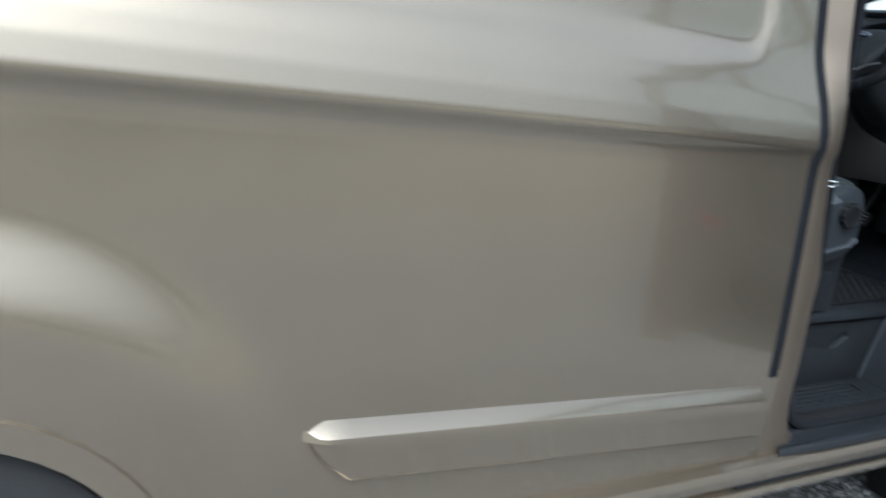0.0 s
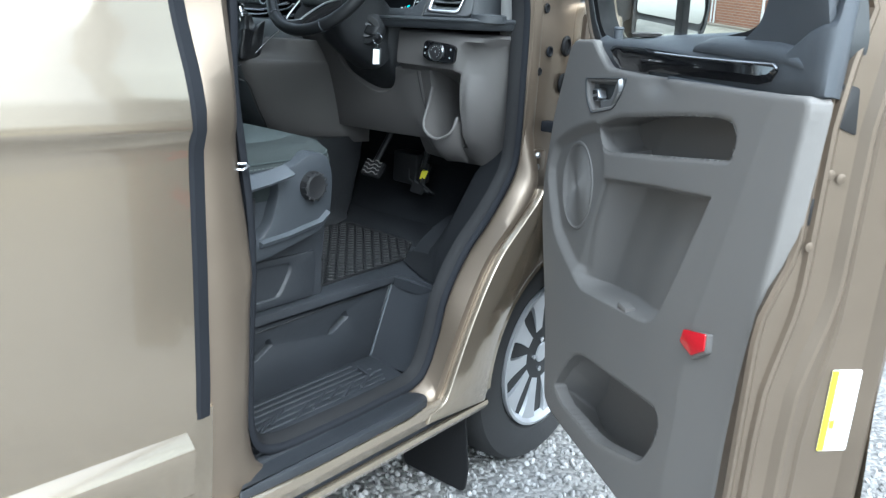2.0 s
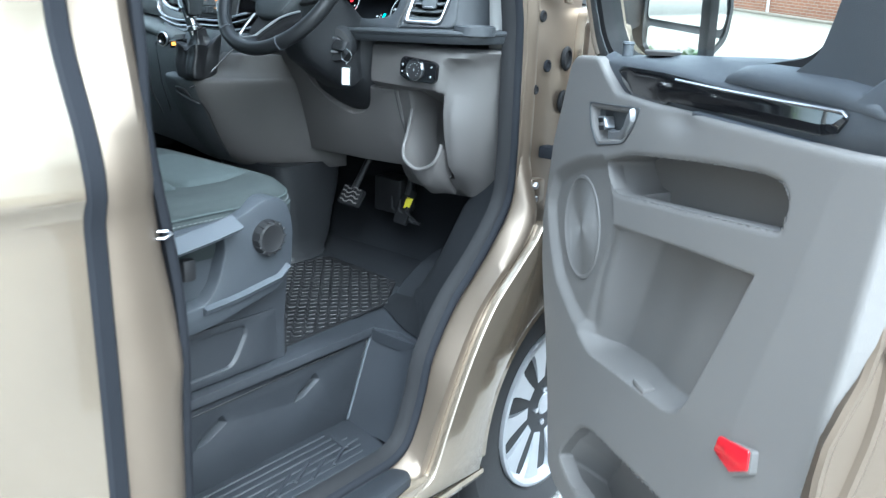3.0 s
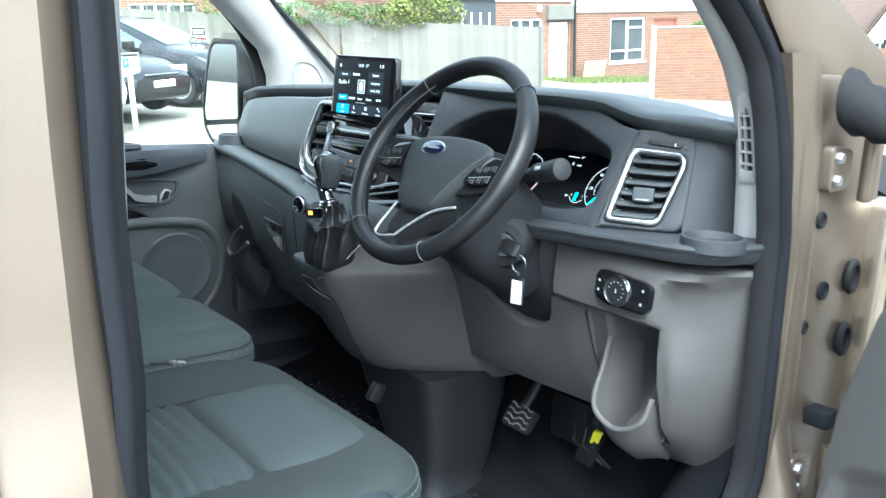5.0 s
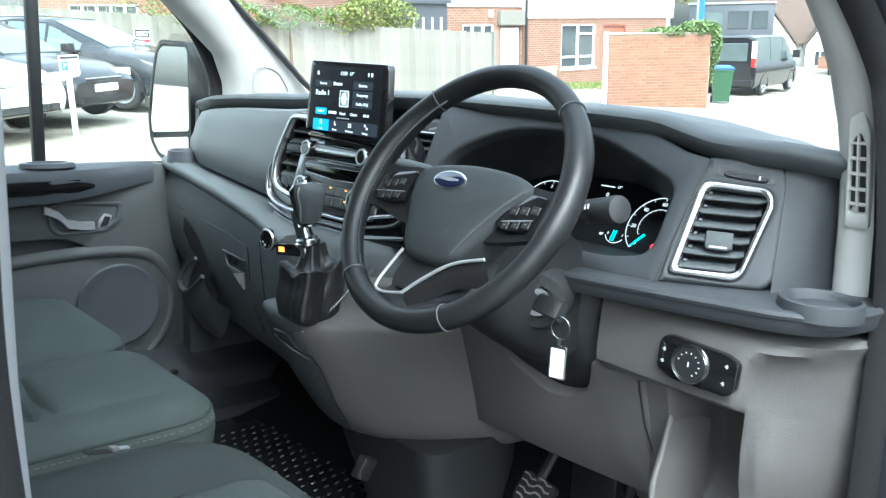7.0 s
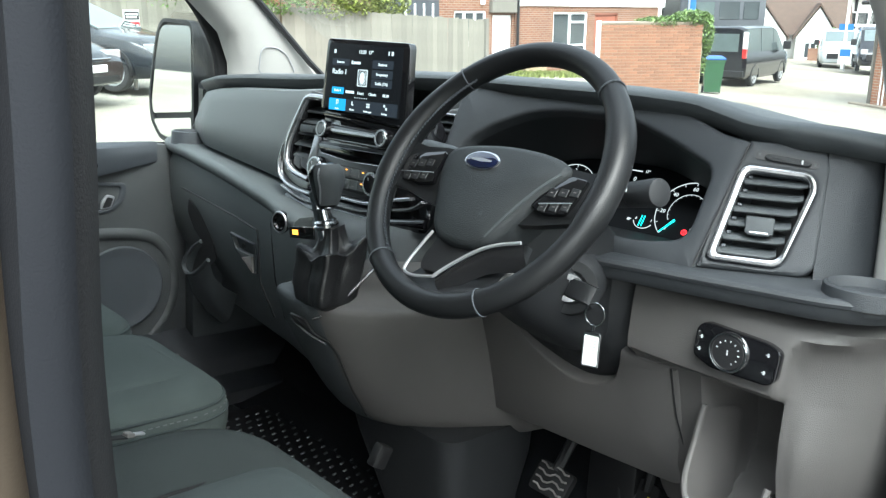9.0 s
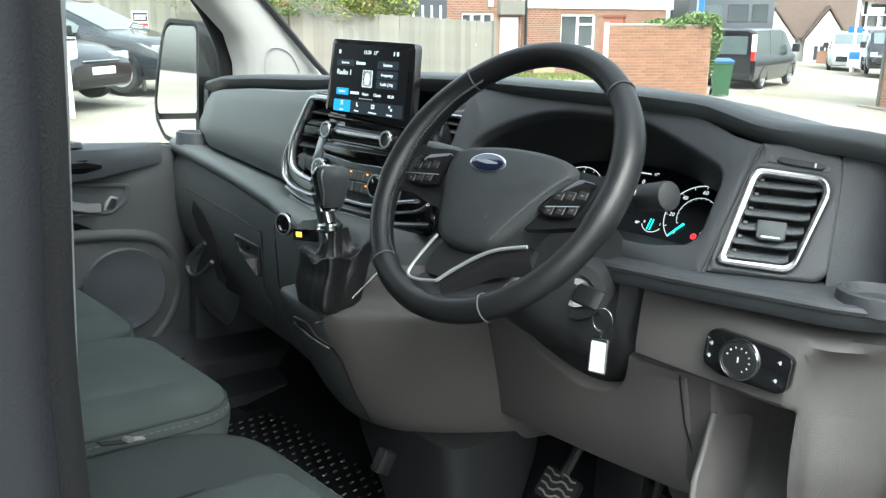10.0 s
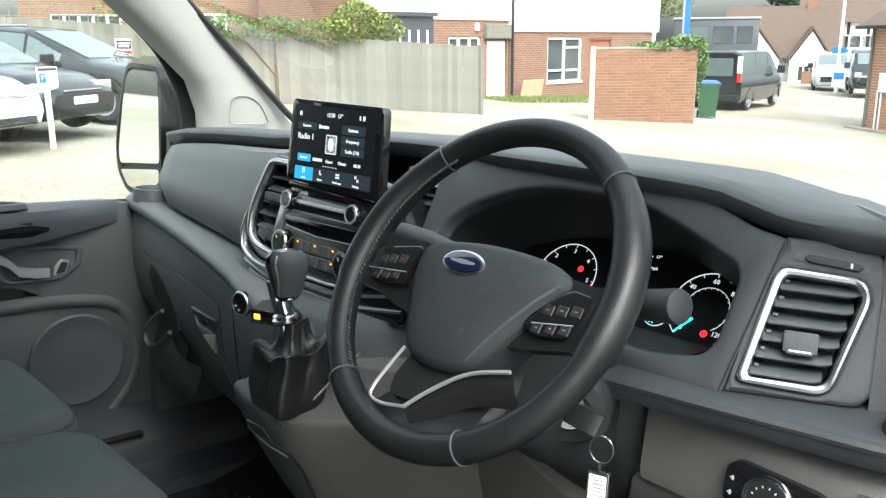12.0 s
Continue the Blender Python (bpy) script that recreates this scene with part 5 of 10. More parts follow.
# warm grey lower panel, driver's side
LOW_ROWS = ((1.250, [(0.965, 0.402), (0.962, 0.300), (0.964, 0.205), (0.972, 0.170), (0.988, 0.143), (1.020, 0.108), (1.075, 0.085), (1.130, 0.080)]),
            (1.243, [(0.955, 0.402), (0.950, 0.300), (0.951, 0.205), (0.958, 0.168), (0.975, 0.138), (1.010, 0.104), (1.070, 0.086), (1.130, 0.080)]),
            (1.232, [(0.953, 0.402), (0.946, 0.300), (0.946, 0.205), (0.950, 0.165), (0.967, 0.144), (1.000, 0.118), (1.070, 0.088), (1.130, 0.080)]),
            (1.222, [(0.952, 0.402), (0.945, 0.300), (0.944, 0.205), (0.949, 0.178), (0.969, 0.162), (1.005, 0.125), (1.070, 0.092), (1.130, 0.080)]),
            (1.205, [(0.951, 0.403), (0.944, 0.300), (0.942, 0.208), (0.946, 0.190), (0.969, 0.177), (1.007, 0.130), (1.070, 0.095), (1.130, 0.083)]),
            (1.175, [(0.949, 0.404), (0.942, 0.300), (0.940, 0.212), (0.944, 0.196), (0.969, 0.183), (1.008, 0.133), (1.070, 0.097), (1.130, 0.083)]),
            (1.160, [(0.951, 0.405), (0.944, 0.300), (0.942, 0.212), (0.946, 0.196), (0.969, 0.183), (1.009, 0.133), (1.070, 0.098), (1.130, 0.083)]),
            (1.153, [(0.962, 0.405), (0.956, 0.300), (0.951, 0.212), (0.955, 0.196), (0.969, 0.183), (1.010, 0.133), (1.070, 0.098), (1.130, 0.084)]),
            (1.147, [(0.970, 0.405), (0.971, 0.300), (0.968, 0.212), (0.966, 0.198), (0.970, 0.183), (1.010, 0.134), (1.070, 0.098), (1.130, 0.084)]),
            (1.105, [(0.985, 0.400), (0.984, 0.310), (0.966, 0.205), (0.966, 0.183), (0.972, 0.162), (1.014, 0.129), (1.072, 0.103), (1.130, 0.088)]),
            (1.060, [(1.003, 0.400), (0.998, 0.310), (0.972, 0.207), (0.972, 0.185), (0.978, 0.165), (1.020, 0.132), (1.075, 0.108), (1.130, 0.090)]),
            (1.020, [(1.030, 0.400), (1.006, 0.310), (0.982, 0.214), (0.982, 0.192), (0.990, 0.170), (1.030, 0.138), (1.077, 0.118), (1.130, 0.095)]),
            (0.985, [(1.045, 0.400), (1.015, 0.310), (0.990, 0.222), (0.990, 0.200), (1.000, 0.175), (1.040, 0.145), (1.080, 0.128), (1.130, 0.100)]),
            (0.950, [(1.062, 0.400), (1.035, 0.320), (1.012, 0.242), (1.012, 0.220), (1.024, 0.188), (1.058, 0.158), (1.086, 0.142), (1.130, 0.110)]),
            (0.920, [(1.080, 0.400), (1.060, 0.330), (1.045, 0.262), (1.045, 0.240), (1.055, 0.200), (1.075, 0.170), (1.090, 0.155), (1.130, 0.120)]),
            (0.895, [(1.100, 0.400), (1.085, 0.340), (1.075, 0.282), (1.075, 0.260), (1.082, 0.210), (1.090, 0.180), (1.100, 0.168), (1.130, 0.140)]))
LOW_Y = [0.40, 0.385, 0.37, 0.355, 0.34, 0.328, 0.318] + [0.312 - 0.003 * i for i in range(13)] + [0.27, 0.255, 0.24, 0.228, 0.218] + [0.212 - 0.0025 * i for i in range(30)] + [0.132, 0.124, 0.116, 0.110, 0.104, 0.098, 0.093, 0.088]
low = []
for z, pts in LOW_ROWS:
    open_z = smoothstep(1.150, 1.140, z) * smoothstep(0.975, 0.990, z) if z < 1.15 else 0.0
    row = []
    run = spline([(x, y, 0) for x, y in pts], 16)
    along = curve1([p.y for p in reversed(run)], [p.x for p in reversed(run)])
    for y in LOW_Y:
        p = Vector((along(y), y, 0))
        hollow = smoothstep(0.192, 0.206, p.y) * (1 - smoothstep(0.286, 0.302, p.y)) * open_z       # the pocket's hollow behind its lip
        row.append((p.x + 0.115 * hollow, p.y, z))
    low.append(row + [(1.22, 0.08, z), (1.22, 0.40, z)])
part("lower_dash_panel", loft(low), TAUPE, dash, "warm grey lower dashboard panel", smooth=42)
# open pocket with a rolled lip
lip = spline([(0.985, 0.300, 1.105), (0.972, 0.300, 1.055), (0.952, 0.296, 1.015), (0.946, 0.285, 0.990), (0.948, 0.255, 0.974), (0.951, 0.226, 0.980), (0.958, 0.203, 1.000), (0.972, 0.199, 1.035)], 5)
pocket = part("door_pocket", tube(lip, 0.0046, 8), TAUPE, dash, "open storage pocket with a pale rolled lip")
skirt = []
for i, p in enumerate(lip):
    k = smoothstep(0.97, 1.06, p.z)
    k = 1 - k
    skirt.append([p, Vector((p.x + 0.006, p.y, p.z - 0.012)), Vector((p.x + 0.022, p.y + (0.235 - p.y) * 0.06, p.z - 0.03 * k - 0.008)), Vector((p.x + 0.060, p.y + (0.235 - p.y) * 0.15, p.z - 0.055 * k - 0.012)), Vector((1.06, p.y + (0.25 - p.y) * 0.3, max(0.90, p.z - 0.09 * k - 0.02)))])
part("pocket_wall", loft(skirt, closed=False), TAUPE, pocket, smooth=70)
# light switch
LSW = axes((0.937, 0.2435, 1.200), (0.02, -1, 0), (0.05, 0, 1))
sw = part("light_switch", slab(rounded([(-0.055, 0.022), (-0.045, 0.032), (0.040, 0.026), (0.058, 0.018), (0.056, -0.022), (0.046, -0.031), (-0.030, -0.030), (-0.056, -0.018)], 0.008), -0.004, 0.006, LSW @ Matrix.Diagonal((0.92, 0.86, 1, 1)), 0.002), GLOSS, van, "black headlamp switch panel with a silver-ringed dial")
part("dial_ring", lathe([(0.0205, 0.006), (0.0240, 0.006), (0.0240, 0.0105), (0.0228, 0.0125), (0.0215, 0.0125), (0.0205, 0.010)], LSW @ Matrix.Translation((-0.006, 0, 0)), 40), CHROME, sw)
part("dial_cap", lathe([(0.001, 0.0115), (0.0190, 0.0112), (0.0208, 0.010), (0.0208, 0.005)], LSW @ Matrix.Translation((-0.006, 0, 0)), 36), BLACK, sw)
marks = []
for i in range(9):
    a = radians(-60 + i * 28)
    marks.append(box(0.0128, 0.0148, -0.0006, 0.0006, 0.0114, 0.0121, 0, 1, LSW @ Matrix.Translation((-0.006, 0, 0)) @ Matrix.Rotation(a, 4, "Z")))
marks.append(box(-0.0008, 0.0008, -0.0030, 0.0030, 0.0114, 0.0121, 0, 1, LSW @ Matrix.Translation((-0.006, 0, 0))))
for x, y in ((-0.043, 0.009), (-0.044, -0.006), (0.039, 0.009), (0.037, -0.012)):
    marks += [box(x - 0.0024, x + 0.0024, y - 0.0004, y + 0.0004, 0.006, 0.0066, 0, 1, LSW), box(x - 0.0004, x + 0.0016, y - 0.0022, y + 0.0022, 0.006, 0.0066, 0, 1, LSW)]
tagged(part("switch_marks", join(*marks), MARK, sw), kind="stuff")

# knee panel below the column
KNEE = axes((0.985, 0, 1.10), (0, -1, 0), (-0.35, 0, 0.937))
knee = [(-0.80, -0.172), (-0.67, -0.170), (-0.508, -0.167), (-0.36, -0.160), (-0.335, -0.150), (-0.335, 0.045), (-0.4235, 0.046), (-0.431, 0.016), (-0.441, -0.008), (-0.470, -0.030), (-0.517, -0.039), (-0.574, -0.015), (-0.618, 0.019), (-0.640, 0.050), (-0.646, 0.125), (-0.80, 0.125)]
part("knee_panel", holed(rounded(knee, [0.003, 0.003, 0.003, 0.003, 0.003, 0.003, 0.003, 0.01, 0.02, 0.03, 0.04, 0.04, 0.03, 0.02, 0.003, 0.003], 5), [], 0.03, KNEE, 0.004), TAUPE, dash, "warm grey knee panel with a round cut-out for the column", smooth=45)
part("knee_panel_seam", tube([KNEE @ Vector(p) for p in ((-0.3435, 0.045, 0.0006), (-0.3435, -0.03, 0.0006), (-0.336, -0.075, 0.0006))], 0.0014, 5), BLACK, dash)

# passenger's padded face, glove box, curved strip
fx = curve1([1.12, 1.20, 1.35, 1.68, 1.84], [0.950, 0.956, 0.972, 1.005, 1.06])
sz = curve1([1.05, 1.12, 1.20, 1.35, 1.60, 1.86], [1.210, 1.222, 1.228, 1.238, 1.252, 1.268])
rings = []
for y in np.linspace(1.175, 1.80, 24):
    x, z0, z1 = fx(y), sz(y) + 0.018, brow_z(y) - 0.030
    rings.append([(x + 0.05, y, z1), (x + 0.030, y, z1 - 0.004), (x + 0.014, y, z1 - 0.03), (x + 0.006, y, (z0 + z1) / 2 + 0.005), (x - 0.002, y, (z0 + z1) / 2 - 0.012), (x - 0.003, y, z0 + 0.03), (x + 0.006, y, z0 + 0.006), (x + 0.03, y, z0), (x + 0.10, y, z0), (x + 0.10, y, z1)])
part("passenger_dash_pad", loft(rings), DASH_SHEEN, dash, "padded black passenger dashboard face", smooth=30)
strip_l = spline([(1.060, 1.89, 1.268), (1.020, 1.86, 1.268), (1.000, 1.70, 1.258), (0.972, 1.50, 1.246), (0.945, 1.35, 1.238), (0.916, 1.20, 1.228), (0.900, 1.14, 1.222), (0.890, 1.06, 1.208)], 6)
part("dash_strip", sweep(strip_l, [(-0.07, -0.012), (0.018, -0.018), (0.026, -0.010), (0.026, 0.004), (0.016, 0.013), (-0.07, 0.016)]), DASH_SHEEN, dash, "soft black strip curving down to the console", smooth=60)
glove = []
for y in np.linspace(1.03, 1.87, 24):
    x = curve1([1.03, 1.12, 1.20, 1.35, 1.60, 1.87], [0.885, 0.895, 0.915, 0.945, 0.975, 1.01])(y)
    z = sz(y) - 0.014
    glove.append([(x + 0.004, y, z), (x - 0.008, y, z - 0.03), (x - 0.006, y, z - 0.12), (x + 0.008, y, z - 0.20), (x + 0.05, y, z - 0.275), (x + 0.10, y, 0.865 + (y - 1.03) * 0.02), (x + 0.30, y, 0.88), (x + 0.30, y, z)])
gb = part("glove_box", loft(glove), DASH_SHEEN, dash, "black glove box lid", smooth=40)
part("lid_seam", tube([(0.964, 1.705, 1.176), (0.940, 1.511, 1.170), (0.929, 1.383, 1.163), (0.915, 1.275, 1.156), (0.9105, 1.262, 1.14), (0.9135, 1.255, 1.05), (0.935, 1.235, 0.98)], 0.0018, 5), BLACK, gb)
GL = axes((0.9265, 1.345, 1.094), (0.13, -1, 0), (0, 0, 1))
latch = part("glove_latch", holed(rounded([(-0.042, 0.038), (0.042, 0.026), (0.046, -0.038), (0.008, -0.012), (-0.022, 0.0)], 0.004), [(rounded([(-0.034, 0.032), (0.038, 0.022), (0.040, -0.002), (-0.018, 0.006)], 0.003), 0.010, 0.05, False)], 0.006, GL @ Matrix.Translation((0, 0, 0.007)), 0.0015), DASH, gb, "glove box latch")
part("latch_paddle", slab(rounded([(0.004, -0.008), (0.040, 0.000), (0.044, -0.036), (0.024, -0.022)], 0.003), 0.007, 0.0115, GL, 0.002), TRIM, latch)
part("latch_lip", box(-0.040, 0.040, 0.029, 0.033, 0.004, 0.010, 0.001, 1, GL @ pose(0, 0, 0, 0, 0, -8)), TRIM_DK, latch)
part("lock_barrel", lathe([(0.001, 0.003), (0.005, 0.003), (0.006, 0.0)], GL @ Matrix.Translation((-0.002, 0.014, -0.002)), 14), BLACK, latch)
lipL = spline([(0.968, 1.620, 1.060), (0.964, 1.652, 1.040), (0.960, 1.680, 1.012), (0.957, 1.688, 0.990), (0.955, 1.668, 0.975), (0.953, 1.635, 0.979), (0.952, 1.595, 0.999), (0.952, 1.552, 1.031)], 5)
lip_part = part("pocket_lip", tube(lipL, 0.0055, 8), DASH, dash, "open side pocket with a rounded lip")
wallL = []
for p in lipL:
    k = 1 - smoothstep(0.99, 1.10, p.z)
    wallL.append([p, p + Vector((0.004, 0.0, -0.010)), p + Vector((0.016, (1.60 - p.y) * 0.10, -0.045 * k - 0.012)), p + Vector((0.045, (1.60 - p.y) * 0.20, -0.085 * k - 0.016)), Vector((1.03, p.y + (1.58 - p.y) * 0.3, p.z - 0.11 * k - 0.02))])
part("pocket_wall", loft(wallL, closed=False), DASH, lip_part, smooth=70)
# flat black plate that stands for the shade inside the pocket
part("pocket_dark_plate", slab([(p.y, p.z) for p in lipL] + [(1.575, 1.075), (1.62, 1.12), (1.69, 1.15), (1.695, 1.12), (1.66, 1.08)], 0, 0.003, axes((0.972, 0, 0), (0, 1, 0), (0, 0, 1))), BLACK, lip_part)
part("panel_seam", tube([(0.884, 1.150, 1.205), (0.8865, 1.176, 1.19), (0.888, 1.172, 1.15), (0.892, 1.165, 1.08), (0.91, 1.155, 1.0)], 0.0014, 5), BLACK, gb)
part("cup_holder", lathe([(0.037, -0.02), (0.040, 0.004), (0.043, 0.012), (0.048, 0.010), (0.050, -0.02)], pose(1.035, 1.80, 1.292), 32), TRIM_DK, van, "round black cup holder in the shelf")
part("socket", lathe([(0.001, 0.004), (0.011, 0.005), (0.013, 0.008), (0.018, 0.008), (0.021, 0.004), (0.021, 0.0)], axes((0.8705, 1.110, 1.206), (0.2, -1, 0), (0, 0, 1)), 24), GLOSS, dash, "round control knob")
part("knob_ring", lathe([(0.0170, 0.0065), (0.0170, 0.0088), (0.0190, 0.0088), (0.0205, 0.0065)], axes((0.8705, 1.110, 1.206), (0.2, -1, 0), (0, 0, 1)), 28, False), SILVER, dash)
part("hazard_bar", box(-0.034, 0.034, -0.011, 0.011, -0.002, 0.003, 0.002, 2, axes((0.868, 1.040, 1.199), (0.1, -1, 0.12), (0, 0, 1))), GLOSS, dash)
part("amber_key", box(-0.014, 0.002, -0.0045, 0.0045, 0.003, 0.0042, 0, 1, axes((0.868, 1.050, 1.198), (0.1, -1, 0.12), (0, 0, 1))), AMBER, dash)

# centre stack: gloss fascia, chrome-looped vent, control bar, heater panel
S = axes((0.912, 0.97, 1.17), (0, -1, 0), (0.15, 0, 0.985))
S_UP = S.to_3x3() @ Vector((0, 0, 1))
so = rounded([(-0.12, 0.060), (0.20, 0.070), (0.215, 0.12), (0.120, 0.262), (-0.188, 0.275), (-0.238, 0.205), (-0.254, 0.155), (-0.250, 0.105), (-0.20, 0.075)], [0.05, 0.02, 0.02, 0.03, 0.02, 0.05, 0.06, 0.03, 0.04])
vent_loop = rounded([(-0.128, 0.258), (-0.180, 0.257), (-0.206, 0.206), (-0.218, 0.176), (-0.215, 0.138), (-0.190, 0.124), (-0.150, 0.118), (-0.120, 0.19)], [0.004, 0.010, 0.02, 0.02, 0.016, 0.014, 0.01, 0.01])
stack = part("centre_console", holed(so, [(vent_loop, 0.055, 0.02, True)], 0.06, S, 0.003), GLOSS, dash, "gloss black centre console with chrome trim")


def strip_on_stack(pts, w, h, material, name, z=0.003, close=False):
    path = [S @ Vector((p.x, p.y, z)) for p in spline([(u, v, 0) for u, v in pts], 6)]
    return part(name, sweep(path, [(-w, -0.004), (-w, h * 0.5), (-w * 0.5, h), (w * 0.5, h), (w, h * 0.5), (w, -0.004)], close, S_UP), material, stack, smooth=60)


strip_on_stack([(-0.118, 0.263), (-0.150, 0.264), (-0.179, 0.262), (-0.191, 0.250), (-0.211, 0.209), (-0.2235, 0.176), (-0.2225, 0.142), (-0.211, 0.128), (-0.188, 0.119), (-0.140, 0.112)], 0.0052, 0.006, SATIN, "chrome_surround")
strip_on_stack([(-0.238, 0.168), (-0.2455, 0.140), (-0.242, 0.114), (-0.224, 0.100), (-0.19, 0.091), (-0.13, 0.087), (-0.047, 0.094), (0.04, 0.096), (0.107, 0.112), (0.151, 0.121)], 0.0030, 0.004, SATIN, "chrome_line")
strip_on_stack([(-0.222, 0.090), (-0.173, 0.078), (-0.128, 0.073), (-0.044, 0.080), (0.036, 0.082), (0.109, 0.095), (0.159, 0.106), (0.182, 0.120)], 0.0026, 0.006, SATIN, "chrome_line")
strip_on_stack([(-0.21, 0.070), (-0.14, 0.058), (-0.04, 0.064), (0.06, 0.066), (0.19, 0.085)], 0.008, 0.004, GLOSS, "gloss_lip", 0.0)
for i in range(5):
    v = 0.150 + i * 0.0215
    u0 = -0.214 + max(0.0, v - 0.175) * 0.42
    part("slat", loft([[(u, v - 0.002, -0.006), (u, v, -0.003), (u, v + 0.008, -0.012), (u, v + 0.015, -0.034), (u, v + 0.012, -0.036), (u, v + 0.004, -0.014)] for u in (u0, -0.122)]), DASH, stack, smooth=50).data.transform(S)
part("duct", slab(vent_loop, -0.058, -0.054, S), BLACK, stack)
part("vent_tab", box(-0.190, -0.148, 0.197, 0.211, -0.008, 0.006, 0.002, 2, S @ pose(0, 0, 0, 0, 0, 0)), DASH, stack)
for u in (-0.205, -0.180):
    part("vent_key", slab(rounded([(u, 0.134), (u + 0.023, 0.127), (u + 0.023, 0.148), (u, 0.152)], 0.003), -0.010, -0.001, S, 0.0015), DASH, stack)
part("silver_blade", slab(rounded([(-0.137, 0.196), (-0.121, 0.192), (-0.126, 0.150), (-0.150, 0.136)], 0.003), 0.0, 0.007, S, 0.002), SILVER, stack)
RV = axes((1.018, 0.85, 1.39), (0, -1, 0), (0.15, 0, 0.985))
air_vent(RV, rounded([(-0.060, -0.034), (0.036, -0.027), (0.060, 0.023), (0.050, 0.037), (-0.060, 0.034)], 0.006), rounded([(-0.055, -0.028), (0.033, -0.022), (0.054, 0.022), (0.046, 0.031), (-0.055, 0.028)], 0.005), 4)
part("badge_strip", slab(rounded([(0.008, 0.040), (0.060, 0.052), (0.066, 0.044), (0.050, 0.036), (0.012, 0.034)], 0.003), -0.004, 0.006, RV, 0.002), SILVER, stack)
part("centre_pad", box(1.030, 1.080, 0.760, 0.905, 1.424, 1.446, 0.006, 3), TRIM_SH, dash)
# fascia plate, control bar and slot
part("fascia", slab(rounded([(-0.140, 0.186), (0.115, 0.190), (0.105, 0.103), (-0.03, 0.100), (-0.135, 0.108)], 0.012), 0.0, 0.004, S, 0.0015), PANEL, stack, "dark silver heater fascia")
bar = loft([[(u, 0.1925, 0.002), (u, 0.1905, 0.012), (u, 0.194, 0.022), (u, 0.207, 0.027), (u, 0.220, 0.022), (u, 0.224, 0.010), (u, 0.224, 0.0)] for u in (-0.090, -0.086, 0.094, 0.098)])
bar.transform(S)
part("radio_bar", bar, GLOSS, stack, "gloss black control bar with two knobs", smooth=50)
part("radio_bar_trim", box(-0.062, 0.070, 0.2065, 0.212, 0.024, 0.0283, 0.001, 1, S), SATIN, stack)
part("radio_bar_lip", box(-0.080, 0.086, 0.1925, 0.195, 0.015, 0.0225, 0.001, 1, S), SILVER, stack)
for u in (-0.081, 0.088):
    KM = S @ Matrix.Translation((u, 0.2085, 0))
    part("radio_knob", lathe([(0.001, 0.036), (0.009, 0.036), (0.0105, 0.034), (0.0135, 0.0355), (0.0155, 0.033), (0.0160, 0.008)], KM, 28), GLOSS, stack)
    part("knob_ring", lathe([(0.0112, 0.0345), (0.0112, 0.0362), (0.0136, 0.0362), (0.0142, 0.0345)], KM, 28, False), SILVER, stack)
part("slot", slab(rounded([(-0.124, 0.182), (0.074, 0.185), (0.066, 0.163), (-0.02, 0.160), (-0.112, 0.166)], 0.008), 0.003, 0.0065, S, 0.002), GLOSS, stack)
part("slot_edge", tube([S @ Vector(p) for p in ((-0.112, 0.1655, 0.006), (-0.02, 0.1595, 0.006), (0.066, 0.1625, 0.006))], 0.0010, 5), SATIN, stack)
hv = part("heater_panel", slab(rounded([(-0.088, 0.152), (0.044, 0.151), (0.036, 0.107), (-0.076, 0.111)], 0.008), 0.003, 0.006, S, 0.001), BLACK, stack, "heater control panel with lit keys")
for i in range(5):
    for j in range(2):
        u, v = -0.080 + i * 0.0236, 0.1125 + j * 0.0195
        if i == 2 and j == 0:
            part("heater_key", slab(rounded([(u, v), (u + 0.021, v), (u + 0.023, v + 0.017), (u - 0.002, v + 0.017)], 0.003), 0.006, 0.012, S, 0.0015), DASH, hv)
            continue
        part("heater_key", box(u, u + 0.0222, v, v + 0.018, 0.005, 0.0085, 0.0016, 1, S), PANEL if j else DASH, hv)
        if (i, j) in ((0, 1), (2, 1), (4, 1), (4, 0)):
            part("key_lamp", box(u + 0.008, u + 0.0125, v + 0.0125, v + 0.0145, 0.0086, 0.009, 0, 1, S), AMBER, hv)
        part("key_mark", box(u + 0.007, u + 0.0145, v + 0.006, v + 0.0068, 0.0086, 0.0089, 0, 1, S), TRIM, hv)
for u, v in ((-0.109, 0.1375), (0.060, 0.131)):
    KM = S @ Matrix.Translation((u, v, 0))
    part("heater_knob", lathe([(0.001, 0.020), (0.014, 0.020), (0.0165, 0.0175), (0.0195, 0.0185), (0.0215, 0.015), (0.022, 0.003)], KM, 32), GLOSS, hv)
    part("knob_ring", lathe([(0.0165, 0.0165), (0.0165, 0.0188), (0.0198, 0.0188), (0.0208, 0.0165)], KM, 32, False), CHROME, hv)
    part("knob_mark", box(-0.0007, 0.0007, 0.006, 0.012, 0.0200, 0.0204, 0, 1, KM @ Matrix.Rotation(0.6, 4, "Z")), MARK, hv)

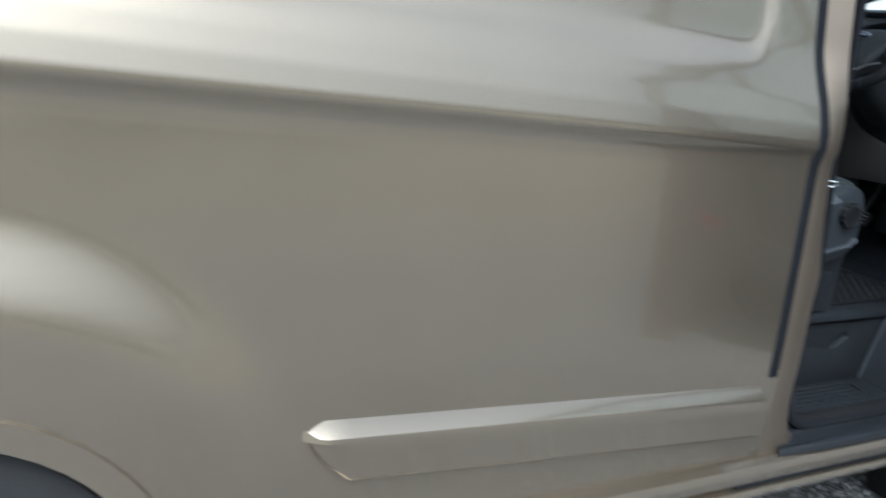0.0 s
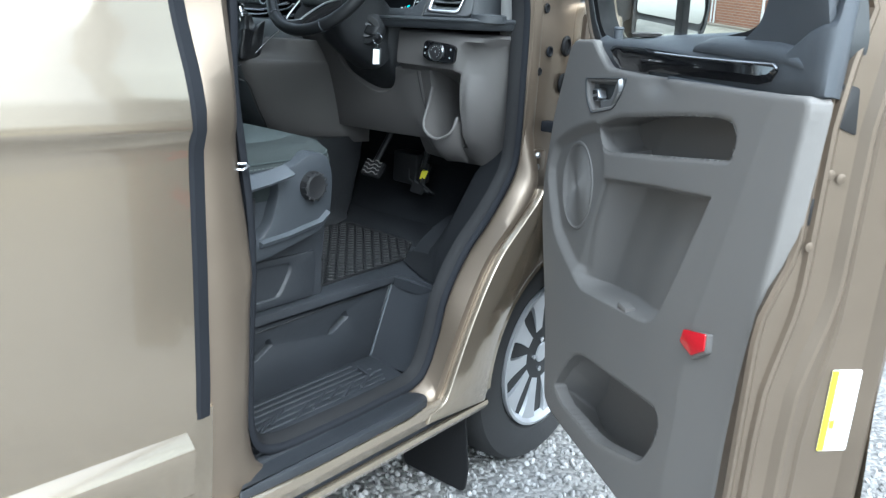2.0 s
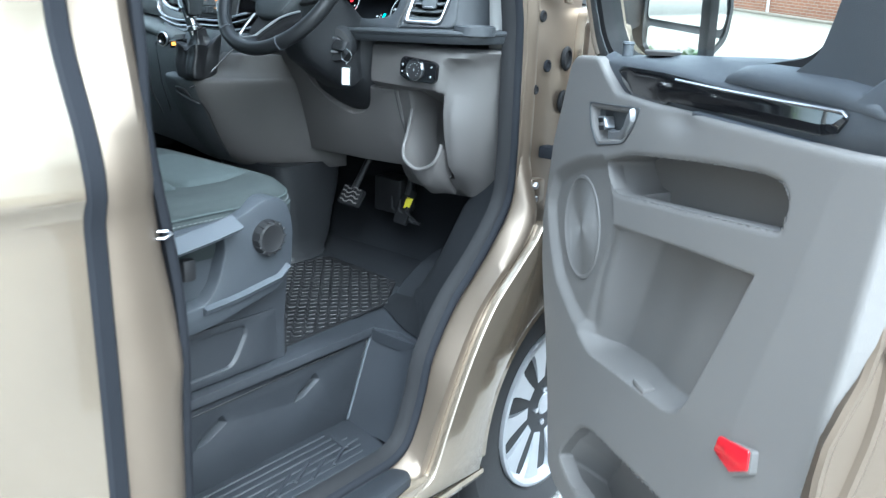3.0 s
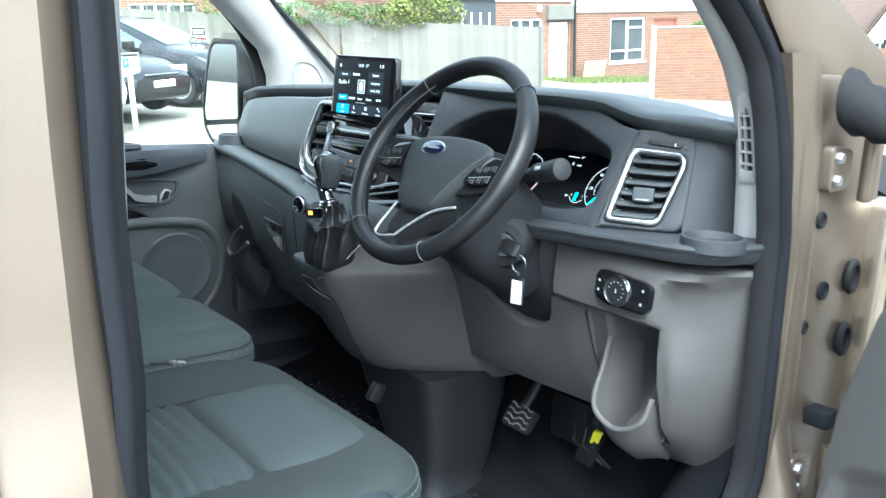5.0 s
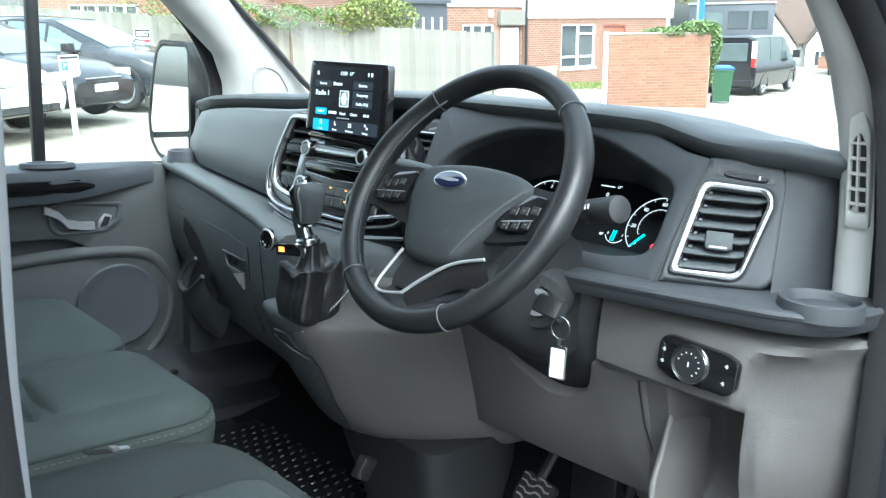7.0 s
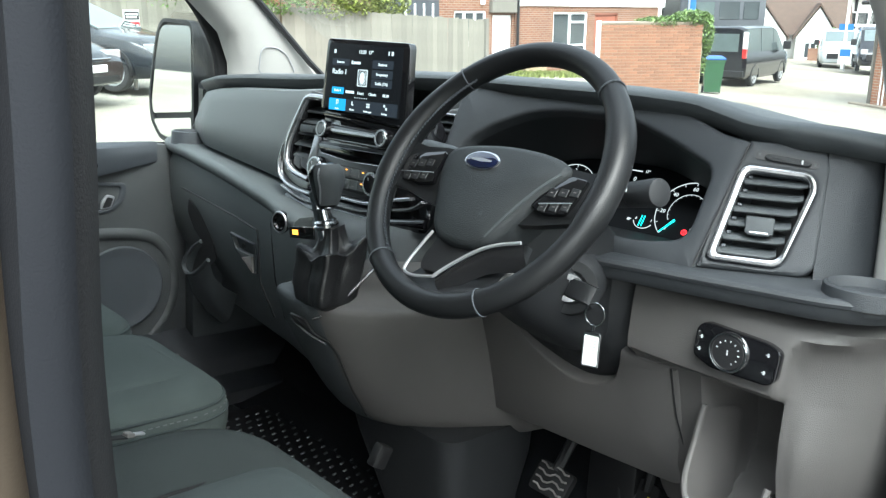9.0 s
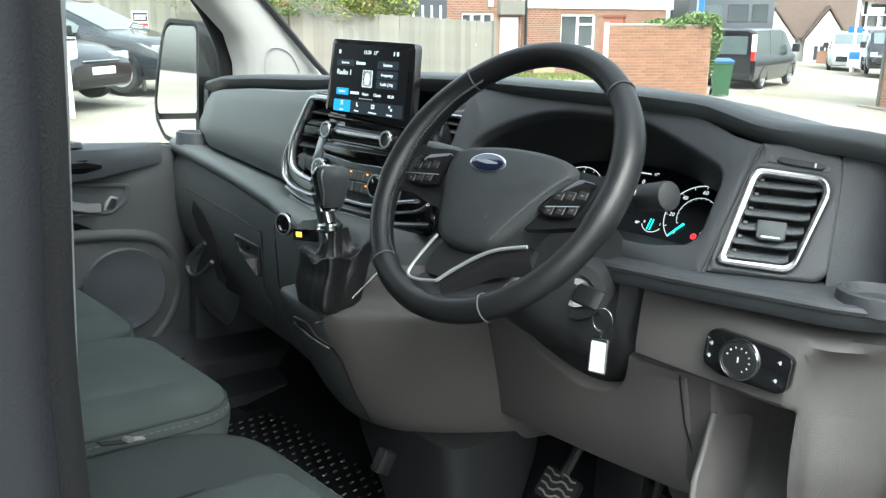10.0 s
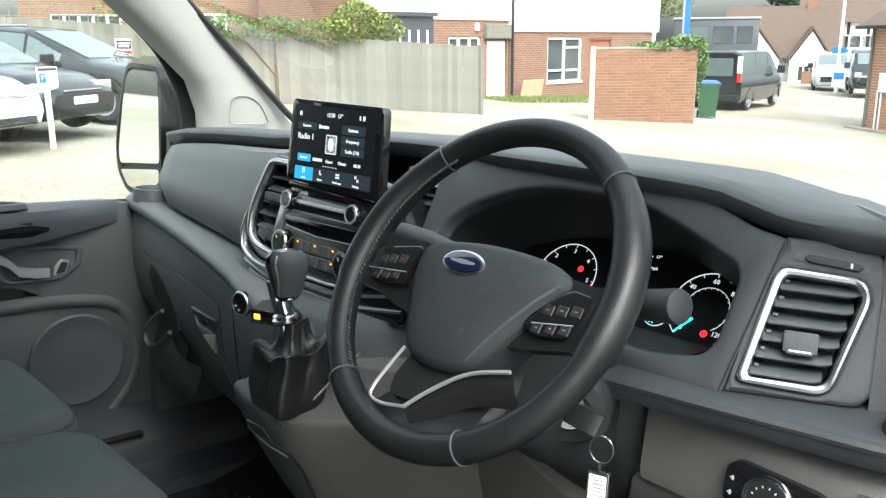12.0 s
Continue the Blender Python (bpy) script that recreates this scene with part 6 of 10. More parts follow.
# the touch screen
SC = axes((0.925, 0.960, 1.470), (0.06, -1, 0), (0.06, 0, 1))
screen = part("touch_screen", slab(rounded([(-0.103, -0.057), (0.116, -0.070), (0.111, 0.064), (-0.097, 0.068)], 0.010), -0.015, 0.0, SC, 0.003), GLOSS, van, "upright touch screen with a lit radio page")
part("display", slab(rounded([(-0.094, -0.049), (0.100, -0.058), (0.098, 0.056), (-0.089, 0.060)], 0.003), 0.0002, 0.0008, SC), LCD, screen, "lit radio page")
part("screen_stand", box(-0.07, 0.070, -0.085, 0.03, -0.06, -0.013, 0.012, 3, SC), COWL, screen)
part("screen_foot", slab(rounded([(-0.100, -0.060), (0.114, -0.073), (0.108, -0.083), (-0.094, -0.070)], 0.004), -0.018, -0.003, SC, 0.002), GLOSS, screen)


def tile(u0, u1, v0, v1, material, name="tile"):
    part(name, slab(rounded([(u0, v0), (u1, v0), (u1, v1), (u0, v1)], 0.002, 2), 0.0008, 0.0012, SC), material, screen)


tile(-0.074, -0.042, -0.026, -0.0145, LCD_BLUE)
tile(-0.079, -0.034, -0.054, -0.034, LCD_BLUE)
for v0 in (0.0205, 0.0045, -0.0105):
    tile(0.027, 0.078, v0, v0 + 0.0135, LCD_TILE)
tile(-0.078, -0.032, 0.0225, 0.0335, LCD_TILE)
tile(-0.034, 0.096, -0.055, -0.034, LCD_TILE)
tile(-0.0085, 0.0165, -0.0105, 0.0175, LCD_TEXT)
tile(-0.0072, 0.0152, -0.0092, 0.0162, LCD)
part("station_mark", lathe([(0.0030, 0), (0.0068, 0), (0.0068, 0.0008), (0.0030, 0.0008)], SC @ Matrix.Translation((0.004, 0.0035, 0.0012)) @ Matrix.Diagonal((0.9, 1.45, 1, 1)), 20), LCD_TEXT, screen)
for text, u, v, size in (("12:20", 0.000, 0.0460, 0.0085), ("17\u00b0", 0.0215, 0.0455, 0.0085), ("Sources", -0.055, 0.0280, 0.0062), ("Radio 1", -0.056, 0.0115, 0.0128), ("Stations", 0.0525, 0.0272, 0.0068), ("Frequency", 0.0525, 0.0112, 0.0068),
                         ("Traffic (TA)", 0.0525, -0.0038, 0.0066), ("Radio 1", -0.058, -0.0202, 0.0058), ("Heart", 0.003, -0.0220, 0.0068), ("Classic", 0.033, -0.0220, 0.0068), ("88.30", 0.066, -0.0222, 0.0066), ("Audio", -0.0565, -0.0510, 0.0042), ("Phone", -0.0165, -0.0505, 0.0046), ("Mobile apps", 0.024, -0.0510, 0.0042), ("Settings", 0.066, -0.0515, 0.0044)):
    lettering(text, size, SC @ Matrix.Translation((u, v, 0.0016)), LCD_TEXT, screen)
icons = [(-0.0745, 0.0425, 0.005, 0.0065), (0.064, 0.0425, 0.0025, 0.0065), (0.0715, 0.0425, 0.0045, 0.0065), (-0.0265, 0.0255, 0.0035, 0.006), (-0.0215, 0.0258, 0.018, 0.0042), (-0.0365, -0.0235, 0.022, 0.0045), (-0.0185, -0.0430, 0.0025, 0.0065), (-0.0165, -0.0435, 0.003, 0.0022),
         (0.0200, -0.0445, 0.0035, 0.0030), (0.0245, -0.0445, 0.0035, 0.0030), (0.0200, -0.0405, 0.0035, 0.0030), (0.0245, -0.0405, 0.0035, 0.0030), (0.0625, -0.0405, 0.004, 0.004), (0.0675, -0.0450, 0.004, 0.004), (-0.0595, -0.0440, 0.0015, 0.0075), (-0.0555, -0.0430, 0.0015, 0.0075), (-0.0595, -0.0370, 0.0055, 0.0014)]
icons += [(-0.012 + i * 0.006, -0.0305, 0.0022, 0.0014) for i in range(6)]
tagged(part("screen_icons", join(*[box(u, u + w, v, v + h, 0.0009, 0.0014, 0, 1, SC) for u, v, w, h in icons]), LCD_TEXT, screen), kind="stuff")

# console, gear lever
con = []
for z, pts in ((1.192, [(0.858, 0.812), (0.860, 0.808), (0.864, 0.80), (0.886, 0.752), (0.985, 0.705), (1.09, 0.69)]),
               (1.168, [(0.836, 0.828), (0.839, 0.822), (0.844, 0.812), (0.876, 0.752), (0.975, 0.702), (1.08, 0.69)]),
               (1.150, [(0.818, 0.845), (0.820, 0.838), (0.826, 0.824), (0.866, 0.752), (0.970, 0.700), (1.08, 0.69)]),
               (1.136, [(0.800, 0.960), (0.784, 0.90), (0.790, 0.835), (0.858, 0.748), (0.965, 0.700), (1.08, 0.69)]),
               (1.120, [(0.782, 0.975), (0.766, 0.90), (0.776, 0.818), (0.862, 0.737), (0.980, 0.692), (1.08, 0.685)]),
               (1.050, [(0.815, 0.985), (0.795, 0.90), (0.805, 0.815), (0.895, 0.740), (1.005, 0.695), (1.09, 0.685)]),
               (0.960, [(0.865, 0.975), (0.845, 0.90), (0.855, 0.825), (0.930, 0.757), (1.035, 0.705), (1.10, 0.69)]),
               (0.905, [(0.905, 0.960), (0.892, 0.90), (0.905, 0.835), (0.965, 0.772), (1.060, 0.715), (1.11, 0.69)]),
               (0.880, [(0.960, 0.94), (0.95, 0.90), (0.96, 0.845), (1.00, 0.79), (1.080, 0.725), (1.12, 0.70)])):
    con.append([(p.x, p.y, z) for p in spline([(x, y, 0) for x, y in pts], 5)] + [(1.16, 0.69, z), (1.16, 1.03, z), (0.95, 1.03, z)])
con = [list(r) for r in zip(*[spline(col, 4) for col in zip(*con)])]
part("console", loft(con), TAUPE, dash, "warm grey console below the gear lever", smooth=85)
shield = []
for ring in con[12:]:
    run = [p for p in ring[:-3] if p[1] > 0.822]
    shield.append([(p[0] - 0.0035, p[1] + 0.002, p[2]) for p in run] + [(run[0][0] + 0.06, run[0][1] + 0.03, run[0][2]), (run[0][0] + 0.09, 0.90, run[0][2]), (run[-1][0] + 0.05, run[-1][1], run[-1][2])])
k = min(len(r) for r in shield)
shield = [r[:k - 3] + r[-3:] for r in shield]
part("console_side", loft(shield), DASH, dash, "dark console side with a lidded slot", smooth=45)
part("lid_line", tube([(0.762, 0.900, 1.0975), (0.768, 0.860, 1.083), (0.784, 0.832, 1.070), (0.800, 0.828, 1.045), (0.828, 0.8275, 0.985), (0.868, 0.836, 0.925)], 0.0016, 6), BLACK, dash)
part("lid_edge", tube([(0.758, 0.900, 1.0945), (0.764, 0.860, 1.080), (0.780, 0.834, 1.067)], 0.0018, 6), TRIM_SH, dash)
part("console_bright_edge", tube(spline([(0.762, 0.846, 1.108), (0.775, 0.832, 1.118), (0.800, 0.818, 1.142), (0.824, 0.808, 1.168), (0.848, 0.797, 1.194), (0.868, 0.786, 1.213)], 5), 0.0020, 6), SATIN, dash)
part("console_slot", slab(rounded([(-0.022, 0.010), (0.006, 0.004), (0.020, -0.018), (-0.014, -0.006)], 0.003), 0, 0.004, axes((0.7615, 0.872, 1.100), (0.35, -1, 0), (-0.25, 0, 1)), 0.001), BLACK, dash)
duct = []
for z, x0, x1, y0, y1 in ((0.90, 0.935, 1.16, 0.705, 1.00), (0.83, 0.950, 1.16, 0.710, 0.985), (0.75, 0.968, 1.15, 0.722, 0.955), (0.68, 0.980, 1.15, 0.735, 0.925), (0.635, 0.985, 1.14, 0.745, 0.905), (0.613, 0.975, 1.14, 0.735, 0.915)):
    duct.append([(x, y, z) for x, y in rounded([(x0, y0), (x0, y1), (x1, y1), (x1, y0)], [0.045, 0.045, 0.02, 0.03], 6)])
part("footwell_duct", loft(duct), COWL, dash, "dark tapering foot of the console", smooth=80)

part("console_neck", loft([[(0.940 + d, 0.775, z), (0.870 + d, 0.82, z), (0.850 + d, 0.96, z), (0.880 + d, 1.05, z), (1.05, 1.06, z), (1.05, 0.775, z)] for z, d in ((1.10, 0.0), (1.17, 0.004), (1.225, 0.018), (1.240, 0.035))]), DASH, dash, smooth=50)

gear = part("gear_lever", lathe([(0.008, 0), (0.008, 0.09)], pose(0.797, 0.864, 1.215, -8, -12, 0), 12), CHROME, van, "gear lever with a gloss knob and a leather gaiter")


def gaiter_ring(z, w, pleat, dx=0.0, lift=0.0, dy=0.0):
    """A square of soft leather whose sides sag inwards in folds."""
    z = 1.216 - (1.216 - z) * (0.72 if z < 1.21 else 1.0)
    out = []
    for i in range(72):
        a = 2 * math.pi * i / 72
        c, s = math.cos(a), math.sin(a)
        m = min(w / max(abs(c), abs(s)), w * 1.36)
        corner = abs(math.sin(2 * a))
        fold = abs(math.sin(3.5 * a + 14 * (z - 1.12))) ** 0.7 + 0.5 * abs(math.sin(6.5 * a + 1.1 - 20 * (z - 1.12)))
        m *= 1 - pleat * (1 - corner) - 0.55 * pleat * (fold - 0.7)
        out.append((0.803 + dx + m * c, 0.857 + dy + m * s, z + lift * (corner ** 2 - 0.35) + 0.30 * m * c * smoothstep(1.12, 1.2, z)))
    return out


boot = [gaiter_ring(*r) for r in ((1.094, 0.028, 0.03, -0.014, 0.0, -0.012), (1.106, 0.036, 0.05, -0.016, 0.0, -0.010), (1.124, 0.038, 0.07, -0.013, 0.0, -0.006), (1.150, 0.041, 0.10, -0.010, 0.0, -0.004), (1.178, 0.042, 0.12, -0.005, 0.0, -0.002), (1.200, 0.042, 0.12, 0.0, 0.006), (1.212, 0.0425, 0.09, 0.0, 0.015), (1.216, 0.041, 0.09, 0.0, 0.018),
                                  (1.214, 0.035, 0.18, 0.0, 0.013), (1.212, 0.028, 0.24, 0.0, 0.006), (1.219, 0.021, 0.18), (1.234, 0.016, 0.06), (1.250, 0.013, 0.0))]
part("gaiter", loft(boot), BOOT, gear, "creased black leather gaiter", smooth=65)
part("gaiter_seam", sweep([Vector(p) + Vector((0, 0, 0.001)) for p in gaiter_ring(1.2145, 0.0425, 0.09, 0.0, 0.017)], circle(0.0012, 5), True), BOOT, gear)
part("collar", lathe([(0.017, 0.0), (0.020, 0.003), (0.020, 0.007), (0.016, 0.009), (0.018, 0.012), (0.013, 0.015), (0.0105, 0.030), (0.013, 0.034)], pose(0.796, 0.863, 1.246, -8, -12, 0), 24), CHROME, gear)
kn = []
for z, w, dx in ((-0.004, 0.011, 0), (0.002, 0.016, 0), (0.012, 0.020, -0.001), (0.030, 0.024, -0.003), (0.046, 0.027, -0.006), (0.058, 0.026, -0.009), (0.066, 0.020, -0.012), (0.069, 0.010, -0.013)):
    kn.append([Vector((0.792 + dx, 0.858 + dx * 0.8, 1.281 + z - 0.16 * w * math.sin(a))) + Vector((1.05 * w * math.cos(a), 0.95 * w * math.sin(a), 0)) for a in np.linspace(0, 2 * math.pi, 24, endpoint=False)])
knob = part("knob", loft(kn), GLOSS, gear, "gloss black and leather gear knob", smooth=60)
grip = []
for ring in kn[1:7]:
    c = sum((Vector(p) for p in ring), Vector()) / len(ring)
    grip.append([c + (Vector(p) - c) * 1.035 for p in ring[13:22]] + [c + (Vector(p) - c) * 0.9 for p in reversed(ring[13:22])])
part("knob_leather", loft(grip), DASH, knob, smooth=50)
part("knob_trim", tube(spline([(0.770, 0.846, 1.289), (0.764, 0.838, 1.312), (0.757, 0.834, 1.332), (0.762, 0.838, 1.344), (0.776, 0.852, 1.348)], 4), 0.0015, 6), SILVER, gear)

# ---------------------------------------------------------------- steering wheel and column
SW = axes((0.779, 0.507, 1.379), (0, -1, 0), (0.545, 0, 0.839))   # x to the driver's right, y up the wheel, z to the driver
rim_r = 0.173
rb = []
for i in range(72):
    a = 2 * math.pi * i / 72
    c, s = math.cos(a), math.sin(a)
    grip = 0.0150 + 0.0022 * math.exp(-((abs(c) - 0.95) / 0.12) ** 2) * (1 if s > -0.2 else 0)
    rb.append([SW @ Vector((c * (rim_r + grip * math.cos(b)), s * (rim_r + grip * math.cos(b)), grip * 1.08 * math.sin(b))) for b in np.linspace(0, 2 * math.pi, 14, endpoint=False)])
bm = loft(rb + [rb[0]], caps=False)
bmesh.ops.remove_doubles(bm, verts=bm.verts, dist=1e-6)
wheel = part("steering_wheel", bm, LEATHER, van, "black leather steering wheel with silver lower spokes", smooth=80)
for a in (47, 132, 233, 298):
    c, s = math.cos(radians(a)), math.sin(radians(a))
    ring = [SW @ Vector((c * (rim_r + 0.0156 * math.cos(b)), s * (rim_r + 0.0156 * math.cos(b)), 0.0168 * math.sin(b))) for b in np.linspace(0, 2 * math.pi, 20, endpoint=False)]
    part("rim_seam", sweep(ring, circle(0.0011, 5), True, SW.to_3x3() @ Vector((-s, c, 0))), TRIM_DK, wheel)
st = []
for a in np.linspace(radians(128), radians(232), 56):
    c, s = math.cos(a), math.sin(a)
    m = SW @ Matrix.Translation((c * (rim_r - 0.0158), s * (rim_r - 0.0158), 0.005)) @ Matrix.Rotation(a + 0.5, 4, "Z")
    st.append(box(-0.0008, 0.0008, -0.003, 0.003, -0.001, 0.0012, 0, 1, m))
part("rim_stitching", join(*st), TRIM_DK, wheel)
hubo = [(-0.088, 0.016), (-0.078, 0.030), (-0.045, 0.038), (0.007, 0.043), (0.065, 0.041), (0.098, 0.033), (0.111, 0.020), (0.094, -0.008), (0.066, -0.055), (0.046, -0.083), (0.020, -0.094), (-0.022, -0.095), (-0.048, -0.083), (-0.066, -0.052), (-0.084, -0.010)]
hr = []
ho = [(p.x, p.y) for p in spline([(x, y, 0) for x, y in hubo], 3, True)]
for k, z in ((0.97, -0.050), (1.0, -0.022), (1.0, -0.010), (0.97, -0.003), (0.88, 0.001), (0.60, 0.005), (0.25, 0.007), (0.02, 0.0075)):
    hr.append([SW @ Vector((0.012 + (x - 0.012) * k, -0.022 + (y + 0.022) * k, z)) for x, y in ho])
part("airbag_pad", loft(hr), WHEEL_PAD, wheel, "padded black wheel boss", smooth=50)
part("boss_ridge", tube([SW @ Vector(p) for p in spline([(0.104, 0.016, -0.001), (0.084, -0.010, 0.002), (0.060, -0.046, 0.002), (0.040, -0.078, -0.001)], 5)], 0.0022, 6), DASH, wheel)
badge = [(0.026 * math.cos(a), 0.0115 * math.sin(a)) for a in np.linspace(0, 2 * math.pi, 36, endpoint=False)]
BD = SW @ Matrix.Translation((-0.015, 0.013, 0.0035)) @ pose(0, 0, 0, -6, 0, 0)
part("badge_rim", slab([(x * 1.12, y * 1.20) for x, y in badge], -0.003, 0.003, BD, 0.001), CHROME, wheel)
part("badge", slab(badge, 0.003, 0.0042, BD, 0.0006), BLUE_BADGE, wheel, "blue oval badge without lettering")
part("badge_mark", slab(rounded([(-0.017, -0.0012), (0.0, -0.0028), (0.017, -0.0012), (0.017, 0.0012), (0.0, 0.0028), (-0.017, 0.0012)], 0.001), 0.0042, 0.0046, BD), SILVER, wheel)
lettering("AIRBAG", 0.008, SW @ Matrix.Translation((0.012, -0.052, 0.0055)) @ pose(0, 0, 0, 4, 0, -6), TRIM_DK, wheel)
# spokes with their key pads
pads = ([(-0.156, -0.012), (-0.157, 0.004), (-0.142, 0.013), (-0.090, 0.022), (-0.092, -0.008), (-0.088, -0.024), (-0.118, -0.030), (-0.145, -0.024)],
        [(0.080, -0.028), (0.086, -0.014), (0.118, 0.017), (0.142, 0.015), (0.138, -0.008), (0.130, -0.030), (0.100, -0.034)])
for s, outline_p in zip((-1, 1), pads):
    sp = loft([[SW @ Vector((s * x, y - h, z - 0.010)), SW @ Vector((s * x, y - h, z)), SW @ Vector((s * x, y + h, z)), SW @ Vector((s * x, y + h, z - 0.012))] for x, y, h, z in ((0.060, -0.012, 0.040, -0.012), (0.10, -0.008, 0.038, -0.010), (0.135, -0.006, 0.032, -0.008), (0.166, -0.004, 0.034, -0.002))])
    spoke = part("spoke", sp, LEATHER, wheel, smooth=60)
    pad_s = part("button_pad", slab(rounded(outline_p, 0.005), -0.010, -0.002, SW, 0.0015), GLOSS, spoke)
    cx, cy = sum(p[0] for p in outline_p) / len(outline_p), sum(p[1] for p in outline_p) / len(outline_p)
    split = [(cx - 0.030, cy - 0.010), (cx + 0.030, cy - 0.004)] if s < 0 else [(cx - 0.022, cy - 0.012), (cx + 0.022, cy - 0.004)]
    part("key_trim", tube([SW @ Vector((*split[0], -0.0012)), SW @ Vector((*split[1], -0.0012))], 0.0007, 5, up=SW.to_3x3() @ Vector((0, 0, 1))), SILVER, pad_s)
    for i in range(3):
        for j in range(2):
            ku, kv = cx + (i - 1) * 0.0150 + (0.004 * j if s > 0 else 0.0), cy + (0.0065 if j else -0.0125) + (i - 1) * 0.0025
            kw = 0.0062 if j or s < 0 else 0.0056
            part("key", box(ku - kw, ku + kw, kv - 0.0052, kv + 0.0052, -0.0035, -0.0012, 0.0008, 1, SW), BLACK, pad_s)
            part("key_mark", box(ku - 0.0018, ku + 0.0018, kv - 0.0005, kv + 0.0005, -0.0012, -0.0009, 0, 1, SW), TRIM, pad_s)
low_sp = loft([[SW @ Vector((cx - w1, y, z - 0.012)), SW @ Vector((cx - w1 * 0.9, y, z)), SW @ Vector((cx + w1 * 0.9, y, z)), SW @ Vector((cx + w1, y, z - 0.012))] for y, w1, z, cx in ((-0.060, 0.045, -0.046, 0.02), (-0.090, 0.062, -0.034, 0.016), (-0.13, 0.066, -0.020, 0.008), (-0.150, 0.068, -0.012, 0.0), (-0.166, 0.070, -0.006, 0.0))])
part("lower_spoke", low_sp, LEATHER, wheel, smooth=60)
part("spoke_recess", slab(rounded([(-0.042, -0.086), (0.038, -0.088), (0.006, -0.118), (-0.010, -0.132), (-0.048, -0.134), (-0.052, -0.115)], 0.008), -0.024, -0.014, SW), BLACK, wheel)
trim_l = spline([(-0.046, -0.086, -0.010), (-0.053, -0.105, -0.010), (-0.060, -0.132, -0.009), (-0.057, -0.145, -0.008), (-0.038, -0.147, -0.008), (-0.008, -0.141, -0.008)], 5)
trim_r = spline([(-0.008, -0.141, -0.008), (0.009, -0.121, -0.009), (0.036, -0.096, -0.010), (0.060, -0.083, -0.010), (0.092, -0.073, -0.010)], 5)
for line, wdt in ((trim_l, 0.0020), (trim_r, 0.0023)):
    part("spoke_trim", tube([SW @ (p + Vector((0, 0, 0.006))) for p in line], wdt, 6, up=SW.to_3x3() @ Vector((0, 0, 1))), ALLOY, wheel, "silver lower spoke trim")
infill = loft([[SW @ Vector((p.x, p.y, p.z + 0.001)), SW @ Vector((p.x + 0.006 + 0.004 * k, p.y - 0.008 - 0.006 * k, p.z + 0.002)), SW @ Vector((p.x + 0.012 + 0.006 * k, p.y - 0.016 - 0.012 * k, p.z - 0.008))] for p, k in zip(trim_r, np.linspace(0, 1, len(trim_r)))], closed=False)
part("spoke_infill", infill, SPOKE, wheel, "dark gloss lower spoke", smooth=60)


# column cowl, ignition, stalks
cw = []
for k, w, h0, h1 in ((-0.035, 0.055, -0.075, 0.05), (-0.07, 0.062, -0.10, 0.055), (-0.13, 0.070, -0.125, 0.05), (-0.20, 0.075, -0.125, 0.04), (-0.27, 0.075, -0.12, 0.03)):
    cw.append([SW @ Vector((x, y, k)) for x, y in rounded([(-w, h0 * 0.5), (-w * 0.7, h0), (w * 0.7, h0), (w * 1.05, h0 * 0.4), (w, h1), (-w, h1)], 0.04, 7)])
cowl = part("column_cowl", loft(cw), COWL, van, "black steering column cowl with the ignition", smooth=75)
part("column_skirt", loft([[(x, y, z) for x, y in rounded([(a, 0.63), (a - 0.012, 0.52), (a, 0.43), (a + 0.045, 0.399), (1.10, 0.399), (1.10, 0.63)], [0.03, 0.05, 0.05, 0.03, 0.0, 0.0], 6)] for a, z in ((0.945, 1.284), (0.935, 1.262), (0.940, 1.21), (0.965, 1.15), (1.005, 1.10), (1.05, 1.05))]), COWL, cowl, smooth=70)
IG = axes((0.868, 0.440, 1.242), (0.55, -0.80, -0.05), (-0.1, 0, 1))
part("ignition_bezel", lathe([(0.018, 0.000), (0.023, 0.006), (0.036, 0.005), (0.043, -0.006), (0.047, -0.035)], IG @ pose(0, 0, -0.004), 36), COWL, cowl)
part("ignition_barrel", lathe([(0.001, 0.003), (0.010, 0.003), (0.0115, 0.006), (0.0185, 0.006), (0.0200, 0.003), (0.0200, -0.006)], IG, 28), CHROME, cowl, "bright ignition barrel")
ST = axes((0.905, 0.430, 1.355), (-0.25, -1, 0.22), (0.35, 0, 1))
part("stalk", loft([[ST @ Vector((x, r * math.cos(a), r * math.sin(a))) for a in np.linspace(0, 2 * math.pi, 14, endpoint=False)] for x, r in ((-0.02, 0.010), (0.02, 0.011), (0.028, 0.0140), (0.032, 0.0155), (0.054, 0.0160), (0.056, 0.0150), (0.058, 0.0160), (0.080, 0.0165), (0.098, 0.0175), (0.102, 0.0165), (0.104, 0.012))]), COWL, cowl, "stubby black wiper stalk", smooth=40)
part("stalk_marks", join(*[box(0.052 + i * 0.006, 0.0535 + i * 0.006, -0.003, 0.003, 0.0178, 0.0193, 0, 1, ST) for i in range(3)]), MARK, cowl)
part("stalk", loft([[axes((0.90, 0.600, 1.365), (-0.2, 1, 0.15), (0.35, 0, 1)) @ Vector((x, r * math.cos(a), r * math.sin(a))) for a in np.linspace(0, 2 * math.pi, 12, endpoint=False)] for x, r in ((-0.02, 0.009), (0.05, 0.010), (0.09, 0.014), (0.13, 0.012), (0.15, 0.008))]), DASH, cowl)

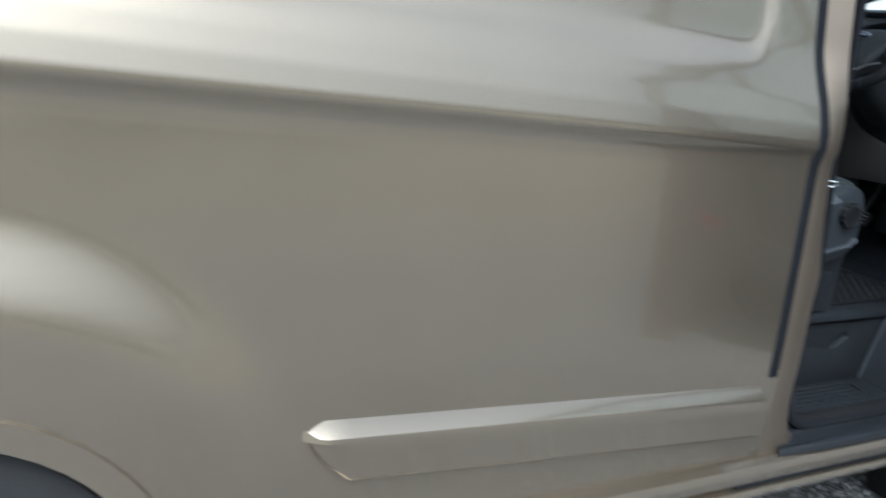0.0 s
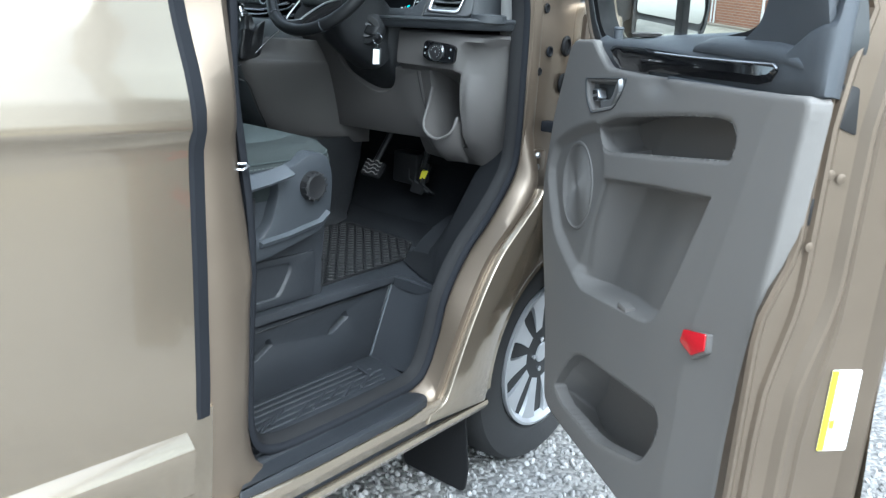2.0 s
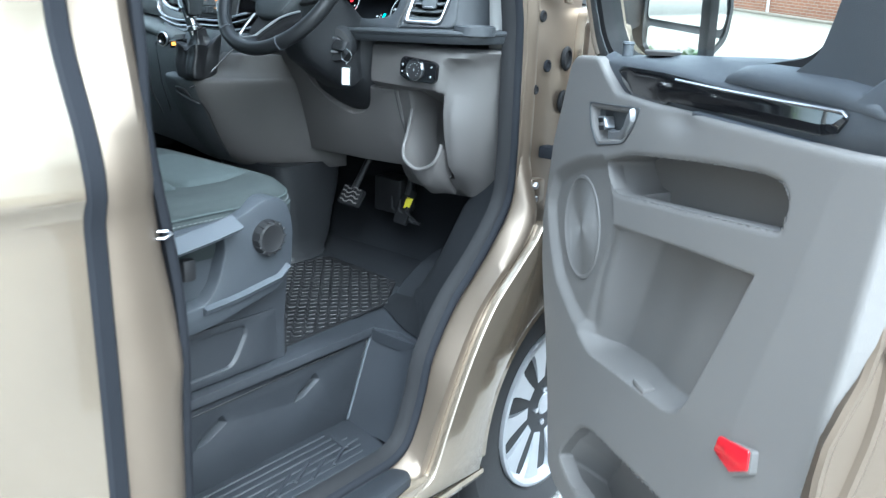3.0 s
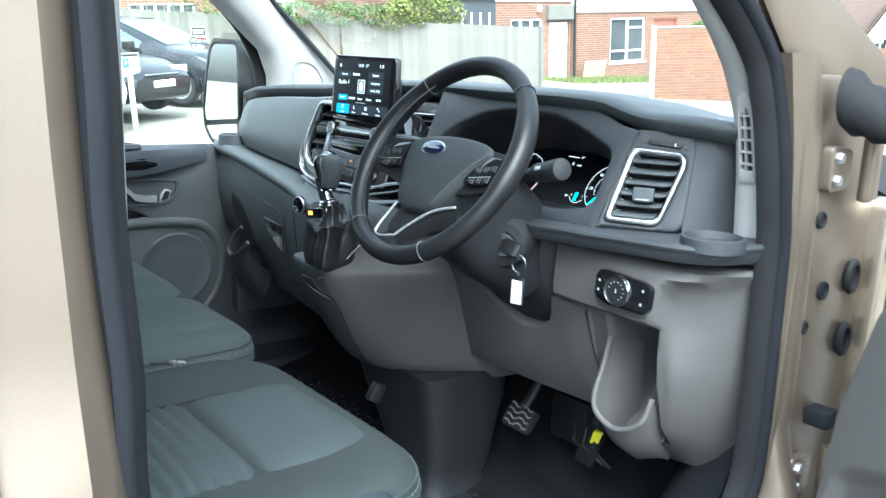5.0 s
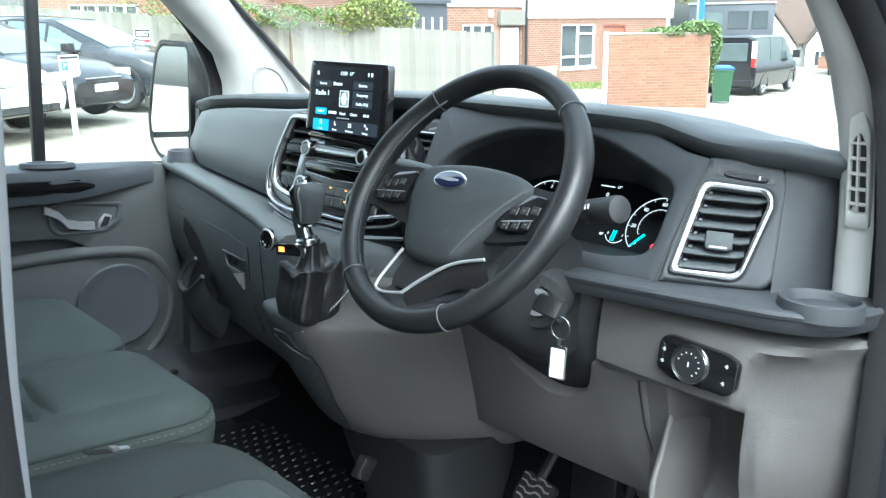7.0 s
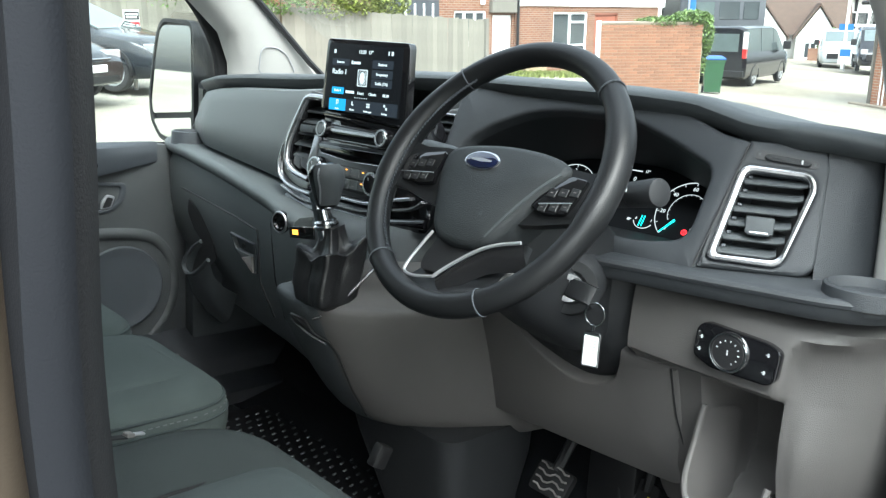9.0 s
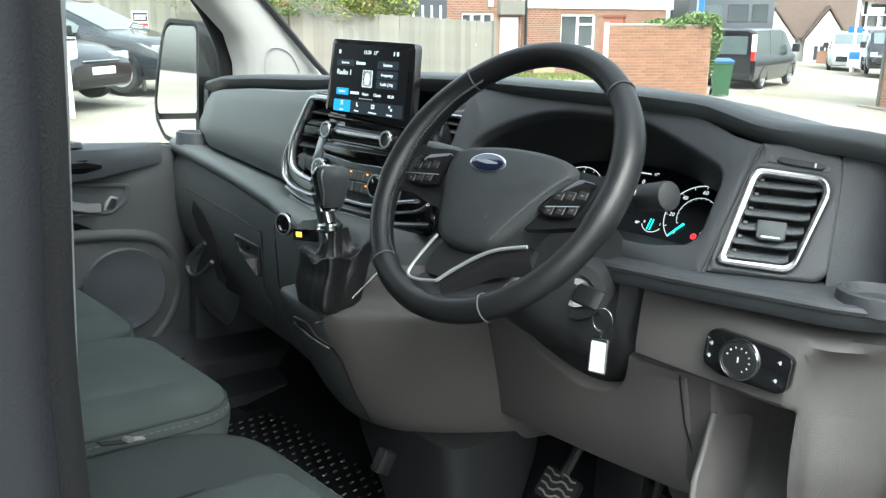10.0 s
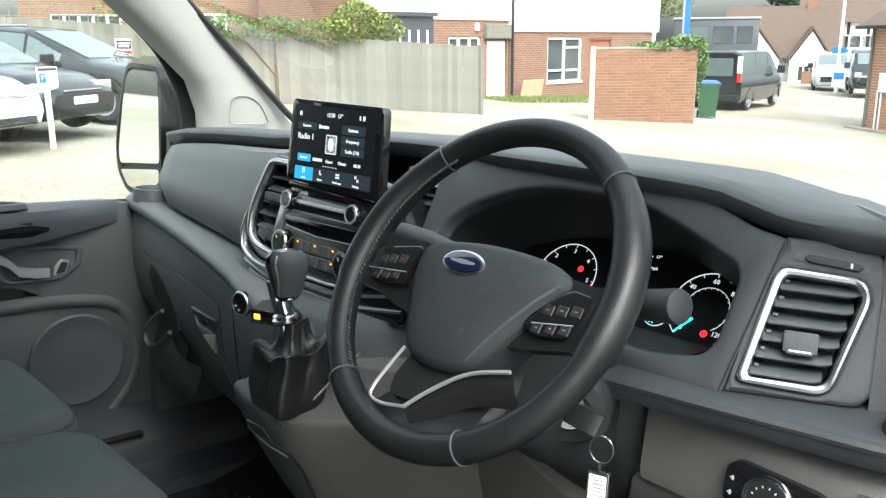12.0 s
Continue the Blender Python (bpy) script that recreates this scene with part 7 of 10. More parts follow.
# the key hanging from the ignition
KEY = VAN @ IG
key = thing("car_key", KEY, "black car key in the ignition with a clear tag", "key")
kb = loft([[Vector((x, y * w, z)) for x, y in rounded([(-0.011, -1), (0.011, -1), (0.013, 0), (0.011, 1), (-0.011, 1), (-0.013, 0)], 0.003, 2)] for z, w in ((0.004, 0.0075), (0.012, 0.009), (0.020, 0.0105), (0.034, 0.0105), (0.042, 0.0095), (0.045, 0.007))])
kb.transform(pose(0, 0, 0, 0, 52, 0) @ pose(0, 0, 0, 0, 0, 62))
part("key_head", kb, COWL, key, smooth=50)
down = IG.inverted().to_3x3() @ Vector((0, 0, -1))
hang = IG.inverted() @ Vector((0.853, 0.386, 1.222))
dirx = IG.inverted().to_3x3() @ Vector((0.3, -0.95, 0))
dirx.normalize()
up_l = -down
nrm = dirx.cross(up_l)
ringc = hang
part("split_ring", sweep([ringc + dirx * (0.012 * math.cos(a)) + up_l * (0.014 * math.sin(a)) for a in np.linspace(0, 2 * math.pi, 32, endpoint=False)], circle(0.0012, 6), True, nrm), CHROME, key)
tagc = ringc - up_l * 0.043
TG = Matrix(((dirx.x, up_l.x, nrm.x, tagc.x), (dirx.y, up_l.y, nrm.y, tagc.y), (dirx.z, up_l.z, nrm.z, tagc.z), (0, 0, 0, 1)))
part("link", tube([ringc - up_l * 0.013, ringc - up_l * 0.020], 0.0022, 6, up=nrm), CHROME, key)
part("tag_frame", holed(rounded([(-0.011, -0.023), (0.011, -0.023), (0.011, 0.021), (-0.011, 0.021)], 0.003), [(rounded([(-0.009, -0.021), (0.009, -0.021), (0.009, 0.017), (-0.009, 0.017)], 0.002), 0.005, 0.0, True)], 0.005, TG @ pose(0, 0, 0.0025), 0.0008), CHROME, key, "clear plastic tag frame")
part("tag_card", slab([(-0.0088, -0.0205), (0.0088, -0.0205), (0.0088, 0.0165), (-0.0088, 0.0165)], -0.001, 0.001, TG), WHITE, key, "white tag card")
part("tag_lines", join(*[box(-0.006, 0.006, 0.010 - i * 0.004, 0.0112 - i * 0.004, 0.001, 0.0013, 0, 1, TG) for i in range(5)]), SILVER, key)

# ---------------------------------------------------------------- cab floor, step well, seats
part("cab_floor", slab([(0.14, 0.27), (0.815, 0.27), (0.815, 0.10), (1.10, 0.10), (1.45, 0.30), (1.45, 1.80), (-0.39, 1.80), (-0.39, 0.27)], 0.585, 0.612), STEP, van, "black plastic cab floor")
part("toe_board", loft([[(1.06, y, 0.61), (1.22, y, 0.64), (1.38, y, 0.80), (1.46, y, 1.20), (1.50, y, 1.20), (1.50, y, 0.55)] for y in (0.20, 1.80)]), CARPET, van)
part("dash_bulkhead", box(1.40, 1.44, 0.12, 1.84, 0.55, 1.40), CARPET, van)
# step well
WELL = axes((0, 0.27, 0), (1, 0, 0), (0, 0, 1))    # z towards the doorway
drawer = holed([(0.14, 0.40), (0.745, 0.40), (0.822, 0.612), (0.14, 0.600)], [(rounded([(0.585, 0.505), (0.612, 0.508), (0.662, 0.535), (0.650, 0.556), (0.600, 0.532)], 0.006), 0.018, 0.2, False), (rounded([(0.335, 0.500), (0.362, 0.503), (0.412, 0.530), (0.400, 0.551), (0.350, 0.527)], 0.006), 0.018, 0.2, False)], 0.02, WELL @ pose(0, 0, 0.0), 0.002)
well = part("step_well", drawer, STEP, van, "black plastic step well with two finger recesses")
part("drawer_groove", tube([(0.20, 0.266, 0.572), (0.45, 0.266, 0.578), (0.745, 0.266, 0.586)], 0.0016, 5), BLACK, well)
part("step_ledge", slab([(0.14, 0.257), (0.822, 0.257), (0.822, 0.33), (0.14, 0.33)], 0.596, 0.617, None, 0.004), STEP, well)
part("well_front", loft([[(0.745, 0.272, 0.40), (0.735, 0.20, 0.40), (0.72, 0.10, 0.41), (0.70, 0.06, 0.41)], [(0.785, 0.270, 0.51), (0.79, 0.20, 0.51), (0.775, 0.10, 0.52), (0.765, 0.06, 0.52)], [(0.822, 0.268, 0.614), (0.835, 0.20, 0.618), (0.82, 0.12, 0.620), (0.80, 0.07, 0.62)]], closed=False), STEP, well, smooth=60)
part("well_corner", tube([(0.747, 0.266, 0.404), (0.786, 0.265, 0.51), (0.823, 0.263, 0.612)], 0.003, 6), TRIM_DK, well)
plat = part("step_tread", slab(rounded([(0.14, 0.272), (0.748, 0.272), (0.742, 0.20), (0.715, 0.09), (0.66, 0.055), (0.14, 0.055)], 0.02), 0.375, 0.402, None, 0.004), STEP, well, "ribbed black step tread")
for i in range(9):
    y = 0.078 + i * 0.021
    part("tread_rib", box(0.15, 0.700 - 0.015 * abs(i - 5), y, y + 0.008, 0.401, 0.4055, 0.002, 1), STEP, plat)
for i, x in enumerate((0.28, 0.31, 0.34, 0.40, 0.46, 0.52, 0.55, 0.62)):
    part("grip_bar", box(-0.040, 0.040, -0.0035, 0.0035, 0.405, 0.4105, 0.0015, 1, pose(x, 0.155 + 0.008 * (i % 3), 0, 0, 0, 28)), STEP, plat)
part("grip_bar", box(-0.03, 0.03, -0.007, 0.007, 0.405, 0.4115, 0.002, 1, pose(0.655, 0.20, 0, 0, 0, 75)), STEP, plat)

# footwell: kick panel by the wheel housing, foot rest, pedals
part("kick_panel", loft([[(0.835, 0.095, 0.615), (0.85, 0.10, 0.70), (0.95, 0.10, 0.80), (1.05, 0.11, 0.90), (1.10, 0.12, 0.96)], [(0.84, 0.13, 0.617), (0.90, 0.18, 0.69), (1.0, 0.20, 0.78), (1.08, 0.20, 0.88), (1.12, 0.17, 0.95)], [(0.86, 0.20, 0.617), (0.98, 0.27, 0.65), (1.08, 0.28, 0.72), (1.15, 0.26, 0.85), (1.2, 0.2, 0.95)], [(0.95, 0.36, 0.617), (1.10, 0.36, 0.63), (1.22, 0.36, 0.66), (1.3, 0.34, 0.8), (1.3, 0.25, 0.95)]], closed=False), CARPET, van, smooth=70)
pedal_m = axes((1.135, 0.645, 0.805), (0.05, -1, 0), (0.55, 0, 0.83))
ped = part("brake_pedal", slab(rounded([(-0.040, -0.026), (0.036, -0.030), (0.042, 0.022), (-0.034, 0.030)], 0.010), -0.008, 0.006, pedal_m, 0.003), RUBBER, van, "worn rubber brake pedal")
part("pedal_ribs", join(*[tube([pedal_m @ Vector((u, -0.018 + i * 0.013 + 0.004 * math.sin(u * 180), 0.007)) for u in np.linspace(-0.03, 0.032, 8)], 0.002, 5) for i in range(4)]), TRIM, ped)
part("pedal_arm", tube([(1.145, 0.645, 0.82), (1.20, 0.64, 0.90), (1.22, 0.62, 1.02)], 0.010, 8), BLACK, ped)
acc_m = axes((1.205, 0.505, 0.79), (0.05, -1, 0), (0.4, 0, 0.9))
acc = part("accelerator", slab(rounded([(-0.024, -0.050), (0.022, -0.054), (0.024, 0.045), (-0.020, 0.050)], 0.008), -0.006, 0.006, acc_m, 0.003), RUBBER, van, "black accelerator pedal")
part("pedal_arm", tube([(1.215, 0.505, 0.82), (1.25, 0.50, 0.95)], 0.009, 8), BLACK, acc)
part("cable_clip", loft([[(1.20, 0.484, 0.790), (1.192, 0.500, 0.788), (1.20, 0.502, 0.792)], [(1.205, 0.476, 0.815), (1.195, 0.494, 0.813), (1.205, 0.496, 0.817)]]), YELLOW, van, "yellow cable tag under the dashboard")
for i in range(3):
    part("footwell_wire", tube([(1.21 + 0.01 * i, 0.56 - 0.03 * i, 0.83), (1.19, 0.54 - 0.025 * i, 0.78), (1.20, 0.49 - 0.02 * i, 0.75), (1.23, 0.47, 0.74)], 0.004, 6), BLACK, van)
part("footwell_module", box(1.20, 1.27, 0.52, 0.62, 0.76, 0.86, 0.008), BLACK, van)

# floor mats
tread = thing("floor_mat", VAN, "black tread-plate rubber floor mat in the driver's footwell", "floor mat", "cab floor mats")
part("mat_sheet", slab(rounded([(0.60, 0.315), (0.94, 0.330), (1.08, 0.42), (1.10, 0.70), (0.78, 0.72), (0.60, 0.70)], 0.02), 0.617, 0.623), MAT, tread)
studs = []
for i in range(26):
    for j in range(22):
        x, y = 0.615 + i * 0.018, 0.330 + j * 0.0175
        if y < 0.33 + max(0, x - 0.94) * 0.7 or x > 1.07:
            continue
        studs.append(box(-0.0080, 0.0080, -0.0012, 0.0012, 0.622, 0.6250, 0.0008, 1, pose(x, y, 0, 0, 0, 62 if (i + j) % 2 else -28)))
tagged(part("tread_studs", join(*studs), MAT, tread), kind="stuff")
tread2 = thing("floor_mat", VAN, "black tread-plate rubber floor mat in the passenger footwell", "floor mat", "cab floor mats")
part("mat_sheet", slab(rounded([(0.62, 0.76), (0.93, 0.76), (1.10, 1.02), (1.15, 1.40), (1.135, 1.59), (0.62, 1.59)], 0.02), 0.614, 0.620), MAT, tread2)
studs = []
for i in range(19):
    for j in range(30):
        x, y = 0.66 + i * 0.028, 0.80 + j * 0.031
        if x > 0.91 + max(0, y - 0.76) * 0.65 or x > 1.11 or y > 1.57:
            continue
        studs.append(box(-0.0055, 0.0055, -0.0026, 0.0026, 0.619, 0.6225, 0.001, 1, pose(x + 0.014 * (j % 2), y, 0, 0, 0, 20)))
tagged(part("tread_studs", join(*studs), STUD_GLINT, tread2), kind="stuff")


def plan_ring(x0, x1, y0, y1, inset, z, r=0.10):
    """The cushion's outline in plan: square at the back, round at the front corners."""
    q = [(x0, y0 + inset), (x1 - inset, y0 + inset), (x1 - inset, y1 - inset), (x0, y1 - inset)]
    return [(x, y, z) for x, y in rounded(q, [0.001, max(0.03, r - inset), max(0.03, r - inset), 0.001], 9)]


def cushion(x0, x1, y0, y1, top, thick, r=0.10):
    """An upholstered seat cushion with rolled edges."""
    rows = ((0.022, top - thick), (0.006, top - thick + 0.01), (0.0, top - 0.060), (0.002, top - 0.040), (0.010, top - 0.020), (0.024, top - 0.007), (0.045, top - 0.001), (0.075, top), (0.12, top - 0.004), (0.17, top - 0.010), (0.20, top - 0.012))
    return loft([plan_ring(x0, x1, y0, y1, i, z, r) for i, z in rows])


def seat(y0, y1, x1, top, label, group, side=0.10, split=0.445, near=None, cover=None, r=0.10):
    root = part("seat", cushion(-0.10, x1, y0, y1, top, 0.12, r), cover or CLOTH, van, label, smooth=70)
    a, b = y0 + (near or side), y1 - side
    # padded front panel and ribbed centre, each let in between the bolsters
    for name, xa, xb, pitch in (("front_panel", split, x1 - 0.035, 0.0), ("ribbed_insert", -0.09, split - 0.003, 0.024)):
        rows = []
        for x in np.linspace(xa, xb, 26 if not pitch else 150):
            fx = min((x - xa) / 0.03, (xb - x) / (0.06 if not pitch else 0.02), 1)
            rows.append([(x, a + (b - a) * s, top - 0.016 + 0.023 * math.sqrt(max(0.0, 1 - (1 - max(0.0, fx)) ** 2)) * (1 - abs(2 * s - 1) ** 9) + (0.0075 * abs(math.sin(x * math.pi / pitch)) - 0.006 if pitch else 0.0)) for s in (0.0, 0.012, 0.03, 0.06, 0.12, 0.25, 0.5, 0.75, 0.88, 0.94, 0.97, 0.988, 1.0)])
        part(name, loft(rows, closed=False), CLOTH_DK if pitch or cover else CLOTH, root, smooth=60)
    for y in (a, b):
        part("seat_seam", tube([(x, y, top - (0.0095 if side > 0.12 else 0.0045)) for x in np.linspace(-0.09, x1 - 0.075, 10)], 0.0030, 6), RUBBER, root)
    part("edge_piping", tube([p for p in plan_ring(-0.10, x1, y0, y1, 0.0065, top - 0.026, r)[2:-2]], 0.0026, 6), CLOTH_DK, root)
    part("edge_piping", tube([p for p in plan_ring(-0.10, x1, y0, y1, 0.0015, top - 0.046, r)[2:-2]], 0.0022, 6), CLOTH_DK, root)
    row = [Vector(p) for p in plan_ring(-0.10, x1, y0, y1, 0.0028, top - 0.036, r)[1:-1]]
    st = []
    for p, q in zip(row, row[1:]):
        d = q - p
        k = max(1, int(d.length / 0.011))
        for i in range(k):
            m = p + d * ((i + 0.5) / k)
            st.append(box(-0.0032, 0.0032, -0.0007, 0.0007, -0.0007, 0.0007, 0, 1, pose(m.x, m.y, m.z, 0, 0, math.degrees(math.atan2(d.y, d.x)))))
    tagged(part("seat_stitching", join(*st), STITCH, root), kind="stuff")
    back = loft([[(x, y0 + 0.02, z), (x + 0.04, y0 + 0.07, z), (x + 0.025, (y0 + y1) / 2, z), (x + 0.04, y1 - 0.07, z), (x, y1 - 0.02, z), (x - 0.10, y1 - 0.05, z), (x - 0.10, y0 + 0.05, z)] for x, z in ((-0.09, top - 0.06), (-0.11, top + 0.10), (-0.17, top + 0.35), (-0.24, top + 0.58), (-0.26, top + 0.62))])
    part("backrest", back, CLOTH, root, smooth=60)
    return root


seat(0.262, 0.865, 0.645, 0.992, "driver's seat in dark green-grey cloth with a ribbed centre", "cab seats", 0.180, 0.42, 0.118, BOLSTER, 0.15)
seat(0.93, 1.315, 0.700, 0.988, "middle passenger seat in dark green-grey cloth", "cab seats", 0.075, 0.445)
seat(1.32, 1.755, 0.705, 0.990, "outer passenger seat in dark green-grey cloth", "cab seats", 0.07, 0.445)
part("bench_base", box(-0.30, 0.62, 0.86, 1.73, 0.61, 0.89, 0.02), BLACK, van)
part("seat_pedestal", loft([[(x, 0.285, 0.613), (x, 0.285, 0.70), (x, 0.275, 0.80), (x, 0.735, 0.80), (x, 0.735, 0.613)] for x in (-0.30, 0.30, 0.545, 0.575)]), STEP, van, "black seat pedestal")
part("pedestal_panel", holed(rounded([(0.10, 0.620), (0.545, 0.620), (0.550, 0.735), (0.10, 0.745)], 0.012), [(rounded([(0.14, 0.640), (0.44, 0.640), (0.475, 0.70), (0.47, 0.72), (0.14, 0.725)], 0.02), 0.008, 0.05, False)], 0.01, axes((0, 0.278, 0), (1, 0, 0), (0, 0, 1)), 0.003), STEP, van)
part("pedestal_strap", tube([(0.580, 0.30, 0.62), (0.580, 0.296, 0.70), (0.572, 0.29, 0.78), (0.59, 0.31, 0.80)], 0.010, 8), BLACK, van)
# side valance with its lever tray and knob
VAL = axes((0, 0.240, 0), (1, 0, 0), (0, 0, 1))
vo = rounded([(-0.05, 0.935), (0.27, 0.950), (0.43, 0.955), (0.50, 0.985), (0.545, 0.975), (0.565, 0.925), (0.560, 0.83), (0.530, 0.795), (0.36, 0.755), (-0.05, 0.745)], [0.01, 0.02, 0.03, 0.02, 0.03, 0.03, 0.03, 0.04, 0.05, 0.01])
vh = rounded([(0.285, 0.930), (0.395, 0.945), (0.400, 0.90), (0.380, 0.835), (0.355, 0.808), (0.285, 0.80)], 0.012)
val = part("seat_valance", holed(vo, [(vh, 0.030, 0.06, False)], 0.045, VAL, 0.006), VALANCE, van, "slate plastic seat side cover with a lever and knob")
part("valance_ledge", loft([[(x, 0.250, z - 0.014), (x, 0.232, z - 0.010), (x, 0.226, z), (x, 0.240, z + 0.004)] for x, z in ((0.345, 0.800), (0.42, 0.806), (0.52, 0.822), (0.545, 0.840))]), TRIM_DK, val)
lv = loft([[(x, 0.236, z), (x, 0.204, z - 0.012), (x, 0.200, z - 0.006), (x, 0.236, z + 0.010)] for x, z in ((0.275, 0.936), (0.34, 0.944), (0.405, 0.955), (0.412, 0.958))])
part("height_lever", lv, TRIM_DK, val, "flat height lever")
part("lever_bracket", box(0.30, 0.325, 0.225, 0.245, 0.865, 0.905, 0.004), BLACK, val)
KN = VAL @ Matrix.Translation((0.495, 0.908, 0.0))
part("recline_knob", lathe([(0.001, 0.018), (0.020, 0.018), (0.026, 0.020), (0.031, 0.018), (0.034, 0.004), (0.034, 0.0)], KN, 36), BLACK, val, "round ribbed recline knob")
part("knob_ribs", join(*[box(0.0285, 0.0345, -0.002, 0.002, 0.004, 0.0195, 0.0008, 1, KN @ Matrix.Rotation(2 * math.pi * i / 14, 4, "Z")) for i in range(14)]), BLACK, val)
part("seat_belt_buckle", join(box(0.0, 0.030, 0.795, 0.815, 0.985, 1.025, 0.004, 2, pose(0.36, 0, 0, 0, 30, 0) @ pose(0, 0, 0)), ), BLACK, van)
belt = thing("seat_belt_tongue", VAN @ pose(0.488, 0.862, 0.985, 0, 14, 12) @ Matrix.Scale(0.62, 4), "pale seat belt tongue lying between the seats", "seat belt")
part("webbing", box(-0.09, -0.028, -0.012, 0.012, -0.006, -0.003, 0.001, 1), RUBBER, belt)
part("tongue", box(-0.012, 0.020, -0.007, 0.007, -0.003, 0.003, 0.002, 1), SILVER, belt)
part("tongue_grip", box(-0.030, -0.010, -0.010, 0.010, -0.005, 0.005, 0.002, 1), TRIM, belt)

# ---------------------------------------------------------------- passenger door from inside
LD = axes((0, 1.850, 0), (1, 0, 0), (0, 0, 1))     # z towards the cab
# trim colour here carries the shade of the cab's far side
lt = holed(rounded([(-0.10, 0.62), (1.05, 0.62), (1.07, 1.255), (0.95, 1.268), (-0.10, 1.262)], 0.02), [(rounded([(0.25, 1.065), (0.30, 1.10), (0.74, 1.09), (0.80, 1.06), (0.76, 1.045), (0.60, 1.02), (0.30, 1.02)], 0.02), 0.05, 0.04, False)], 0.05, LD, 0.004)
ldoor = part("passenger_door", lt, TRIM_SH, van, "closed passenger door, its grey trim darkened as in shade", smooth=40)
part("door_shell", box(-0.05, 1.10, 1.905, 1.945, 0.40, 1.24, 0.015), PAINT, ldoor)
sh2 = loft([[(x, 1.245, 0.0), (x, 1.225 - b * 0.6, b * 0.7), (x, 1.235, b), (x, 1.262, b * 0.9), (x, 1.272, b * 0.3), (x, 1.270, -0.03), (x, 1.245, -0.03)] for x, b in ((-0.1, 0.07), (0.55, 0.07), (0.70, 0.066), (0.80, 0.050), (0.90, 0.022), (0.965, 0.004))])
sh2.transform(LD)
la = part("armrest", sh2, TRIM_DK, ldoor, smooth=50)
g2 = loft([[(x, 1.208, d - 0.006), (x, 1.222, d + 0.005), (x, 1.240, d + 0.004), (x, 1.243, d - 0.004)] for x, d in ((0.1, 0.068), (0.66, 0.066), (0.76, 0.052), (0.80, 0.042))])
g2.transform(LD)
part("pull_strip", g2, GLOSS, la)
part("bottle_ring", lathe([(0.028, -0.02), (0.030, 0.002), (0.034, 0.008), (0.046, 0.006), (0.050, -0.004)], LD @ axes((0.70, 1.273, 0.025), (1, 0, 0), (0, 0, -1)) @ Matrix.Diagonal((1.3, 0.7, 1, 1)), 28), TRIM_DK, la)
hb = holed(rounded([(0.700, 1.170), (0.725, 1.182), (0.885, 1.172), (0.880, 1.130), (0.84, 1.100), (0.725, 1.098), (0.705, 1.115)], 0.012), [(rounded([(0.712, 1.164), (0.73, 1.174), (0.872, 1.165), (0.868, 1.133), (0.836, 1.108), (0.73, 1.106), (0.716, 1.118)], 0.01), 0.018, 0.1, False)], 0.012, LD @ Matrix.Translation((0, 0, 0.006)), 0.002)
lh = part("inside_handle", hb, TRIM_DK, ldoor, "dark handle bowl with a silver lever")
lv = loft([[(x, z - 0.011, d), (x, z - 0.008, d + 0.012), (x, z + 0.010, d + 0.012), (x, z + 0.012, d)] for x, z, d in ((0.690, 1.166, 0.012), (0.722, 1.150, 0.012), (0.745, 1.126, 0.006), (0.78, 1.118, 0.002), (0.81, 1.116, -0.002))])
lv.transform(LD)
part("lever", lv, ALLOY, lh, smooth=60)
part("lock_switch", slab(rounded([(0.818, 1.108), (0.846, 1.112), (0.856, 1.140), (0.836, 1.146), (0.822, 1.130)], 0.005), -0.004, 0.006, LD, 0.002), SILVER, lh)
part("lock_switch_keys", slab(rounded([(0.823, 1.113), (0.842, 1.116), (0.850, 1.136), (0.836, 1.140)], 0.004), 0.006, 0.0075, LD), BLACK, lh)
part("speaker_grille", lathe([(0.001, 0.003), (0.06, 0.0042), (0.095, 0.0030), (0.099, 0.0048), (0.105, 0.0045), (0.109, 0.0)], LD @ Matrix.Translation((0.865, 0.905, 0.006)), 48), TRIM_DK, ldoor, "round speaker grille")
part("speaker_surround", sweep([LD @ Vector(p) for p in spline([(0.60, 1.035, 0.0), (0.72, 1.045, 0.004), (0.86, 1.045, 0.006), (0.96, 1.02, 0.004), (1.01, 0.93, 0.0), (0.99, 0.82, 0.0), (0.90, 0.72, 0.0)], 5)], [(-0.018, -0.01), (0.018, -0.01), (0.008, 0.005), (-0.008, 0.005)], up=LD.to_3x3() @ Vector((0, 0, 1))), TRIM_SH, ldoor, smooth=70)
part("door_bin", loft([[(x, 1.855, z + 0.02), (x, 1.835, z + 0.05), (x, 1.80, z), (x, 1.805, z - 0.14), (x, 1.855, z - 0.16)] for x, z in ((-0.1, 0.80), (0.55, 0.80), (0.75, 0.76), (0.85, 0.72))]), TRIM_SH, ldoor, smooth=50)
part("sill_trim", loft([[(x, 1.86, 0.775), (x, 1.815, 0.755), (x, 1.752, 0.712), (x, 1.742, 0.700), (x, 1.732, 0.664), (x, 1.722, 0.656), (x, 1.660, 0.648), (x, 1.650, 0.642), (x, 1.640, 0.616), (x, 1.86, 0.613)] for x in (0.50, 0.80, 1.10, 1.34)], caps=True), STEP, van, "black passenger sill trim")
part("sill_scuff", box(0.76, 0.98, 1.752, 1.772, 0.7245, 0.7325, 0.003, 2, pose(0, 0, 0)), BLACK, van)
part("kick_panel", box(1.040, 1.44, 1.81, 1.86, 0.60, 1.25, 0.01), DASH, van)
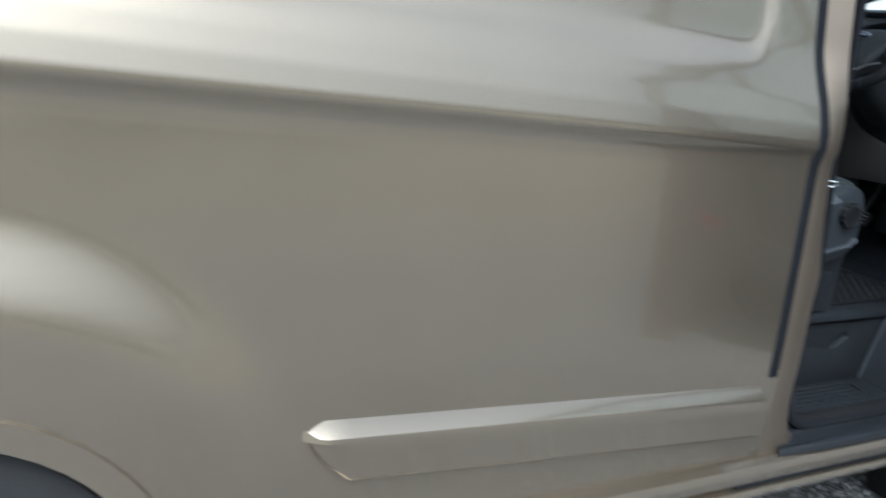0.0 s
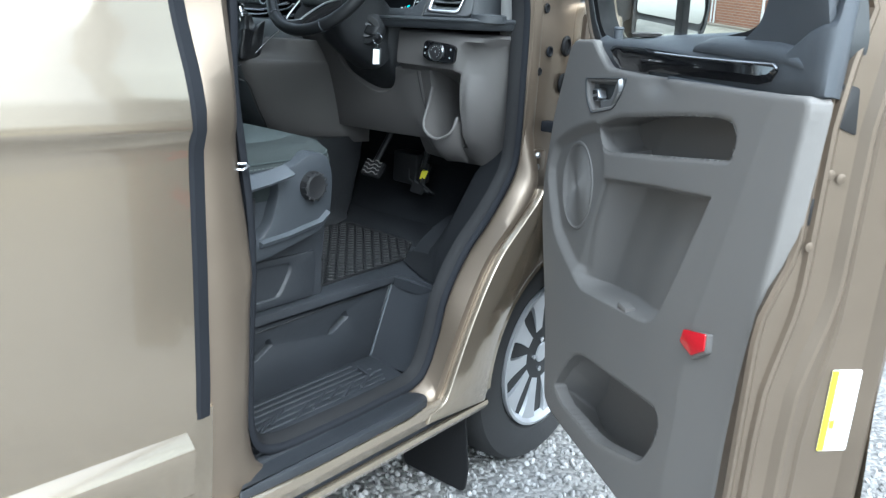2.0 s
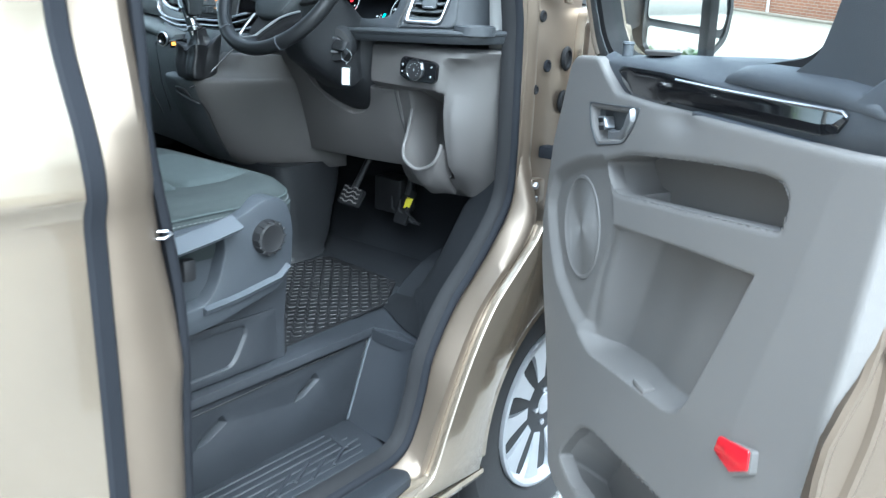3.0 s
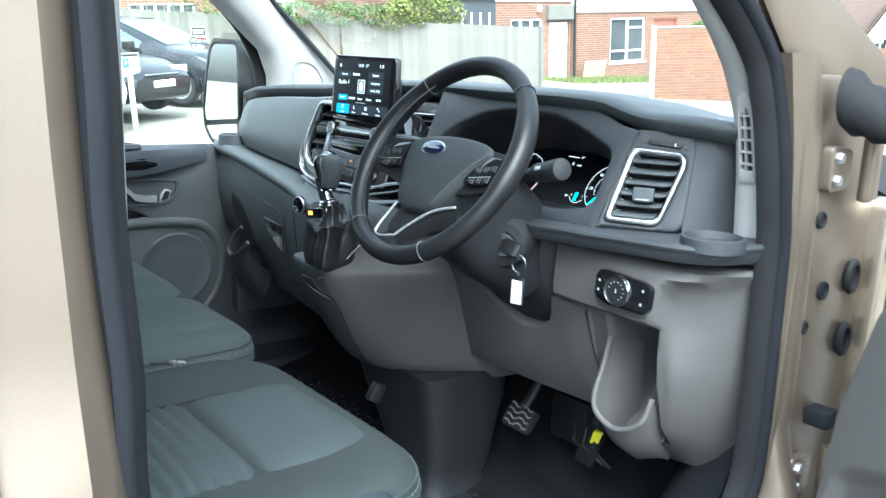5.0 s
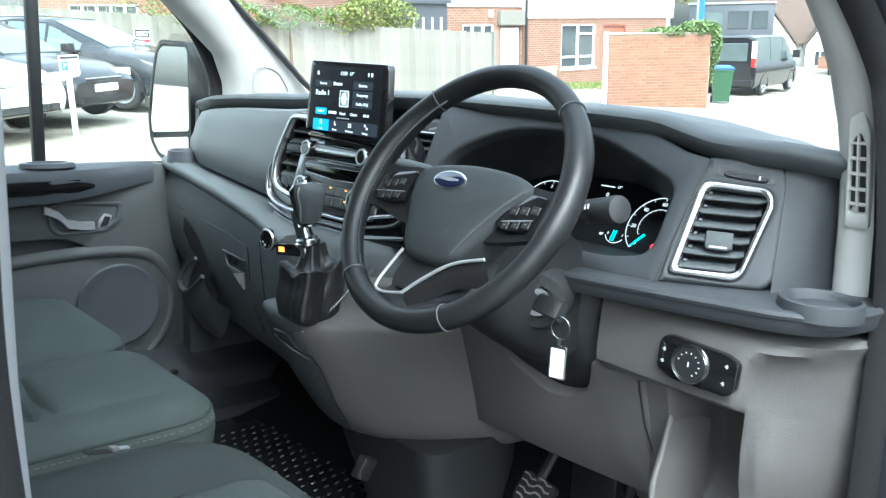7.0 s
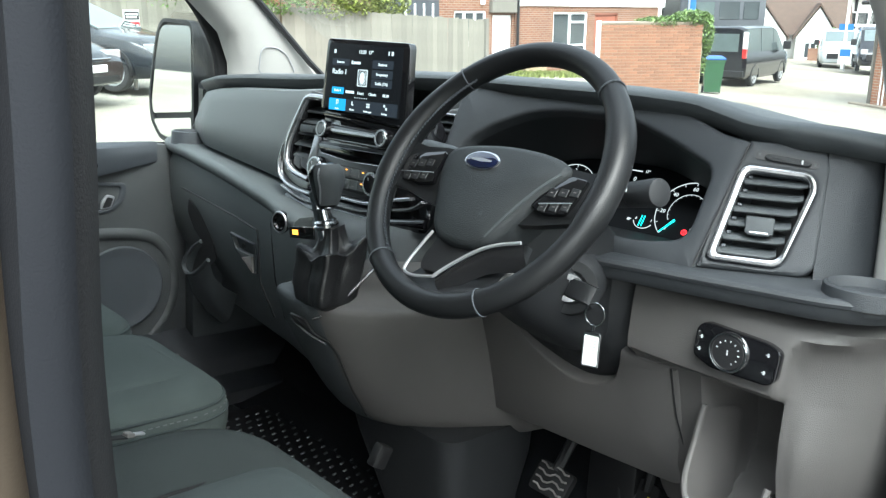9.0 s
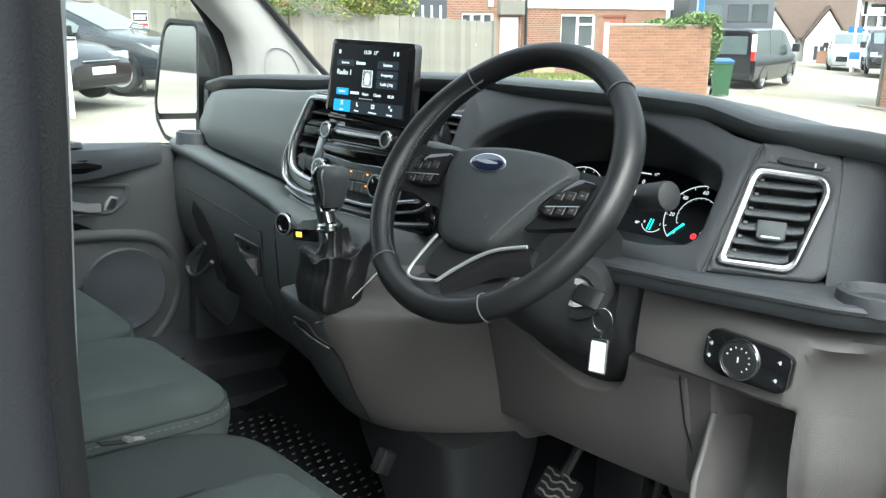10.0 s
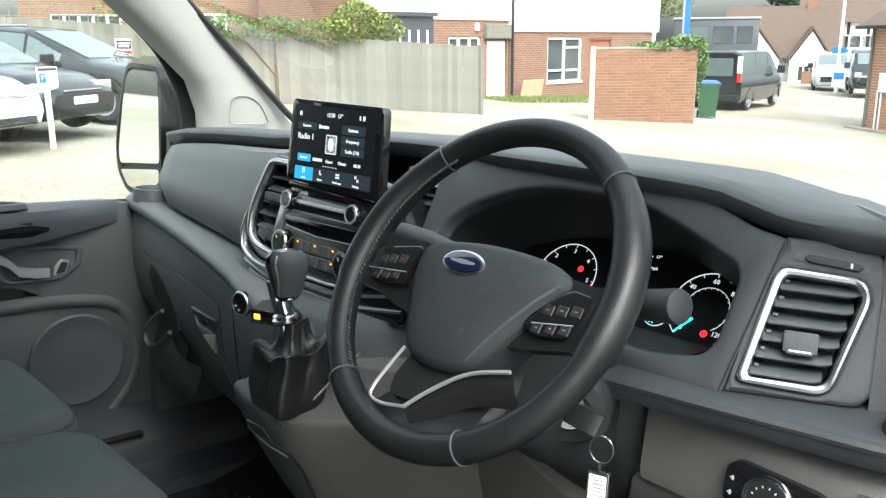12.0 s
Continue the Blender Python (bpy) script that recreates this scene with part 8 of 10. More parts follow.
lw = [(0.20, 1.262), (1.05, 1.266), (1.150, 1.36), (1.152, 1.49), (1.09, 1.603), (0.90, 1.79), (0.20, 1.82)]
lwo = [(0.10, 1.22), (1.17, 1.22), (1.20, 1.38), (1.195, 1.50), (1.15, 1.60), (0.93, 1.86), (0.10, 1.88)]
part("window_surround", holed(rounded(lwo, 0.04), [(rounded(lw, [0.02, 0.04, 0.05, 0.06, 0.05, 0.05, 0.02]), 0.02, 0.0, True)], 0.02, axes((0, 1.88, 0), (1, 0, 0), (0, 0, 1)), 0.006), RUBBER, ldoor, "black window seal", smooth=50)
part("divider_bar", box(0.690, 0.717, 1.885, 1.91, 1.26, 1.80, 0.004, 2, pose(0.0, 0, 0)), BLACK, ldoor)
lp = part("window_pane", slab(rounded(lw, 0.03), -0.030, -0.026, axes((0, 1.88, 0), (1, 0, 0), (0, 0, 1))), GLASS, ldoor)
lp.visible_shadow = False


def door_mirror(m, s, parent):
    """Two-glass door mirror: x back, y up, z across (s points outwards)."""
    def q(x, y, z):
        return m @ Vector((x, y, s * z))
    head = []
    oy = [(0.105, 1.285), (0.125, 1.25), (0.22, 1.222), (0.33, 1.235), (0.39, 1.285), (0.400, 1.36), (0.368, 1.48), (0.335, 1.56), (0.30, 1.588), (0.125, 1.580), (0.105, 1.55)]
    cz, cy = 0.24, 1.41
    for x, k in ((-0.13, 0.55), (-0.115, 0.75), (-0.08, 0.92), (-0.02, 1.0), (0.005, 1.0), (0.005, 0.94), (-0.006, 0.93)):
        head.append([q(x, cy + (y - cy) * k, cz + (z - cz) * k) for z, y in rounded(oy, 0.02, 2)])
    o = part("door_mirror", loft(head), BLACK, parent, "large black two-glass door mirror", smooth=50)
    up_g = rounded([(0.118, 1.330), (0.372, 1.308), (0.380, 1.345), (0.348, 1.475), (0.318, 1.552), (0.29, 1.568), (0.122, 1.566)], 0.015)
    lo_g = rounded([(0.125, 1.256), (0.22, 1.238), (0.325, 1.250), (0.370, 1.290), (0.122, 1.314)], 0.012)
    for g, n in ((up_g, "mirror_glass"), (lo_g, "wide_glass")):
        bm = loft([[q(x, y, z) for z, y in g] for x in (-0.004, 0.004)])
        part(n, bm, MIRROR, o)
    part("mirror_arm", loft([[q(x - 0.05, 1.30 + d, z), q(x + 0.0, 1.30 + d, z), q(x + 0.0, 1.40 + d, z), q(x - 0.05, 1.40 + d, z)] for x, z, d in ((0.03, 0.0, 0.0), (0.01, 0.06, 0.0), (-0.02, 0.13, 0.02))]), BLACK, o)
    part("mirror_cap", loft([[q(x, cy + 0.03 + (y - cy) * k, cz + (z - cz) * k) for z, y in rounded(oy[4:] + oy[:1], 0.02, 2)] for x, k in ((-0.135, 0.45), (-0.12, 0.70), (-0.085, 0.87), (-0.03, 0.95))]), PAINT, o, smooth=60)
    return o


door_mirror(axes((1.165, 1.935, 0), (-1, 0, 0), (0, 0, 1)), 1, ldoor)
door_mirror(DOOR @ Matrix.Translation((0.0, 0, -0.142)) @ Matrix.Diagonal((1, 1, 0.735, 1)), -1, door)

# ---------------------------------------------------------------- pillars and windscreen
# driver's side: upright foot beside the dashboard, then the raked pillar
rp = []
for x0, yl, yr, z in ((1.072, 0.161, 0.114, 1.22), (1.070, 0.161, 0.115, 1.30), (1.064, 0.162, 0.117, 1.37), (1.052, 0.163, 0.121, 1.44), (1.032, 0.165, 0.1235, 1.49), (1.002, 0.167, 0.1245, 1.54), (0.967, 0.167, 0.134, 1.577), (0.90, 0.178, 0.144, 1.65), (0.80, 0.195, 0.158, 1.74), (0.62, 0.22, 0.18, 1.88)):
    rp.append([(x0 + 0.006, yr - 0.002, z), (x0, yr + 0.006, z), (x0 - 0.002, (yl + yr) / 2, z), (x0 + 0.001, yl - 0.006, z), (x0 + 0.010, yl, z), (x0 + 0.09, yl + 0.008, z), (x0 + 0.09, yr - 0.02, z), (x0 + 0.02, yr - 0.012, z)])
apr = part("pillar_trim", loft(rp), PILLAR, van, "pale grey windscreen pillar trim with a slim demister vent", smooth=60)
VPP = axes((1.0445, 0.1355, 1.437), (0, -1, 0), (-0.26, 0, 0.966))
part("demister_frame", holed(rounded([(-0.013, -0.068), (0.014, -0.068), (0.013, 0.045), (0.005, 0.072), (-0.010, 0.060)], 0.005), [(rounded([(-0.009, -0.050), (0.010, -0.050), (0.009, 0.030), (0.003, 0.046), (-0.007, 0.034)], 0.004), 0.008, 0.0, False)], 0.010, VPP @ Matrix.Translation((0, 0, 0.0028)), 0.0012), PILLAR, apr)
part("demister_dark", slab(rounded([(-0.0085, -0.049), (0.0095, -0.049), (0.0085, 0.030), (0.003, 0.044), (-0.0065, 0.034)], 0.004), -0.003, -0.002, VPP), BLACK, apr)
for i in range(5):
    part("demister_bar", box(-0.009, 0.0095, -0.040 + i * 0.018, -0.0375 + i * 0.018, -0.002, 0.0032, 0, 1, VPP), PILLAR, apr)
part("demister_bar", box(-0.0007, 0.0013, -0.049, 0.044, -0.002, 0.0036, 0, 1, VPP), PILLAR, apr)
part("pillar_skin", loft([[(x0 - 0.01, y - 0.075, z), (x1 + 0.05, y - 0.085, z), (x1 + 0.06, y - 0.03, z), (x0, y - 0.055, z)] for x0, x1, y, z in ((1.09, 1.20, 0.150, 1.22), (1.085, 1.20, 0.150, 1.35), (1.06, 1.17, 0.155, 1.46), (0.965, 1.08, 0.172, 1.62), (0.72, 0.86, 0.21, 1.83), (0.60, 0.74, 0.22, 1.92))]), PAINT_IN_SHADED, van, smooth=60)
# passenger's side
lpil = []
for x0, x1, y, z in ((1.175, 1.46, 1.815, 1.36), (1.172, 1.41, 1.80, 1.44), (1.165, 1.37, 1.79, 1.475), (1.132, 1.29, 1.78, 1.55), (1.04, 1.20, 1.775, 1.63), (0.87, 1.05, 1.75, 1.76), (0.70, 0.88, 1.73, 1.88)):
    lpil.append([(x0, y + 0.07, z), (x0 + 0.006, y + 0.01, z), (x0 + 0.03, y - 0.012, z), ((x0 + x1) / 2, y - 0.022, z), (x1 - 0.01, y - 0.022, z), (x1 + 0.01, y + 0.0, z), (x1 + 0.01, y + 0.10, z)])
lpt = part("pillar_trim", loft(lpil), PILLAR, van, "pale grey windscreen pillar trim with a small speaker", smooth=60)
tw_out = rounded([(1.205, 1.452), (1.318, 1.455), (1.285, 1.505), (1.25, 1.522), (1.208, 1.518)], 0.018, 5)
part("tweeter_outline", tube([(x, 1.7655 - 0.13 * (z - 1.475), z) for x, z in tw_out], 0.0016, 6, True, up=(0, 1, 0)), POST, lpt)
wsr = []
for t in np.linspace(0, 1, 8):
    wsr.append([(1.70 - 0.98 * t + 0.06 * math.sin(math.pi * s) - 0.02 * math.sin(math.pi * t), 0.16 + 1.62 * s + (0.04 - 0.08 * s) * t, 1.385 + 0.50 * t + 0.04 * math.sin(math.pi * t)) for s in np.linspace(0, 1, 13)])
wpane = part("windscreen", loft(wsr, closed=False), GLASS, van, "raked windscreen glass", smooth=80)
wpane.visible_shadow = False
part("screen_edge", tube([(x - 0.004, 1.745, z) for x, z in ((1.46, 1.40), (1.35, 1.487), (1.215, 1.613), (1.08, 1.735))], 0.008, 6), BLACK, van)
post_edge = curve1([0.9, 1.20, 1.26, 1.36, 1.6], [0.160, 0.168, 0.170, 0.163, 0.163])
part("post_trim", loft([[(post_edge(z) - 0.021, 0.082 + 0.010 * (1 - smoothstep(0.9, 1.2, z)), z), (post_edge(z) - 0.010, 0.094, z), (post_edge(z), 0.111, z), (post_edge(z) - 0.004, 0.14, z), (0.02, 0.16, z), (0.02, 0.10, z), (post_edge(z) - 0.030, 0.086, z)] for z in np.linspace(0.62, 1.90, 16)]), POST, van, "slate grey inner post trim", smooth=60)
lining = []
for x0, yr, xs_, ys_, z in ((1.072, 0.114, 1.068, 0.078, 1.22), (1.070, 0.115, 1.064, 0.080, 1.30), (1.064, 0.117, 1.054, 0.084, 1.37), (1.052, 0.121, 1.042, 0.090, 1.44), (1.032, 0.1235, 1.026, 0.095, 1.50), (1.002, 0.1245, 1.008, 0.102, 1.55), (0.967, 0.134, 0.985, 0.108, 1.595), (0.90, 0.144, 0.93, 0.118, 1.65), (0.80, 0.158, 0.82, 0.14, 1.74), (0.62, 0.18, 0.62, 0.17, 1.88)):
    lining.append([(x0 + 0.004, yr + 0.002, z), ((x0 + xs_) / 2 + 0.002, (yr + ys_) / 2, z), (xs_, ys_, z), (xs_ + 0.03, ys_, z), (x0 + 0.04, yr, z)])
part("pillar_lining", loft(lining), SEAL, van, smooth=60)

# ---------------------------------------------------------------- the yard outside
def slope_x(x):
    return x if x < 25 else (25 + 0.58 * (x - 25) if x < 60 else 45.3)


def ground_z(x, y):
    """Height of the yard: it falls ahead of the van and rises a little to its left."""
    far = -0.0474 * slope_x(max(x, -20)) + 0.0323 * min(max(y, -20), 26)
    near = -math.tan(radians(4.5)) * x
    return near + (far - near) * smoothstep(2.6, 7.0, math.hypot(x - 0.1, y - 1.0))


STONE = island_vary(pbr("gravel_stone", (0.27, 0.268, 0.265), 0.85, grain=0.4, grain_scale=150, vary=0.2), 0.6, 1.4)


def ground_material():
    m = pbr("yard_surface", (0.36, 0.35, 0.335), 0.95, grain=1.0, grain_scale=60, vary=0.2, vary_scale=0.5)
    n, l = m.node_tree.nodes, m.node_tree.links
    b = n["Principled BSDF"]
    at = n.new("ShaderNodeTexCoord")
    pebbles = n.new("ShaderNodeTexVoronoi")
    pebbles.inputs["Scale"].default_value = 55
    l.new(at.outputs["Object"], pebbles.inputs["Vector"])
    patch = n.new("ShaderNodeTexNoise")
    patch.inputs["Scale"].default_value, patch.inputs["Detail"].default_value = 0.22, 8
    l.new(at.outputs["Object"], patch.inputs["Vector"])
    ramp = n.new("ShaderNodeValToRGB")
    e = ramp.color_ramp.elements
    e[0].position, e[0].color = 0.30, (0.215, 0.185, 0.130, 1)
    e[1].position, e[1].color = 0.62, (0.31, 0.292, 0.245, 1)
    l.new(patch.outputs[0], ramp.inputs[0])
    shade = n.new("ShaderNodeMapRange")
    shade.inputs[3].default_value, shade.inputs[4].default_value = 0.62, 1.25
    sepc = n.new("ShaderNodeSeparateColor")
    l.new(pebbles.outputs["Color"], sepc.inputs[0])
    l.new(sepc.outputs[0], shade.inputs[0])
    mul = n.new("ShaderNodeVectorMath")
    mul.operation = "SCALE"
    reach, span, near = n.new("ShaderNodeVectorMath"), n.new("ShaderNodeMapRange"), n.new("ShaderNodeMix")
    reach.operation, near.data_type = "LENGTH", "RGBA"            # grey stone round the van, paler trodden dirt beyond
    span.inputs[1].default_value, span.inputs[2].default_value = 3.5, 9.0
    near.inputs[6].default_value = (0.21, 0.206, 0.20, 1)
    l.new(at.outputs["Object"], reach.inputs[0])
    l.new(reach.outputs["Value"], span.inputs[0])
    l.new(span.outputs[0], near.inputs[0])
    l.new(ramp.outputs[0], near.inputs[7])
    l.new(near.outputs[2], mul.inputs[0])
    l.new(shade.outputs[0], mul.inputs["Scale"])
    l.new(mul.outputs[0], b.inputs["Base Color"])
    bump = n.new("ShaderNodeBump")
    bump.inputs["Strength"].default_value, bump.inputs["Distance"].default_value = 0.9, 0.012
    bump.invert = True
    l.new(pebbles.outputs["Distance"], bump.inputs["Height"])
    l.new(bump.outputs[0], b.inputs["Normal"])
    return m


steps = lambda a, b, n: list(np.linspace(a, b, n))
gx = [-400, -150, -60, -30, -18] + steps(-10, 12, 56) + steps(13, 60, 32) + [75, 110, 180, 400]
gy = [-400, -150, -60, -30, -18] + steps(-10, 10, 51) + steps(11, 45, 24) + [60, 100, 180, 400]
verts = [(x, y, ground_z(x, y)) for x in gx for y in gy]
faces = [(i * len(gy) + j, (i + 1) * len(gy) + j, (i + 1) * len(gy) + j + 1, i * len(gy) + j + 1) for i in range(len(gx) - 1) for j in range(len(gy) - 1)]
gm = bpy.data.meshes.new("ground")
gm.from_pydata(verts, [], faces)
gm.materials.append(ground_material())
gm.shade_smooth()
tagged(new("ground", gm), "pale gravel and worn concrete yard", "ground", kind="structure")

# loose stones near the sill
ico = bmesh.new()
bmesh.ops.create_icosphere(ico, subdivisions=1, radius=1)
iv = [v.co.copy() for v in ico.verts]
fi = [[v.index for v in f.verts] for f in ico.faces]
ico.free()
sv, sf = [], []
rng = random.Random(5)
for k in range(5200):
    x, y = rng.uniform(-1.2, 2.2), rng.uniform(-1.3, 0.55)
    if k > 3600:
        x, y = rng.uniform(0.2, 1.7), rng.uniform(-0.7, 0.3)
    r = rng.uniform(0.005, 0.013)
    rot = Euler((rng.uniform(0, 6), rng.uniform(0, 6), rng.uniform(0, 6))).to_matrix()
    z = ground_z(x, y) + r * 0.3
    s = Vector((r * rng.uniform(0.8, 1.3), r * rng.uniform(0.7, 1.1), r * rng.uniform(0.5, 0.8)))
    base = len(sv)
    for v in iv:
        q = rot @ Vector((v.x * s.x, v.y * s.y, v.z * s.z))
        sv.append((x + q.x, y + q.y, z + q.z))
    sf += [[base + i for i in f] for f in fi]
sm = bpy.data.meshes.new("gravel_stones")
sm.from_pydata(sv, [], sf)
sm.materials.append(STONE)
tagged(new("gravel_stones", sm), "loose grey gravel beside the van", "gravel", kind="stuff")

# ---------------------------------------------------------------- materials outside
BRICK_H = brickwork("house_brick", (0.24, 0.114, 0.066), (0.19, 0.085, 0.051), (0.28, 0.24, 0.20))
BRICK_G = brickwork("garage_brick", (0.42, 0.20, 0.12), (0.35, 0.155, 0.09), (0.46, 0.40, 0.33))
BRICK_P = piece_vary(pbr("wall_brick", (0.215, 0.105, 0.062), 0.9, grain=0.6, grain_scale=90, vary=0.2, vary_scale=6), 0.80, 1.2)
MORTAR = pbr("mortar", (0.25, 0.215, 0.17), 0.95, grain=0.6, grain_scale=120, vary=0.2)
RENDER = pbr("white_render", (0.80, 0.80, 0.78), 0.9, grain=0.3, grain_scale=120, vary=0.05, vary_scale=1.2)
UPVC = pbr("white_window_frame", (0.82, 0.83, 0.83), 0.4, vary=0.03)
DARKPANE = pbr("dark_window_pane", (0.05, 0.06, 0.065), 0.06, vary=0.3, vary_scale=1.5, coat=0.6)
ROOF = pbr("brown_roof_tile", (0.085, 0.058, 0.045), 0.9, grain=0.8, grain_scale=14, vary=0.3, vary_scale=3)
TIMBER = piece_vary(pbr("weathered_fence_board", (0.175, 0.165, 0.14), 0.9, grain=0.7, grain_scale=60, vary=0.25, vary_scale=4), 0.84, 1.12)
TIMBER_P = pbr("fence_post", (0.16, 0.15, 0.13), 0.9, grain=0.5, grain_scale=60, vary=0.2)
LEAF = island_vary(pbr("leaf_green", (0.075, 0.135, 0.025), 0.6, vary=0.25, vary_scale=2), 0.45, 1.7)
LEAF_Y = island_vary(pbr("leaf_yellow_green", (0.16, 0.19, 0.035), 0.6, vary=0.25, vary_scale=2), 0.5, 1.6)
LEAF_IVY = island_vary(pbr("ivy_leaf", (0.11, 0.17, 0.05), 0.55, vary=0.25, vary_scale=3), 0.5, 1.7)
LEAF_DK = island_vary(pbr("conifer_needles", (0.035, 0.07, 0.03), 0.7, vary=0.25), 0.5, 1.6)
BARK = pbr("bark", (0.10, 0.075, 0.05), 0.95, grain=0.8, grain_scale=40, vary=0.3)
GRASS = island_vary(pbr("grass_blade", (0.13, 0.155, 0.04), 0.8, vary=0.2), 0.6, 1.5)
BIN_GREEN = pbr("green_bin_plastic", (0.022, 0.075, 0.032), 0.5, grain=0.2, grain_scale=60, vary=0.15, vary_scale=4)
BIN_BLUE = pbr("blue_lid_plastic", (0.035, 0.10, 0.32), 0.45, vary=0.1)
CAR_BLACK = pbr("black_car_paint", (0.008, 0.009, 0.012), 0.2, metal=0.1, coat=0.45, vary=0.1)
CAR_NAVY = pbr("dark_blue_car_paint", (0.012, 0.015, 0.020), 0.2, metal=0.2, coat=0.5, vary=0.1)
CAR_WHITE = pbr("white_car_paint", (0.78, 0.79, 0.8), 0.25, coat=0.9, vary=0.03)
CAR_SILVER = pbr("silver_van_paint", (0.42, 0.45, 0.46), 0.3, metal=0.6, coat=0.7, vary=0.05)
CAR_GLASS = pbr("car_window", (0.09, 0.115, 0.115), 0.05, coat=0.8, vary=0.2)
TAIL = pbr("red_tail_lamp", (0.45, 0.02, 0.02), 0.15, coat=0.7)
HEADLAMP = pbr("headlamp", (0.55, 0.57, 0.6), 0.1, metal=0.5, coat=1.0)
SIGN_BLUE = pbr("sign_blue", (0.03, 0.16, 0.42), 0.5)
SIGN_RED = pbr("sign_red", (0.50, 0.02, 0.03), 0.5)
POST_W = pbr("white_post_paint", (0.78, 0.78, 0.76), 0.5, vary=0.06)
SLATE = pbr("slate_grey_cladding", (0.05, 0.055, 0.065), 0.5, vary=0.2, vary_scale=1)
BROWN_DOOR = pbr("brown_door_paint", (0.26, 0.09, 0.055), 0.5, vary=0.1)


def leaf_mass(blobs, n, size, seed, flat=0.0):
    """Many small folded leaves in and on some ellipsoids (centre, radii)."""
    r = random.Random(seed)
    vs, fs = [], []
    tot = sum(b[1][0] * b[1][1] * b[1][2] for b in blobs)
    for c, rad in blobs:
        k = int(n * rad[0] * rad[1] * rad[2] / tot)
        for _ in range(k):
            d = Vector((r.gauss(0, 1), r.gauss(0, 1), r.gauss(0, 1))).normalized() * (0.55 + 0.5 * r.random() ** 0.6)
            p = Vector((c[0] + d.x * rad[0], c[1] + d.y * rad[1], c[2] + d.z * rad[2]))
            e = Euler((r.uniform(-0.9, 0.9), r.uniform(-0.9, 0.9), r.uniform(0, 6.3))).to_matrix()
            s = size * r.uniform(0.5, 1.3)
            b = len(vs)
            for q in ((-s, 0, 0), (0, -s * 0.45, s * 0.15), (s, 0, 0), (0, s * 0.45, s * 0.15)):
                vs.append(p + e @ Vector(q))
            fs += [(b, b + 1, b + 2), (b, b + 2, b + 3)]
    me = bpy.data.meshes.new("leaves")
    me.from_pydata([tuple(v) for v in vs], [], fs)
    bm = bmesh.new()
    bm.from_mesh(me)
    bpy.data.meshes.remove(me)
    return bm


def plant(name, x, y, blobs, n, size, leaf, seed, label, category="shrub", trunk=0.05, z=None):
    g = ground_z(x, y) if z is None else z
    root = thing(name, Matrix.Translation((x, y, g)), label, category)
    top = max(b[0][2] for b in blobs)
    r = random.Random(seed)
    part("trunk", loft([[(rad * math.cos(a), rad * math.sin(a), h) for a in np.linspace(0, 6.28, 8, endpoint=False)] for h, rad in ((-0.1, trunk * 1.3), (top * 0.4, trunk), (top, trunk * 0.35))]), BARK, root)
    for i, (c, rad) in enumerate(blobs[:6]):
        part("limb", tube([(0, 0, top * 0.35), (c[0] * 0.5, c[1] * 0.5, (top * 0.35 + c[2]) / 2 + 0.05), c], trunk * 0.35, 6, up=(0.3, 0.9, 0.1)), BARK, root)
    part("crown", leaf_mass(blobs, n, size, seed), leaf, root, smooth=0)
    return root


# ---------------------------------------------------------------- board fence
FENCE_A, FENCE_B = Vector((15.34, 14.83)), Vector((6.30, 23.45))
fd = (FENCE_B - FENCE_A)
flen = fd.length
fd.normalize()
fence = thing("fence", Matrix.Translation((FENCE_A.x, FENCE_A.y, 0)), "weathered grey close-board timber fence along the yard", "fence")
brd = {}
for i in range(int(flen / 0.125)):
    s = i * 0.125
    x, y = fd.x * s, fd.y * s
    g = ground_z(FENCE_A.x + x, FENCE_A.y + y)
    h = 1.64 + 0.012 * s / flen * 10 + 0.012 * math.sin(i * 2.3)
    key_ = i % 5
    if key_ not in brd:
        rj = random.Random(i)
        bm = box(-0.068, 0.068, -0.010, 0.010, 0, 1, 0.004, 1)
        for v in bm.verts:
            v.co.y += 0.004 * rj.random() + (0.006 if v.co.x > 0 else 0)
        me = bpy.data.meshes.new("fence_board")
        bm.to_mesh(me)
        bm.free()
        me.materials.append(TIMBER)
        brd[key_] = me
    o = new("board", brd[key_])
    o.parent = fence
    o.matrix_local = Matrix.Translation((x, y, g)) @ Matrix.Rotation(math.atan2(fd.y, fd.x), 4, "Z") @ Matrix.Rotation(radians(0.5 * math.sin(i * 1.7)), 4, "Y") @ Matrix.Diagonal((1, 1, h, 1))
for s in np.arange(0.0, flen, 2.4):
    x, y = fd.x * s + fd.y * 0.09, fd.y * s - fd.x * 0.09
    g = ground_z(FENCE_A.x + x, FENCE_A.y + y)
    part("fence_post", box(x - 0.05, x + 0.05, y - 0.05, y + 0.05, g - 0.2, g + 1.62, 0.006, 1), TIMBER_P, fence)
part("fence_post", box(-0.05, 0.05, -0.06, 0.06, ground_z(*FENCE_A) - 0.2, ground_z(*FENCE_A) + 1.68, 0.006, 1), TIMBER_P, fence)
for zr in (0.35, 1.35):
    part("fence_rail", loft([[(fd.x * s + fd.y * a, fd.y * s - fd.x * a, ground_z(FENCE_A.x + fd.x * s, FENCE_A.y + fd.y * s) + zr + b) for a, b in ((0.012, -0.04), (0.06, -0.04), (0.06, 0.04), (0.012, 0.04))] for s in np.linspace(0, flen, 12)]), TIMBER_P, fence)
nb = FENCE_A + fd * 7.15
